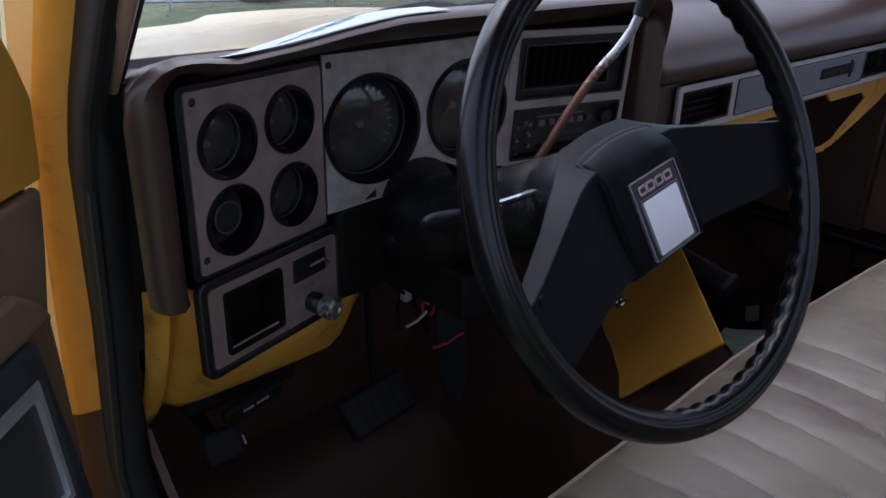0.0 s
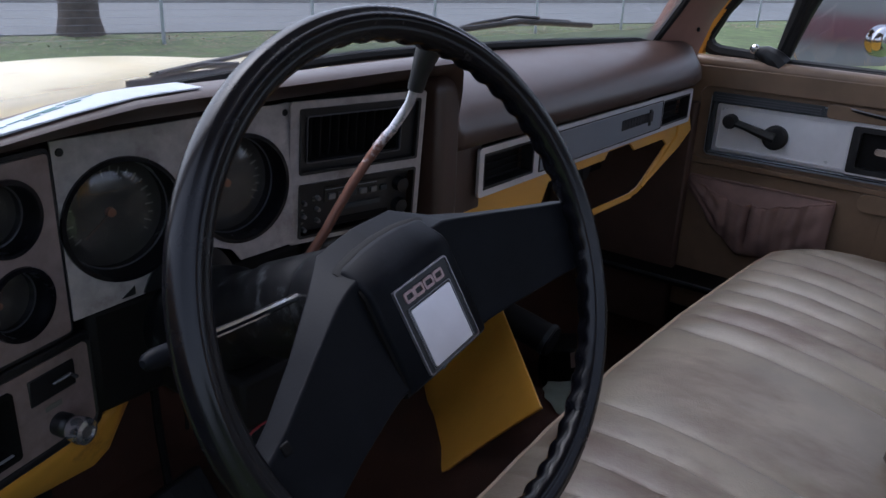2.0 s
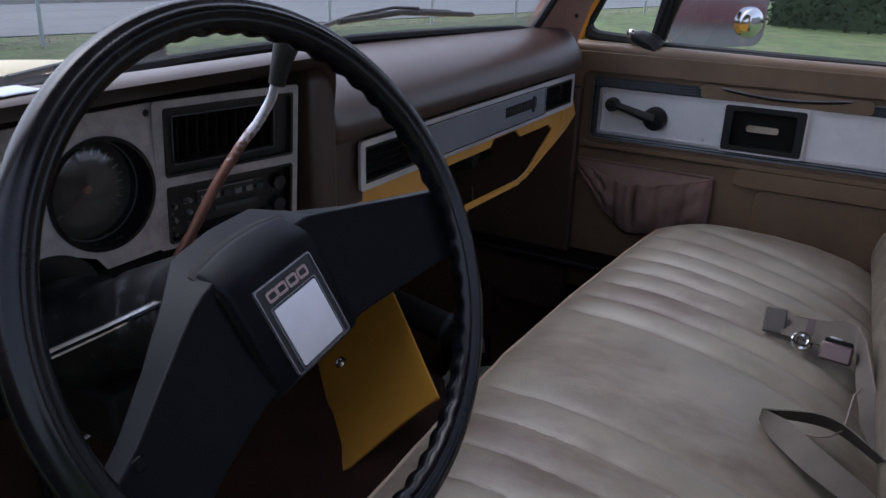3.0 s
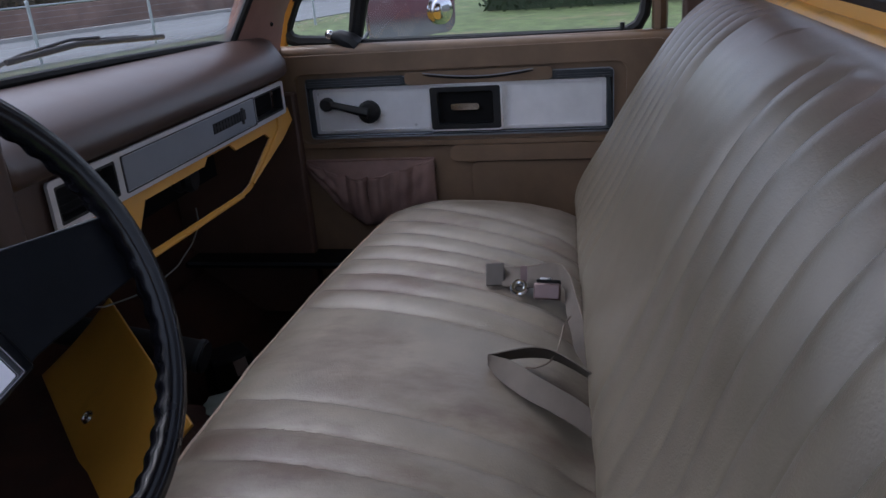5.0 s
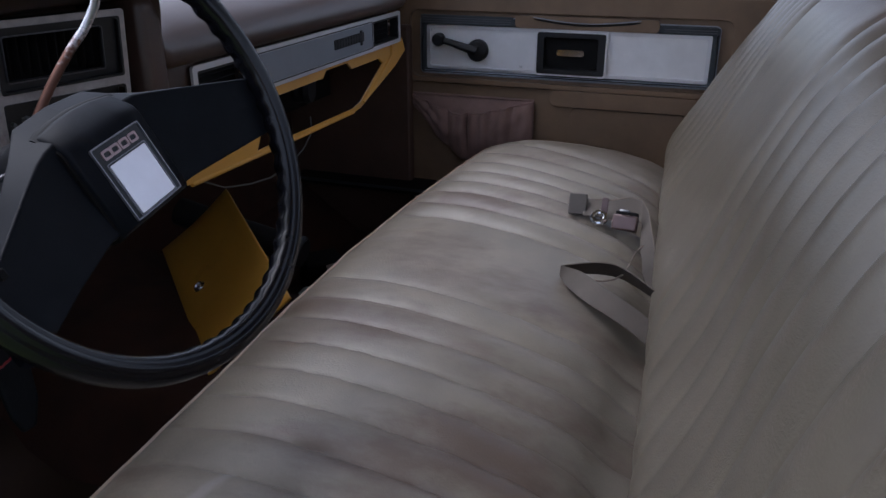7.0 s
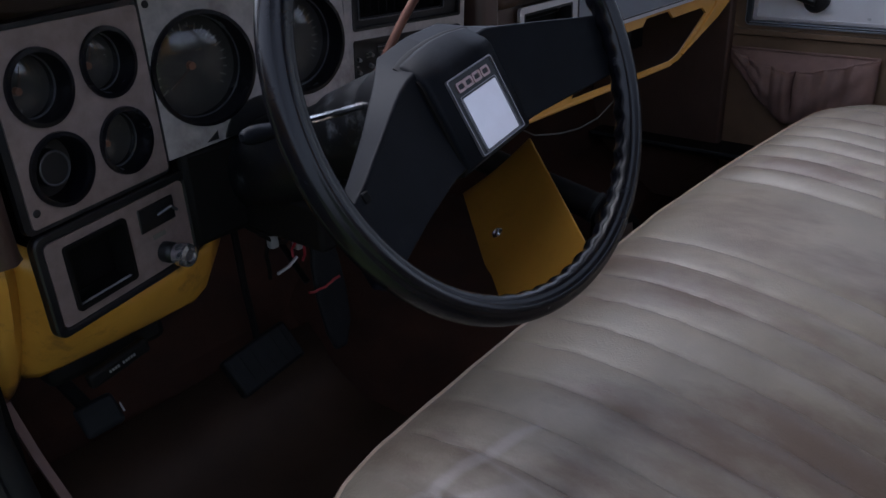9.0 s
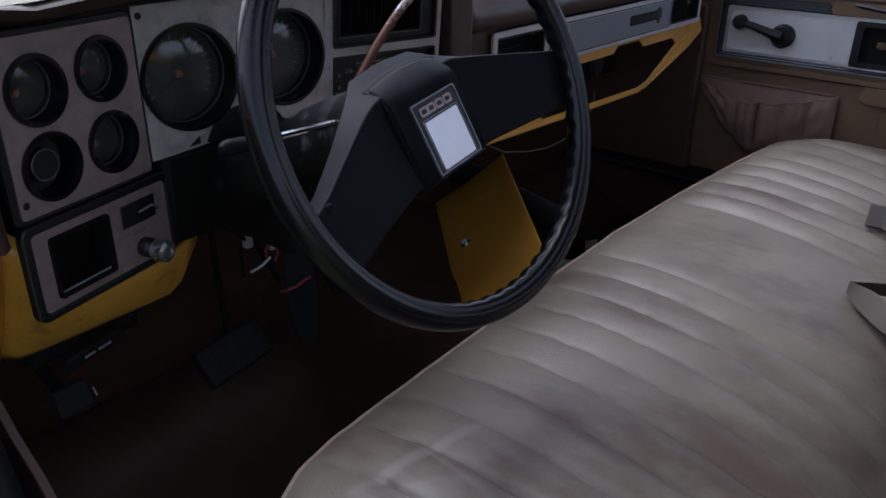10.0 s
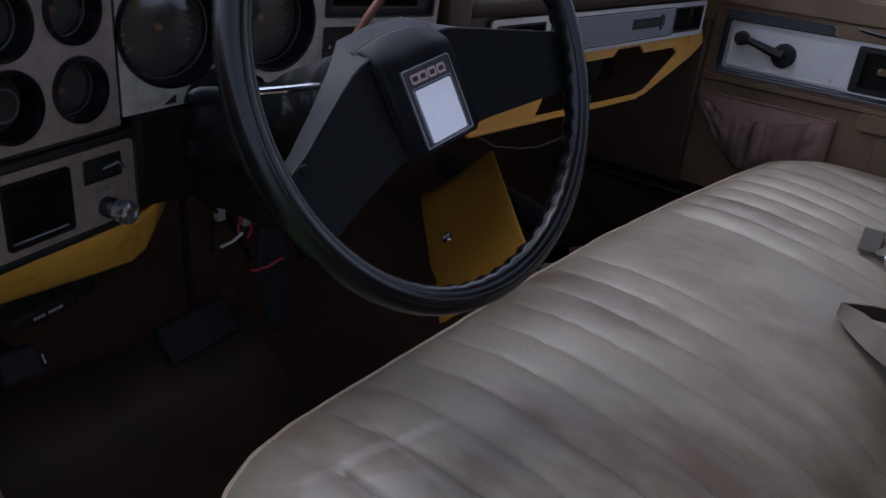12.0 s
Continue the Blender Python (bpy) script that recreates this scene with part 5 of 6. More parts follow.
def back_at(t):
    k = t * (len(BACK) - 1)
    i = min(int(k), len(BACK) - 2)
    f = k - i
    p = [BACK[max(0, min(len(BACK) - 1, i + d))] for d in (-1, 0, 1, 2)]
    out = []
    for c in (0, 1):
        a, b, d, e = (q[c] for q in p)
        out.append(0.5 * (2 * b + (d - a) * f + (2 * a - 5 * b + 4 * d - e) * f * f + (3 * b - a - 3 * d + e) * f ** 3))
    return out


rows = []
nt = 60
BX0, BX1 = 0.20, 1.745
for i in range(nx + 1):
    x = BX0 + (BX1 - BX0) * i / nx
    ex = min(x - BX0, BX1 - x)
    side = max(0.0, 1 - ex / 0.05) ** 2.2
    row = []
    for j in range(nt + 1):
        t = j / nt
        y, z = back_at(t)
        end = 0.80 if x < 1.05 else 0.85
        left = max(0.0, min(1.0, (end - t) / 0.075))
        crest = flute(x + 0.005 * noise.noise(Vector((x * 2, z * 6, 3))), BACK_PLEATS)
        swell = 0.34 + 1.35 * smoothstep(0.25, 0.66, t)
        d = 0.0098 * swell * (0.42 * crest * math.sqrt(left) - 0.62 * (1 - crest) * smoothstep(0, 1, left))
        d += 0.003 * noise.noise(Vector((x * 5, z * 5, 9))) + 0.001 * noise.noise(Vector((x * 25, z * 20, 2)))
        round_top = smoothstep(0.6, 1.0, t)
        lean = 0.059 * (x - 1.55) * smoothstep(0.86, 0.52, z)
        row.append((x, y + lean + d * 0.85 - side * 0.035, z + d * 0.4 - side * 0.05 * round_top))
    rows.append(row)
bm = bmesh.new()
loft(bm, rows, False, False)
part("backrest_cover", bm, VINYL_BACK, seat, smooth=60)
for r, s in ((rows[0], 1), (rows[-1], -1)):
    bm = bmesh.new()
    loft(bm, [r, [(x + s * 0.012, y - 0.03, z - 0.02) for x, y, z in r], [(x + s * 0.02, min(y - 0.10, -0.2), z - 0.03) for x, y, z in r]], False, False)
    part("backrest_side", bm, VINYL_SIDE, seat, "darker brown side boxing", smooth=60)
    part("piping", tubed(r[3:], 0.0045, 6), PIPING, seat, "cream piping")

# ---- seat belts ----
def strap_sheet(rows, t=0.0016):
    """A strap given by its two edges, row by row."""
    bm = bmesh.new()
    rings = []
    fine = []
    for k in range(len(rows) - 1):
        four = [rows[max(0, min(len(rows) - 1, k + d))] for d in (-1, 0, 1, 2)]
        for step in range(5 if k == len(rows) - 2 else 4):
            f = step / 4
            pair = []
            for e in (0, 1):
                p0, p1, p2, p3 = (Vector(r[e]) for r in four)
                pair.append(0.5 * (2 * p1 + (p2 - p0) * f + (2 * p0 - 5 * p1 + 4 * p2 - p3) * f * f + (3 * p1 - p0 - 3 * p2 + p3) * f ** 3))
            fine.append(pair)
    rows = fine
    for k, (a, b) in enumerate(rows):
        a, b = Vector(a), Vector(b)
        p, q = rows[max(0, k - 1)], rows[min(len(rows) - 1, k + 1)]
        along = Vector(q[0]) + Vector(q[1]) - Vector(p[0]) - Vector(p[1])
        n = along.cross(b - a).normalized() * (t / 2)
        rings.append([a - n, b - n, b + n, a + n])
    loft(bm, rings)
    return bm


belt = thing("seat_belt", "taupe webbing lap belt with a metal buckle lying on the seat", "seat belt", (1.24, 0.10, 0.48), group="lap belts")
MSq = Matrix.Translation((1.240, 0.147, 0.508)) @ Matrix.Rotation(radians(6), 4, "Z") @ Matrix.Rotation(radians(32), 4, "Y")
part("strap_end", box(bmesh.new(), -0.004, 0.004, -0.0155, 0.0155, -0.019, 0.019, MSq), STRAP_DARK, belt, "square grey strap end, standing on edge", bevel=0.002)
part("webbing", strap_sheet([((1.262, 0.142, 0.512), (1.222, 0.134, 0.495)), ((1.262, 0.120, 0.512), (1.220, 0.112, 0.496)), ((1.258, 0.098, 0.514), (1.214, 0.092, 0.497)), ((1.252, 0.078, 0.520), (1.212, 0.074, 0.498)), ((1.250, 0.058, 0.526), (1.214, 0.054, 0.500)), ((1.240, 0.038, 0.526), (1.210, 0.034, 0.498)), ((1.212, 0.024, 0.518), (1.182, 0.030, 0.492)), ((1.172, 0.014, 0.504), (1.140, 0.026, 0.484)), ((1.124, 0.002, 0.486), (1.100, 0.018, 0.474)), ((1.080, -0.008, 0.470), (1.066, 0.010, 0.462)), ((1.040, -0.035, 0.448), (1.026, -0.020, 0.440))]), STRAP, belt, "taupe woven strap arching over the buckle", smooth=70)
part("webbing_edge", tubed([(1.262, 0.120, 0.513), (1.258, 0.098, 0.515), (1.252, 0.078, 0.521), (1.250, 0.058, 0.527), (1.240, 0.038, 0.527), (1.212, 0.024, 0.519), (1.172, 0.014, 0.505), (1.124, 0.002, 0.487)], 0.0013, 6), SELVEDGE, belt, "pale selvedge")
MBk = Matrix.Translation((1.184, 0.058, 0.504)) @ Matrix.Rotation(radians(-6), 4, "Z") @ Matrix.Rotation(radians(26), 4, "Y")
part("buckle", box(bmesh.new(), -0.007, 0.007, -0.021, 0.021, -0.013, 0.013, MBk), BUCKLE, belt, "pinkish metal buckle", bevel=0.003)
part("buckle_slot", box(bmesh.new(), -0.002, 0.016, -0.018, 0.018, 0.012, 0.019, MBk), DARK, belt, "dark throat of the buckle", bevel=0.002)
part("press_button", box(bmesh.new(), -0.004, 0.010, -0.004, 0.012, 0.018, 0.0215, MBk), CHROME_WORN, belt, "worn metal release button", bevel=0.0015)
part("tongue_ring", tubed([(1.206 + 0.009 * math.sin(a), 0.104 + 0.0105 * math.cos(a), 0.500 + 0.006 * math.sin(a)) for a in (2 * math.pi * i / 20 for i in range(20))], 0.0050, 10, True), CHROME, belt, "rounded chrome tongue")
part("latch_plate", box(bmesh.new(), -0.0015, 0.0015, -0.0055, 0.0055, 0.0, 0.026, Matrix.Translation((1.216, 0.0975, 0.506)) @ Matrix.Rotation(radians(20), 4, "Y")), BUCKLE, belt, "upright metal latch plate", bevel=0.0008)
belt2 = thing("seat_belt", "taupe webbing lap belt folded in a loop on the seat", "seat belt", (0.98, 0.08, 0.48), group="lap belts")
part("webbing", strap_sheet([((0.978, 0.123, 0.489), (0.972, 0.121, 0.508)), ((0.956, 0.113, 0.489), (0.962, 0.104, 0.510)), ((0.935, 0.100, 0.490), (0.950, 0.085, 0.511)), ((0.897, 0.066, 0.490), (0.922, 0.054, 0.508)), ((0.876, 0.032, 0.485), (0.904, 0.026, 0.502)), ((0.860, -0.004, 0.472), (0.890, -0.006, 0.490)), ((0.842, -0.040, 0.450), (0.872, -0.042, 0.466))]), STRAP, belt2, "lower run lying on the cushion", smooth=70)
part("webbing", strap_sheet([((0.972, 0.121, 0.508), (0.980, 0.122, 0.489)), ((0.966, 0.104, 0.515), (0.990, 0.104, 0.489)), ((0.968, 0.085, 0.519), (0.996, 0.086, 0.490)), ((0.972, 0.060, 0.521), (1.000, 0.060, 0.490)), ((0.966, 0.036, 0.520), (0.996, 0.036, 0.489)), ((0.946, 0.008, 0.515), (0.980, 0.008, 0.484)), ((0.926, -0.024, 0.504), (0.962, -0.024, 0.474)), ((0.905, -0.060, 0.490), (0.940, -0.060, 0.460))]), STRAP, belt2, "upper run standing on edge", smooth=70)
part("cord", tubed([(1.112, 0.020, 0.497), (1.085, 0.027, 0.498), (1.045, 0.029, 0.500), (1.005, 0.031, 0.502), (0.980, 0.034, 0.503), (0.962, 0.044, 0.502), (0.955, 0.058, 0.500), (0.958, 0.070, 0.498)], 0.0014, 6), SELVEDGE, belt2, "pale frayed edge cord")

# ---- glovebox lid lying on the hump ----
lid = thing("glovebox_lid", "yellow metal glovebox lid leaning loose on the hump", "glovebox lid", (0.95, 0.66, 0.28))
bl, br = Vector((0.827, 0.646, 0.297)), Vector((0.9185, 0.5404, 0.411))
run = Vector((0.301, 0.326, 0.043))
ux, uy = (br - bl), run - (br - bl) * (run.dot(br - bl) / (br - bl).length_squared)
LW, LL = ux.length, uy.length
ux, uy = ux.normalized(), uy.normalized()
MLD = Matrix.Translation(bl) @ Matrix((ux, uy, ux.cross(uy))).transposed().to_4x4()
bm = bmesh.new()
rings = []
for j in range(13):
    v = LL * j / 12
    rings.append([MLD @ Vector((u, v + 0.010 * math.sin(math.pi * u / LW) * (1 if j == 0 else 0) , -0.006 * math.sin(math.pi * u / LW))) for u in (LW * i / 10 for i in range(11))])
loft(bm, rings, False, False)
ob = part("panel", bm, YELLOW, lid, smooth=60)
mod = ob.modifiers.new("thick", "SOLIDIFY")
mod.thickness, mod.offset = 0.006, 0
mod = ob.modifiers.new("edge", "BEVEL")
mod.width, mod.segments = 0.002, 2
part("latch", spun([(0.012, -0.01), (0.012, 0.002), (0.009, 0.006), (0.006, 0.006), (0.005, 0.003), (0, 0.003)], MLD @ Matrix.Translation((LW * 0.239, LL * 0.524, -0.002)) @ Matrix.Rotation(math.pi if (MLD.to_3x3() @ Vector((0, 0, 1))).dot(Vector((0.6, 0.6, -0.5))) > 0 else 0, 4, "X"), 20), CHROME, lid, "round chrome latch")

# loose things behind the lid
scrap = thing("torn_card", "pale grey-green torn card lying on the hump", "card", (1.14, 0.62, 0.30))
outline = [(1.106, 0.637), (1.118, 0.643), (1.124, 0.652), (1.140, 0.654), (1.163, 0.662), (1.180, 0.649), (1.192, 0.644), (1.214, 0.630), (1.240, 0.617), (1.231, 0.608), (1.227, 0.601), (1.18, 0.560), (1.10, 0.520), (1.05, 0.560), (1.057, 0.586), (1.080, 0.610), (1.090, 0.628)]
bm = bmesh.new()
bm.faces.new([bm.verts.new((x, y, 0.318 - 0.19 * (x - 1.057) + 0.004 * noise.noise(Vector((x * 30, y * 30, 2))))) for x, y in outline])
bmesh.ops.triangulate(bm, faces=bm.faces[:])
ob = part("sheet", bm, RAG, scrap)
mod = ob.modifiers.new("thick", "SOLIDIFY")
mod.thickness, mod.offset = 0.0015, 1
tag = thing("labelled_box", "small dark box with a beige paper tag on the footwell floor", "box", (1.43, 0.75, FLOOR))
MT = Matrix.Translation((1.40, 0.722, 0.225)) @ Matrix.Rotation(radians(-45), 4, "Z")
part("slip", box(bmesh.new(), -0.014, 0.014, -0.0018, -0.0004, -0.019, 0.017, MT @ Matrix.Rotation(radians(-8), 4, "Y")), TAN_TAG, tag, "beige paper tag")
part("body", box(bmesh.new(), -0.06, 0.03, 0.0, 0.08, FLOOR + 0.002 - 0.225, 0.022, MT), DARK, tag, bevel=0.006)
hose = thing("heater_hose", "black rubber hose end with a metal clamp in the footwell", "hose", (1.22, 0.72, 0.36))
part("tube", tubed([(1.22, 0.98, 0.40), (1.23, 0.86, 0.37), (1.235, 0.76, 0.35), (1.24, 0.70, 0.335)], 0.03, 14), RUBBER, hose)
part("clamp", tubed([(1.238, 0.715, 0.340), (1.239, 0.707, 0.337)], 0.033, 16), GREY_PLASTIC, hose)

# ---- passenger door ----
DX = 1.866
door = thing("door_passenger", "brown vinyl passenger door card with brushed-silver trim and a cloth pocket", "door", (DX, 0.3, 0.2), kind="")
MDoor = Matrix(((0, 0, -1, DX), (-1, 0, 0, 0), (0, 1, 0, 0), (0, 0, 0, 1)))  # local x = -y, local y = z, local z = into the cab


def dy(y):
    return -y


bm = boxed(DX + 0.006, DX + 0.05, -0.185, 0.78, 0.20, 0.80)
part("shell", bm, DOOR_BROWN, door, bevel=0.006)
part("outer_skin", boxed(DX + 0.052, DX + 0.075, -0.185, 0.80, 0.05, 0.785), YELLOW, door, "yellow outer door skin", bevel=0.02, segs=3)
# moulded card: raised field round the trim, rolled top edge
part("card_field", ring_plate(MDoor, rrect(dy(0.755), dy(-0.17), 0.578, 0.802, 0.03), rrect(dy(0.705), dy(-0.075), 0.590, 0.757, 0.022), 0.020, -0.010), DOOR_BROWN, door, bevel=0.006, segs=3)
part("card_recess", plate(MDoor, rrect(dy(0.710), dy(-0.08), 0.585, 0.762, 0.022), (), 0.003, -0.006), DOOR_BROWN, door)
part("ledge", tubed([(DX + 0.012, 0.77, 0.806), (DX + 0.010, 0.5, 0.803), (DX + 0.010, 0.2, 0.799), (DX + 0.012, -0.17, 0.796)], 0.019, 12), DOOR_BROWN, door)
part("top_ledge", boxed(DX + 0.004, DX + 0.035, -0.18, 0.77, 0.795, 0.818), DOOR_BROWN, door, bevel=0.008)
part("armrest", plate(MDoor, rrect(dy(0.335), dy(-0.14), 0.538, 0.577, 0.019), (), 0.017, -0.004), DOOR_BROWN, door, "padded brown armrest bar", bevel=0.009, segs=5)
part("lower_inset", plate(MDoor, rrect(dy(0.285), dy(-0.14), 0.40, 0.535, 0.02), (), 0.010, -0.004), DOOR_BROWN, door, bevel=0.004)
part("lower_card", plate(MDoor, rrect(dy(0.75), dy(-0.17), 0.24, 0.575, 0.02), (), 0.005, -0.006), DOOR_BROWN, door, bevel=0.002)
part("trim_surround", ring_plate(MDoor, rrect(dy(0.678), dy(-0.047), 0.600, 0.742, 0.012), rrect(dy(0.662), dy(-0.031), 0.612, 0.722, 0.006), 0.010, -0.004), GREY_PLASTIC, door, "blue-grey plastic trim surround", bevel=0.004)
part("trim_border", ring_plate(MDoor, rrect(dy(0.662), dy(-0.031), 0.612, 0.721, 0.005), rrect(dy(0.653), dy(-0.022), 0.6195, 0.7125, 0.004), 0.007, -0.003), SILVER, door, "bright metal border")
for y0, y1 in ((0.653, 0.372), (0.207, -0.022)):
    part("trim_plate", plate(MDoor, rrect(dy(y0), dy(y1), 0.6195, 0.7125, 0.003), (), 0.002, -0.002), SILVER_Y, door, "brushed silver plate")
part("surround_line", ring_plate(MDoor, rrect(dy(0.679), dy(-0.048), 0.599, 0.743, 0.012), rrect(dy(0.676), dy(-0.045), 0.602, 0.740, 0.011), 0.0075, -0.003), SILVER_DARK, door, "thin worn bright line")
hb = part("handle_box", ring_plate(MDoor, rrect(dy(0.372), dy(0.207), 0.6165, 0.7155, 0.006), rrect(dy(0.355), dy(0.224), 0.628, 0.704, 0.006), 0.018, -0.004), BLACK, door, "black recessed handle box", bevel=0.002)
part("handle_back", plate(MDoor, rrect(dy(0.360), dy(0.219), 0.624, 0.708, 0.004), (), 0.0015, -0.003), DARK, hb)
part("handle_edge", ring_plate(MDoor, rrect(dy(0.376), dy(0.203), 0.6125, 0.7195, 0.007), rrect(dy(0.3715), dy(0.2075), 0.6170, 0.7150, 0.006), 0.016, -0.003), SILVER, hb, "thin bright frame")
part("pull", plate(MDoor, rrect(dy(0.325), dy(0.258), 0.660, 0.675, 0.006), (), 0.008, 0.000), CHROME, door, "chrome inside release lever", bevel=0.003)
crank = part("window_crank", tubed([(DX - 0.016, 0.524, 0.663), (DX - 0.020, 0.550, 0.669), (DX - 0.024, 0.590, 0.681), (DX - 0.024, 0.618, 0.687)], [0.024, 0.018, 0.0145, 0.0145], 14, flat=0.55), RUBBER, door, "black window crank")
part("crank_boss", spun([(0.027, -0.01), (0.027, 0.012), (0.022, 0.019), (0.010, 0.021), (0, 0.020)], MDoor @ Matrix.Translation((dy(0.525), 0.663, 0)), 28), RUBBER, crank)
part("crank_knob", spun([(0.013, 0.012), (0.016, 0.020), (0.0165, 0.034), (0.013, 0.041), (0, 0.043)], MDoor @ Matrix.Translation((dy(0.621), 0.688, 0)), 20), RUBBER, crank)
cup = part("pull_cup", plate(MDoor, rrect(dy(0.430), dy(0.088), 0.7225, 0.752, 0.010), (), 0.013, -0.003), DOOR_BROWN, door, "brown moulded pull cup above the handle", bevel=0.005, segs=3)
# no real recess: a dark bar for its shade, a pale line for the highlight
sag = [(DX - 0.0102, 0.385 - 0.255 * i / 16, 0.7445 - 0.011 * math.sin(math.pi * i / 16)) for i in range(17)]
part("cup_slot", tubed(sag, [0.0012] + [0.0042] * 15 + [0.0012], 8, flat=0.5), DARK, cup, "sagging dark bar standing in for the shaded finger slot")
part("cup_lip", tubed([(x - 0.002, y, z + 0.0045) for x, y, z in sag], 0.0013, 6), SILVER_DARK, cup, "thin pale line standing in for the slot's highlight")
for y0, y1, z0, z1 in ((0.676, 0.436, 0.7235, 0.7455), (0.083, -0.046, 0.7225, 0.7385)):
    strip_top = part("top_strip", plate(MDoor, rrect(dy(y0), dy(y1), z0, z1, 0.003), (), 0.006, 0.0015), GREY_PLASTIC, door, "blue-grey ribbed plastic strip", bevel=0.0015)
    for k in range(3):
        z = z0 + 0.0045 + 0.0055 * k
        if z < z1 - 0.003:
            part("rib_line", tubed([(DX - 0.0078, y0 - 0.006, z), (DX - 0.0078, y1 + 0.006, z)], 0.0009, 6), EDGE, strip_top)
for z in (0.6025, 0.6072):
    part("pinstripe", tubed([(DX - 0.0062, 0.668, z), (DX - 0.0062, -0.038, z)], 0.0010, 6), SILVER_DARK, door, "thin bright pinstripe")
# cloth pocket: flat backing with a straight upper edge, gathered front hanging from its two ends
FOOT = [(0.0, 0.030), (0.10, 0.062), (0.20, 0.102), (0.33, 0.140), (0.42, 0.163), (0.50, 0.166), (0.70, 0.150), (0.90, 0.125), (1.0, 0.110)]
HEM = [(0.0, 0.004), (0.12, 0.017), (0.25, 0.030), (0.38, 0.042), (0.48, 0.043), (0.60, 0.036), (0.80, 0.020), (0.93, 0.008), (1.0, 0.002)]
rows, backing = [], []
for i in range(81):
    u = i / 80
    y = 0.700 - 0.325 * u
    row = []
    top, foot = 0.546 - interp(HEM, u), 0.546 - interp(FOOT, u)
    backing.append([(DX - 0.003, y, 0.546), (DX - 0.003, y, foot)])
    for j in range(15):
        v = j / 14
        z = top + (foot - top) * v
        gather = 1 - 0.55 * v
        toward = u + 0.10 * (u - 0.45) * v
        fold = gather * (0.0055 * math.sin(toward * 34) + 0.0040 * math.sin(toward * 71 + 1.3)) + 0.0018 * math.sin(toward * 23 + v * 11)
        fold += 0.0050 * math.sin((v - 1.6 * u) * 14) * smoothstep(0.42, 0.15, u) + 0.0050 * math.sin((v + 1.5 * u) * 13) * smoothstep(0.62, 0.9, u)
        out = 0.006 + 0.030 * (math.sin(math.pi * u) ** 0.6) * math.sin(math.pi * (0.30 + 0.66 * v)) ** 0.8
        slit = 0.020 * math.exp(-((u - 0.475) / 0.013) ** 2) * smoothstep(0.95, 0.5, v)
        row.append((DX - 0.004 - max(0.002, out + fold * min(1.0, 6 * u, 6 * (1 - u)) - slit), y, z))
    rows.append(row)
bm = bmesh.new()
loft(bm, rows, False, False)
ob = part("pocket", bm, POCKET, door, "mauve-brown gathered cloth pocket", smooth=70)
mod = ob.modifiers.new("thick", "SOLIDIFY")
mod.thickness = 0.003
bm = bmesh.new()
loft(bm, backing, False, False)
ob = part("pocket_backing", bm, POCKET, door, "flat backing of the pocket")
mod = ob.modifiers.new("thick", "SOLIDIFY")
mod.thickness = 0.003
part("pocket_edge", tubed([(DX - 0.006, r[0][1], r[0][2]) for r in backing], 0.0028, 8), POCKET, door, "piped straight upper edge")
part("pocket_hem", tubed([(x - 0.001, y, z) for x, y, z in (r[0] for r in rows)], 0.0032, 8), POCKET, door, "gathered hem")
part("sill_plate", boxed(1.76, 1.865, -0.17, 1.03, 0.295, 0.31), DARK, label="dark door sill step", kind="structure", category="sill", bevel=0.004)
part("sill_plate", boxed(1.755, 1.760, -0.17, 1.02, 0.306, 0.314), GREY_PLASTIC, label="worn metal sill edge", kind="structure", category="sill", bevel=0.002)

# door window, quarter light and seals
win = thing("window_passenger", "passenger door window with a quarter light in black seals", "window", (1.9, 0.3, 0.82), kind="structure")
quarter = [(1.9, 0.560, 0.824), (1.9, 0.690, 0.829), (1.9, 0.712, 0.838), (1.898, 0.722, 0.856), (1.897, 0.718, 0.872), (1.892, 0.690, 0.925), (1.875, 0.53, 1.13), (1.876, 0.49, 1.13), (1.892, 0.535, 0.92)]
part("quarter_seal", tubed(quarter, 0.0165, 8, True), RUBBER, win)
part("division_bar", tubed([(1.9, 0.556, 0.815), (1.893, 0.527, 0.915), (1.87, 0.455, 1.18)], 0.0145, 8), BLACK, win)
main = [(1.9, 0.54, 0.818), (1.9, 0.2, 0.814), (1.9, -0.05, 0.811), (1.9, -0.078, 0.815), (1.899, -0.100, 0.828), (1.897, -0.112, 0.850), (1.895, -0.116, 0.88), (1.865, -0.10, 1.28), (1.862, 0.36, 1.30), (1.89, 0.515, 0.93)]
part("window_seal", tubed(main, 0.0130, 8, True), RUBBER, win)
part("belt_seal", boxed(1.885, 1.897, -0.08, 0.54, 0.806, 0.822), RUBBER, win, bevel=0.003)
part("seal_end", tubed([(1.885, -0.065, 0.812), (1.885, -0.065, 0.835)], 0.005, 8), RUBBER, win)
bm = bmesh.new()
loft(bm, [[(1.902, 0.71, 0.83), (1.902, -0.11, 0.81)], [(1.868, 0.45, 1.30), (1.866, -0.11, 1.30)]], False, False)
pane = part("pane", bm, GLASS, win)
pane.visible_shadow = False
part("quarter_latch", tubed([(1.886, 0.548, 0.812), (1.884, 0.562, 0.826), (1.880, 0.585, 0.838), (1.877, 0.603, 0.842)], [0.027, 0.025, 0.019, 0.011], 10), BLACK, win, "black quarter-light lever")
part("latch_button", spun([(0.010, -0.004), (0.010, 0.004), (0.006, 0.008), (0, 0.009)], MDoor @ Matrix.Translation((dy(0.606), 0.846, -0.008)), 16), CHROME, win, "chrome latch button")
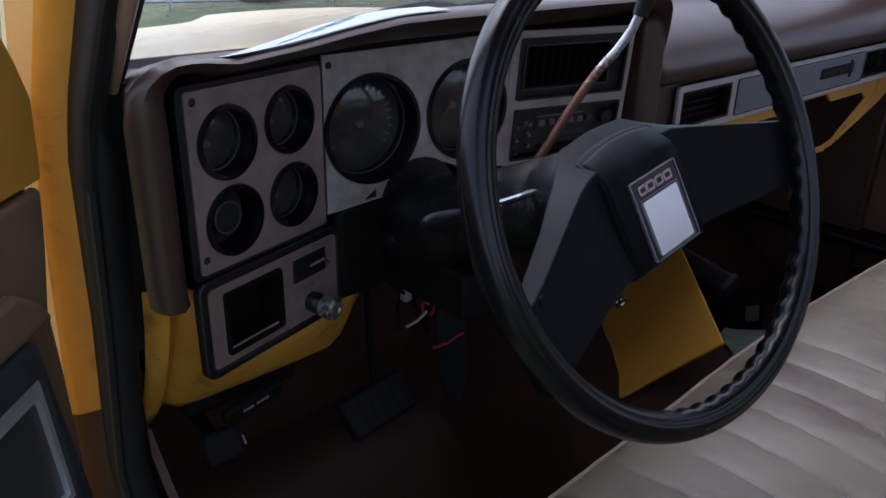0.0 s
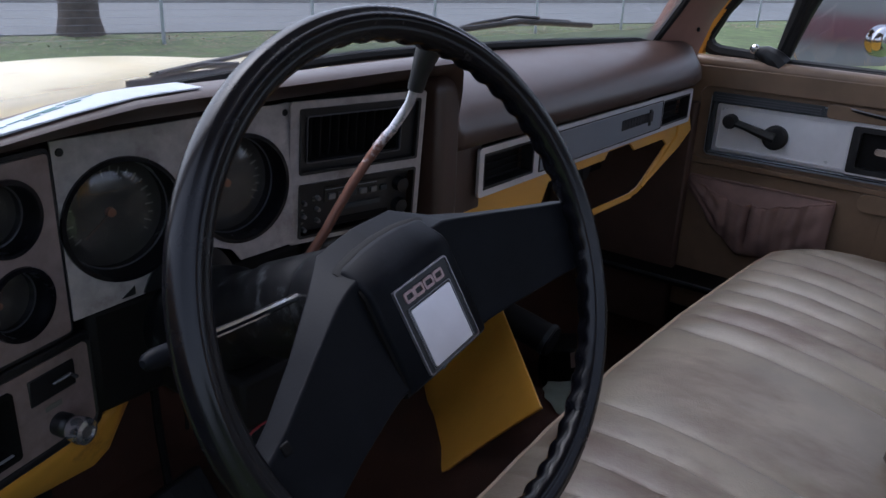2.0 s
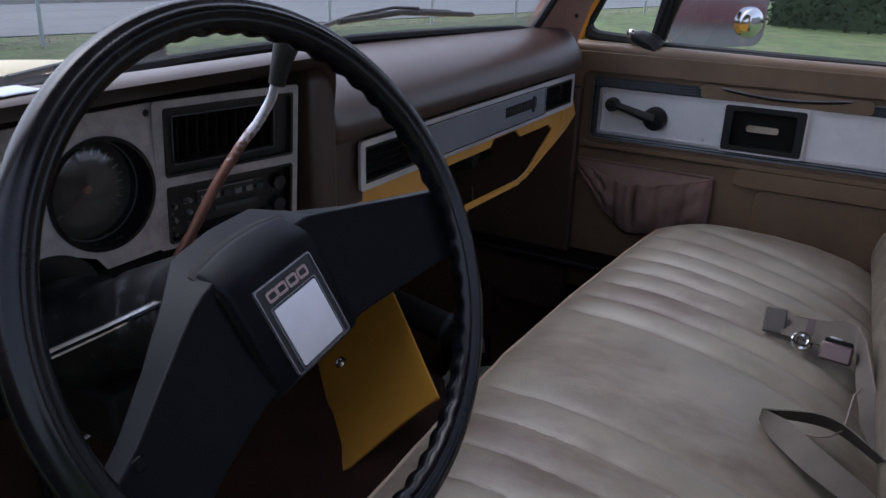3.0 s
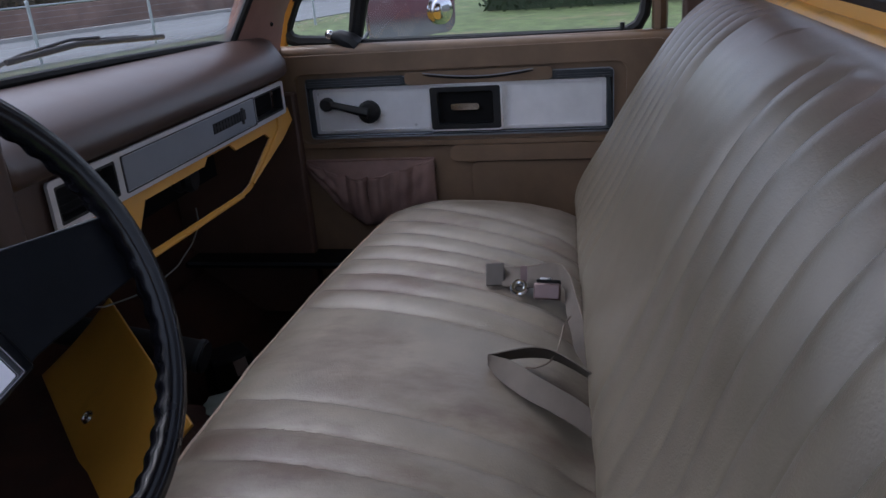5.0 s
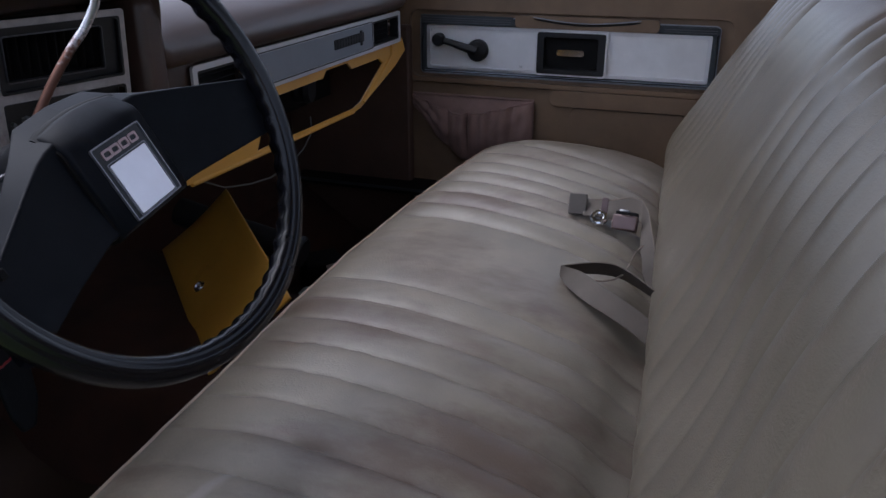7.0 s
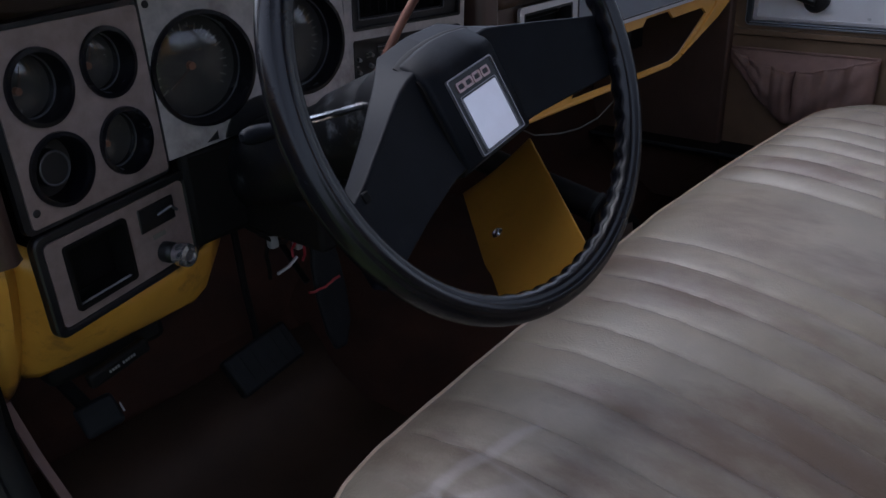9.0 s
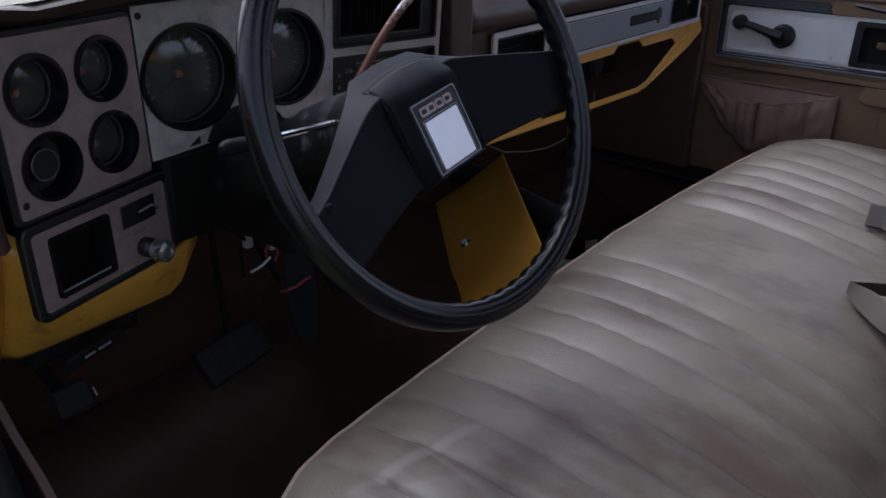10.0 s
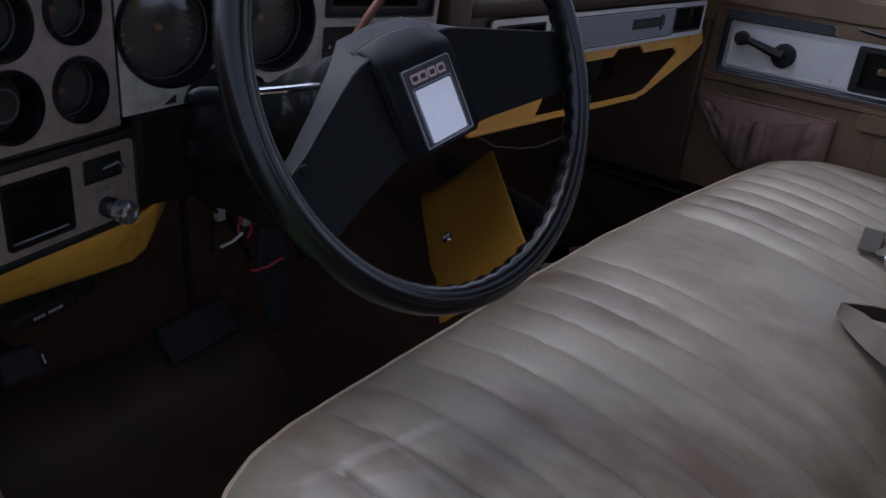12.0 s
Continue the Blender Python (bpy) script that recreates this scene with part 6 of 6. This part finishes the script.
part("door_frame", tubed([(1.895, 0.745, 0.80), (1.893, 0.722, 0.88), (1.885, 0.66, 0.99), (1.86, 0.44, 1.31)], 0.017, 8), YELLOW, win, "yellow painted window frame")
part("rear_frame", tubed([(1.86, 0.42, 1.315), (1.855, -0.12, 1.32), (1.89, -0.145, 0.86), (1.895, -0.145, 0.80)], 0.017, 8), DOOR_BROWN, win, "brown rear window frame")

# ---- driver's door, standing ajar ----
ddoor = thing("door_driver", "driver's door ajar, brown card below yellow painted metal", "door", (0.09, 0.70, 0.2))
open_by = radians(45)
MDD = Matrix(((-math.sin(open_by), 0, math.cos(open_by), 0.070), (-math.cos(open_by), 0, -math.sin(open_by), 0.68), (0, 1, 0, 0), (0, 0, 0, 1)))  # x from hinge to latch, y up, z into the cab
HINGE_EDGE = [(-0.020, 0.835), (-0.022, 0.858), (-0.011, 0.886), (0.001, 0.909), (0.03, 0.93), (0.10, 0.945)]
part("shell", plate(MDD, [(0.012, 0.20), (0.98, 0.20), (0.98, 0.94)] + [(x + 0.002, y - 0.004) for x, y in HINGE_EDGE[::-1]] + [(-0.010, 0.78), (0.008, 0.70), (0.006, 0.60)], (), 0.088, -0.10), YELLOW, ddoor, bevel=0.006, segs=3)
part("upper_metal", plate(MDD, [(-0.014, 0.798), (0.97, 0.798), (0.97, 0.945)] + HINGE_EDGE[::-1], (), 0.012, -0.013), YELLOW, ddoor, "yellow painted upper door metal", bevel=0.003, segs=3)
part("card", plate(MDD, [(0.008, 0.24), (0.97, 0.24), (0.97, 0.794), (-0.012, 0.794), (-0.004, 0.75), (0.009, 0.70), (0.005, 0.64), (0.003, 0.565)], (), 0.014, -0.013), DOOR_BROWN, ddoor, "brown vinyl door card", bevel=0.006, segs=3)
part("armrest", plate(MDD, [(0.024, 0.700), (0.9, 0.705), (0.9, 0.735), (0.060, 0.738), (0.038, 0.722)], (), 0.014, -0.001), DOOR_BROWN, ddoor, bevel=0.010, segs=4)
surround = [(0.012, 0.520), (0.90, 0.520), (0.90, 0.697), (0.055, 0.697), (0.046, 0.692)]
field = [(0.036, 0.542), (0.88, 0.542), (0.88, 0.664), (0.053, 0.664), (0.051, 0.660)]
part("trim_surround", ring_plate(MDD, surround, field, 0.012, -0.002), GREY_PLASTIC, ddoor, "blue-grey plastic trim surround", bevel=0.004)
part("trim_border", ring_plate(MDD, field, [(0.042, 0.549), (0.87, 0.549), (0.87, 0.650), (0.057, 0.650), (0.055, 0.648)], 0.009, -0.001), SILVER, ddoor, "bright metal border")
part("trim_plate", plate(MDD, [(0.042, 0.549), (0.87, 0.549), (0.87, 0.650), (0.057, 0.650), (0.055, 0.648)], (), 0.003, 0.0), DULL_PLATE, ddoor, "dull dark grey plate")

# ---- papers on the dash ----
pap = thing("paper_sheets", "loose glossy paper sheets lying on the dash top", "papers", (0.33, 0.72, 0.90))


def pad_top(x, y):
    """Height of the crash pad's top in front of the driver."""
    low = 0.021 * smoothstep(0.42, 0.20, x)
    return interp([(0.638, 0.8965 - low), (0.646, 0.9012 - low), (0.69, 0.9004 - 1.6 * low), (0.78, 0.8804 - 1.25 * low)], y)


for k, (dx, dyy) in enumerate(((0, 0), (0.004, 0.0015))):
    rows = []
    for i in range(21):
        u = i / 20
        row = []
        for j in range(9):
            v = j / 8
            x = 0.200 + 0.254 * u + dx
            y = 0.645 + 0.006 * u ** 3 + (0.078 - 0.040 * u ** 3) * v + dyy
            row.append((x, y, pad_top(x, y) + 0.0012 + 0.0008 * k))
        rows.append(row)
    bm = bmesh.new()
    loft(bm, rows, False, False)
    part("sheet", bm, PAPER, pap, smooth=80)
for y0, lift, marks in ((0.680, 0.0, ((0.285, 0.020), (0.308, 0.012), (0.323, 0.024), (0.350, 0.010), (0.363, 0.018))), (0.672, 0.0, ((0.318, 0.012), (0.334, 0.016), (0.354, 0.012)))):
    bm = bmesh.new()
    for x, long in marks:
        y = y0 + 0.16 * (x - 0.285)
        loft(bm, [[(q, y, pad_top(q, y) + 0.0026), (q, y + 0.0035, pad_top(q, y + 0.0035) + 0.0026), (q, y + 0.0035, pad_top(q, y + 0.0035) + 0.0022), (q, y, pad_top(q, y) + 0.0022)] for q in (x, x + long / 2, x + long)])
    part("print_bars", bm, INK, pap, "row of teal printed bars")

# ---- bonnet, cowl, wipers, door mirror ----
hood = thing("truck_hood", "faded cream-yellow truck bonnet with rust spots", "hood", (1.0, 1.7, 0.6))
rows = []
for i in range(41):
    x = 0.10 + 1.80 * i / 40
    c = abs(x - XC) / 0.9
    row = []
    for j in range(25):
        y = 1.13 + 1.10 * j / 24
        t = (y - 1.13) / 1.1
        z = 0.800 - 0.075 * t - 0.035 * t ** 3 - 0.050 * c ** 1.7 + 0.016 * smoothstep(0.17, 0.09, c) - 0.08 * smoothstep(0.94, 1.0, t)
        row.append((x, y, z))
    rows.append(row)
bm = bmesh.new()
loft(bm, rows, False, False)
ob = part("panel", bm, HOODPAINT, hood, smooth=60)
mod = ob.modifiers.new("thick", "SOLIDIFY")
mod.thickness, mod.offset = 0.02, -1
part("nose", boxed(0.12, 1.88, 2.15, 2.22, 0.2, 0.57), CREAM, hood, bevel=0.02)
for x0, x1 in ((0.088, 0.112), (1.888, 1.912)):
    rings = []
    for i in range(14):
        y = 0.95 + 1.26 * i / 13
        t = max(0.0, (y - 1.13) / 1.1)
        top = 0.742 - 0.075 * t - 0.035 * t ** 3 - 0.08 * smoothstep(0.94, 1.0, t)
        foot = max(0.10, -0.18 + math.sqrt(max(0.0, 0.47 ** 2 - (y - 1.55) ** 2)))
        rings.append([(x0, y, foot), (x1, y, foot), (x1, y, top), (x0, y, top)])
    bm = bmesh.new()
    loft(bm, rings)
    part("fender", bm, CREAM, hood, bevel=0.004)
cowl = thing("cowl", "faded cream cowl panel below the windscreen", "cowl", (1.0, 1.05, 0.8))
rows = []
for i in range(31):
    x = 0.12 + 1.76 * i / 30
    rows.append([(x, base_y(x) + 0.015 + (1.15 - base_y(x)) * v, 0.850 - 0.045 * v - 0.03 * (abs(x - XC) / 0.9) ** 3) for v in (0, 0.3, 0.6, 1.0)])
bm = bmesh.new()
loft(bm, rows, False, False)
part("panel", bm, CREAM, cowl)


def wiper(at, pts, blade, label):
    w = thing("wiper", label, "wiper", at, group="windscreen wipers")
    part("arm", tubed(pts, [0.012] + [0.0055] * (len(pts) - 1), 8, flat=0.6), BLACK, w)
    part("blade", tubed(blade, 0.0045, 8, flat=1.2), RUBBER, w)
    a, b = Vector(blade[0]), Vector(blade[-1])
    part("bridge", tubed([a.lerp(b, 0.2) + Vector((0, 0, 0.008)), a.lerp(b, 0.5) + Vector((0, -0.002, 0.014)), a.lerp(b, 0.8) + Vector((0, 0, 0.008))], 0.0045, 8), BLACK, w)
    part("pivot", spun([(0.018, -0.03), (0.018, 0.012), (0.012, 0.02), (0, 0.021)], Matrix.Translation(pts[0]), 16), BLACK, w)


wiper((0.87, 1.0, 0.85), [(0.855, 0.99, 0.868), (0.785, 0.98, 0.876), (0.745, 0.975, 0.872), (0.66, 0.96, 0.868), (0.605, 0.955, 0.863)], [(0.565, 0.945, 0.856), (0.66, 0.955, 0.857), (0.785, 0.965, 0.855)], "black wiper parked across the driver's side of the windscreen")
wiper((1.15, 0.985, 0.85), [(1.15, 0.985, 0.865), (1.24, 0.925, 0.900), (1.33, 0.895, 0.912), (1.40, 0.885, 0.908)], [(1.19, 0.915, 0.893), (1.34, 0.885, 0.903), (1.60, 0.872, 0.886)], "black wiper parked across the passenger side of the windscreen")

mirror = thing("door_mirror", "chrome-backed door mirror with a small round blind-spot mirror", "mirror", (2.28, 0.5, 0.7))
MMir = Matrix.Translation((2.28, 0.50, 0.93)) @ Matrix.Rotation(radians(-38), 4, "Z") @ Matrix.Rotation(radians(90), 4, "X")
bm = bmesh.new()
loft(bm, [[MMir @ Vector((x, y, h)) for x, y in ring] for h, ring in ((-0.06, rrect(-0.10, 0.10, -0.09, 0.09, 0.04)), (-0.04, rrect(-0.145, 0.145, -0.125, 0.125, 0.04)), (0.0, rrect(-0.16, 0.16, -0.142, 0.142, 0.04)))])
part("housing", bm, CHROME, mirror, smooth=50)
part("glass", plate(MMir, rrect(-0.152, 0.152, -0.134, 0.134, 0.036), (), 0.002, 0.0), MIRROR, mirror)
part("spot_mirror", spun([(0.040, 0.0), (0.040, 0.010), (0.033, 0.020), (0.018, 0.026), (0, 0.028)], MMir @ Matrix.Translation((0.100, -0.078, 0.002)), 28), CHROME, mirror, "round convex blind-spot mirror")
part("mount", boxed(1.935, 1.965, 0.54, 0.62, 0.77, 0.795), BLACK, mirror, bevel=0.006)
part("arm", tubed([(1.95, 0.60, 0.785), (2.08, 0.60, 0.79), (2.20, 0.60, 0.83), (2.245, 0.60, 0.865)], 0.0055, 8), GREY_PLASTIC, mirror, "thin dark mirror stay")
part("arm", tubed([(1.95, 0.56, 0.785), (2.10, 0.56, 0.785), (2.24, 0.56, 0.80)], 0.0055, 8), GREY_PLASTIC, mirror, "thin dark mirror stay")
part("ball_joint", spun([(0, 0.016), (0.008, 0.0138), (0.0138, 0.008), (0.016, 0), (0.0138, -0.008), (0.008, -0.0138), (0, -0.016)], Matrix.Translation((2.245, 0.603, 0.868)), 16), CHROME, mirror, "small chrome ball joint")

# ---- outside: street, verge, fence, trees ----
GZ = -0.55
bm = boxed(-600, 600, -600, 600, GZ - 0.2, GZ)
part("ground", bm, GRASS, label="short green lawn and verge", kind="structure", category="ground")
FD = Vector((0.95, -0.313, 0)).normalized()
FN = Vector((FD.y * -1, FD.x, 0))
MF = Matrix(((FD.x, FN.x, 0, 7.674), (FD.y, FN.y, 0, 11.419), (0, 0, 1, GZ), (0, 0, 0, 1)))
bm = box(bmesh.new(), -60, 60, 1.5, 8.6, 0.002, 0.02, MF)
part("road", bm, ASPHALT, label="grey asphalt road beyond the fence", kind="structure", category="road")
bm = box(bmesh.new(), -60, 60, 8.6, 8.8, 0.0, 0.14, MF)
part("kerb", bm, CONCRETE, label="pale concrete kerb along the road", kind="structure", category="kerb")
post = thing("fence_post", "galvanised steel fence post", "fence post", (0, 0, 0), group="posts of the wire fence")
part("pole", tubed([(0, 0, 0), (0, 0, 1.25)], 0.03, 10), GALV, post)
part("cap", spun([(0.034, 1.24), (0.034, 1.26), (0.02, 1.285), (0, 1.29)], Matrix(), 12), GALV, post)
post.matrix_basis = MF @ Matrix.Translation((-7.9, 0, 0))
for i in range(10):
    copy_thing(post, MF @ Matrix.Translation((-5.29 + 2.61 * i, 0, 0)))
fence = thing("wire_fence", "thin chain-link fence along the verge", "fence", MF.translation)
bm = bmesh.new()
for k in range(11):
    tube(bm, [MF @ Vector((-30, 0.02, 0.08 + 0.11 * k)), MF @ Vector((36, 0.02, 0.08 + 0.11 * k))], 0.0014 if k < 10 else 0.016, 5)
part("wires", bm, GALV, fence)


def tree(at, h, r, seed, label):
    rnd = random.Random(seed)
    t = thing("tree", label, "tree", at, group="trees beyond the fence")
    p = Vector(at)
    bm = bmesh.new()
    tube(bm, [p + Vector((0, 0, -0.1)), p + Vector((0, 0, 0.3)), p + Vector((0.05, 0, 1.4)), p + Vector((0.1, 0.1, h * 0.5)), p + Vector((0.2, 0, h))], [r * 1.35, r * 1.05, r * 0.9, r * 0.6, r * 0.15], 14)
    for k in range(9):
        z = h * rnd.uniform(0.35, 0.8)
        a = rnd.uniform(0, 6.28)
        d = Vector((math.cos(a), math.sin(a), 0.5))
        q = p + Vector((0.1, 0.05, z))
        tube(bm, [q, q + d * h * 0.15, q + d * h * 0.3 + Vector((0, 0, 0.3))], [r * 0.35, r * 0.2, r * 0.06], 7)
    part("trunk", bm, BARK, t)
    verts, faces = [], []
    for k in range(2200):
        a, b = rnd.uniform(0, 6.28), rnd.uniform(-1, 1)
        rad = h * 0.36 * rnd.uniform(0.45, 1.0)
        c = p + Vector((rad * math.cos(a) * math.sqrt(1 - b * b), rad * math.sin(a) * math.sqrt(1 - b * b), h * 0.72 + rad * 0.75 * b))
        u = Vector((rnd.uniform(-1, 1), rnd.uniform(-1, 1), rnd.uniform(-1, 1))).normalized() * 0.12
        v = u.orthogonal().normalized() * 0.08
        n = len(verts)
        verts += [c - u, c + v, c + u, c - v]
        faces.append((n, n + 1, n + 2, n + 3))
    me = bpy.data.meshes.new("crown")
    me.from_pydata(verts, [], faces)
    me.materials.append(LEAF)
    ob = new("crown", me)
    ob.parent, ob.matrix_parent_inverse = t, WORLD_OF[t].inverted()


tree(MF @ Vector((-1.0, 1.6, 0)), 7.5, 0.31, 3, "broad tree with a thick dark trunk by the road")
tree(MF @ Vector((24, 12, 0)), 8, 0.25, 5, "leafy tree far beyond the road")


def hedge(name, m, length, depth, height, seed, material, label):
    rnd = random.Random(seed)
    verts, faces = [], []
    for k in range(int(length * 1100)):
        x, z = rnd.uniform(0, length), height * rnd.random() ** 0.8
        top = height * (0.82 + 0.18 * math.sin(x * 1.3 + seed) * math.sin(x * 0.47))
        lump = 0.16 * math.sin(x * 2.3 + 1.7 * z) * math.sin(z * 3.1 + x)
        inset = abs(rnd.gauss(0, 0.16)) + 0.25 * smoothstep(0.8, 1.0, z / height) + 0.18 + lump
        y = inset if rnd.random() < 0.62 else (depth - inset if rnd.random() < 0.6 else rnd.uniform(0.3, depth - 0.3))
        c = Vector((x, y, min(z, top) * rnd.uniform(0.93, 1.05)))
        u = Vector((rnd.uniform(-1, 1), rnd.uniform(-1, 1), rnd.uniform(-1, 1))).normalized() * rnd.uniform(0.05, 0.10)
        v = u.orthogonal().normalized() * rnd.uniform(0.03, 0.06)
        n = len(verts)
        verts += [m @ q for q in (c - u, c + v, c + u, c - v)]
        faces.append((n, n + 1, n + 2, n + 3))
    me = bpy.data.meshes.new(name)
    me.from_pydata(verts, [], faces)
    me.materials.append(material)
    tagged(new(name, me), label, "hedge", kind="stuff")
    core = box(bmesh.new(), 0.2, length - 0.2, depth * 0.35, depth * 0.65, 0, height * 0.7, m)
    part(name + "_core", core, material, label="dark inner growth of the hedge", category="hedge", kind="stuff")


hedge("hedge", Matrix.Translation((22.3, -12, GZ)) @ Matrix.Rotation(radians(90), 4, "Z"), 15.2, 2.0, 2.9, 1, LEAF, "dark green clipped hedge beyond the lawn")
hedge("hedge", MF @ Matrix.Translation((-22, 11.5, 0)), 40, 2.0, 2.2, 2, LEAF_BROWN, "brown and green shrubs beyond the road")
# two hedges out of view, added to hold back sky light beside and behind
hedge("hedge", Matrix.Translation((-9, -17, GZ)) @ Matrix.Rotation(radians(90), 4, "Z"), 24, 2.0, 2.4, 6, LEAF, "unseen dark hedge added on the driver's side")
hedge("hedge", Matrix.Translation((-2, -17, GZ)), 26, 2.5, 4.0, 4, LEAF, "unseen tall dark hedge added behind the truck")
bank = MF @ Matrix.Translation((4.5, 9.4, 0))
part("garden_wall", box(bmesh.new(), 0, 24, 0, 0.25, 0, 0.85, bank), BRICKISH, label="low reddish brick garden wall across the road", kind="structure", category="wall")

# added wall and band out of view, there for the mirror's dark and maroon reflection
part("wall_behind", boxed(-1.5, 7.5, -9.3, -9.1, GZ, 3.2), ASPHALT, label="plain grey wall added out of view behind the truck", kind="structure", category="wall")
part("trim_behind", boxed(-1.5, 7.5, -9.09, -9.05, 0.12, 0.45), MAROON, label="dark maroon band added for the door mirror to reflect", kind="structure", category="trim")

# running gear under the cab
frame_rails = thing("truck_chassis", "dark steel truck chassis under the cab", "chassis", (1.0, 0.6, -0.1))
for x in (0.55, 1.40):
    part("rail", boxed(x, x + 0.07, -1.6, 2.1, -0.12, 0.04), DARK, frame_rails, bevel=0.006)
for y in (-1.2, 1.55):
    part("axle", tubed([(0.25, y, -0.18), (1.75, y, -0.18)], 0.05, 12), DARK, frame_rails)
    part("axle_mount", boxed(0.56, 1.46, y - 0.06, y + 0.06, -0.15, -0.08), DARK, frame_rails)
tyre_profile = [(0.20, -0.09), (0.30, -0.10), (0.355, -0.085), (0.37, -0.06), (0.37, 0.06), (0.355, 0.085), (0.30, 0.10), (0.20, 0.09), (0.20, -0.09)]
for x, s in ((0.22, -1), (1.78, 1)):
    for y in (-1.2, 1.55):
        w = thing("road_wheel", "black tyre on a plain steel rim", "wheel", (x, y, GZ), group="wheels of the truck")
        mw = Matrix.Translation((x, y, GZ + 0.37)) @ Matrix.Rotation(radians(90 * s), 4, "Y")
        part("tyre", spun(tyre_profile, mw, 36), RUBBER, w)
        part("rim", spun([(0.205, -0.05), (0.205, 0.06), (0.17, 0.03), (0.09, 0.045), (0.06, 0.03), (0, 0.03)], mw, 28), CREAM, w)

# fallen leaves along the fence
rnd = random.Random(12)
verts, faces = [], []
for k in range(6500):
    c = MF @ Vector((rnd.uniform(-12, 16), rnd.gauss(0.6, 0.55), 0.006 + 0.02 * rnd.random() ** 2))
    u = Vector((rnd.uniform(-1, 1), rnd.uniform(-1, 1), rnd.uniform(-0.15, 0.15))).normalized() * rnd.uniform(0.014, 0.030)
    v = u.cross(Vector((rnd.uniform(-0.25, 0.25), rnd.uniform(-0.25, 0.25), 1))).normalized() * rnd.uniform(0.012, 0.026)
    n = len(verts)
    verts += [c - u, c + v, c + u, c - v]
    faces.append((n, n + 1, n + 2, n + 3))
me = bpy.data.meshes.new("fallen_leaves")
me.from_pydata(verts, [], faces)
me.materials.append(LITTER)
tagged(new("fallen_leaves", me), "brown fallen leaves lying along the wire fence", "leaves", kind="stuff")
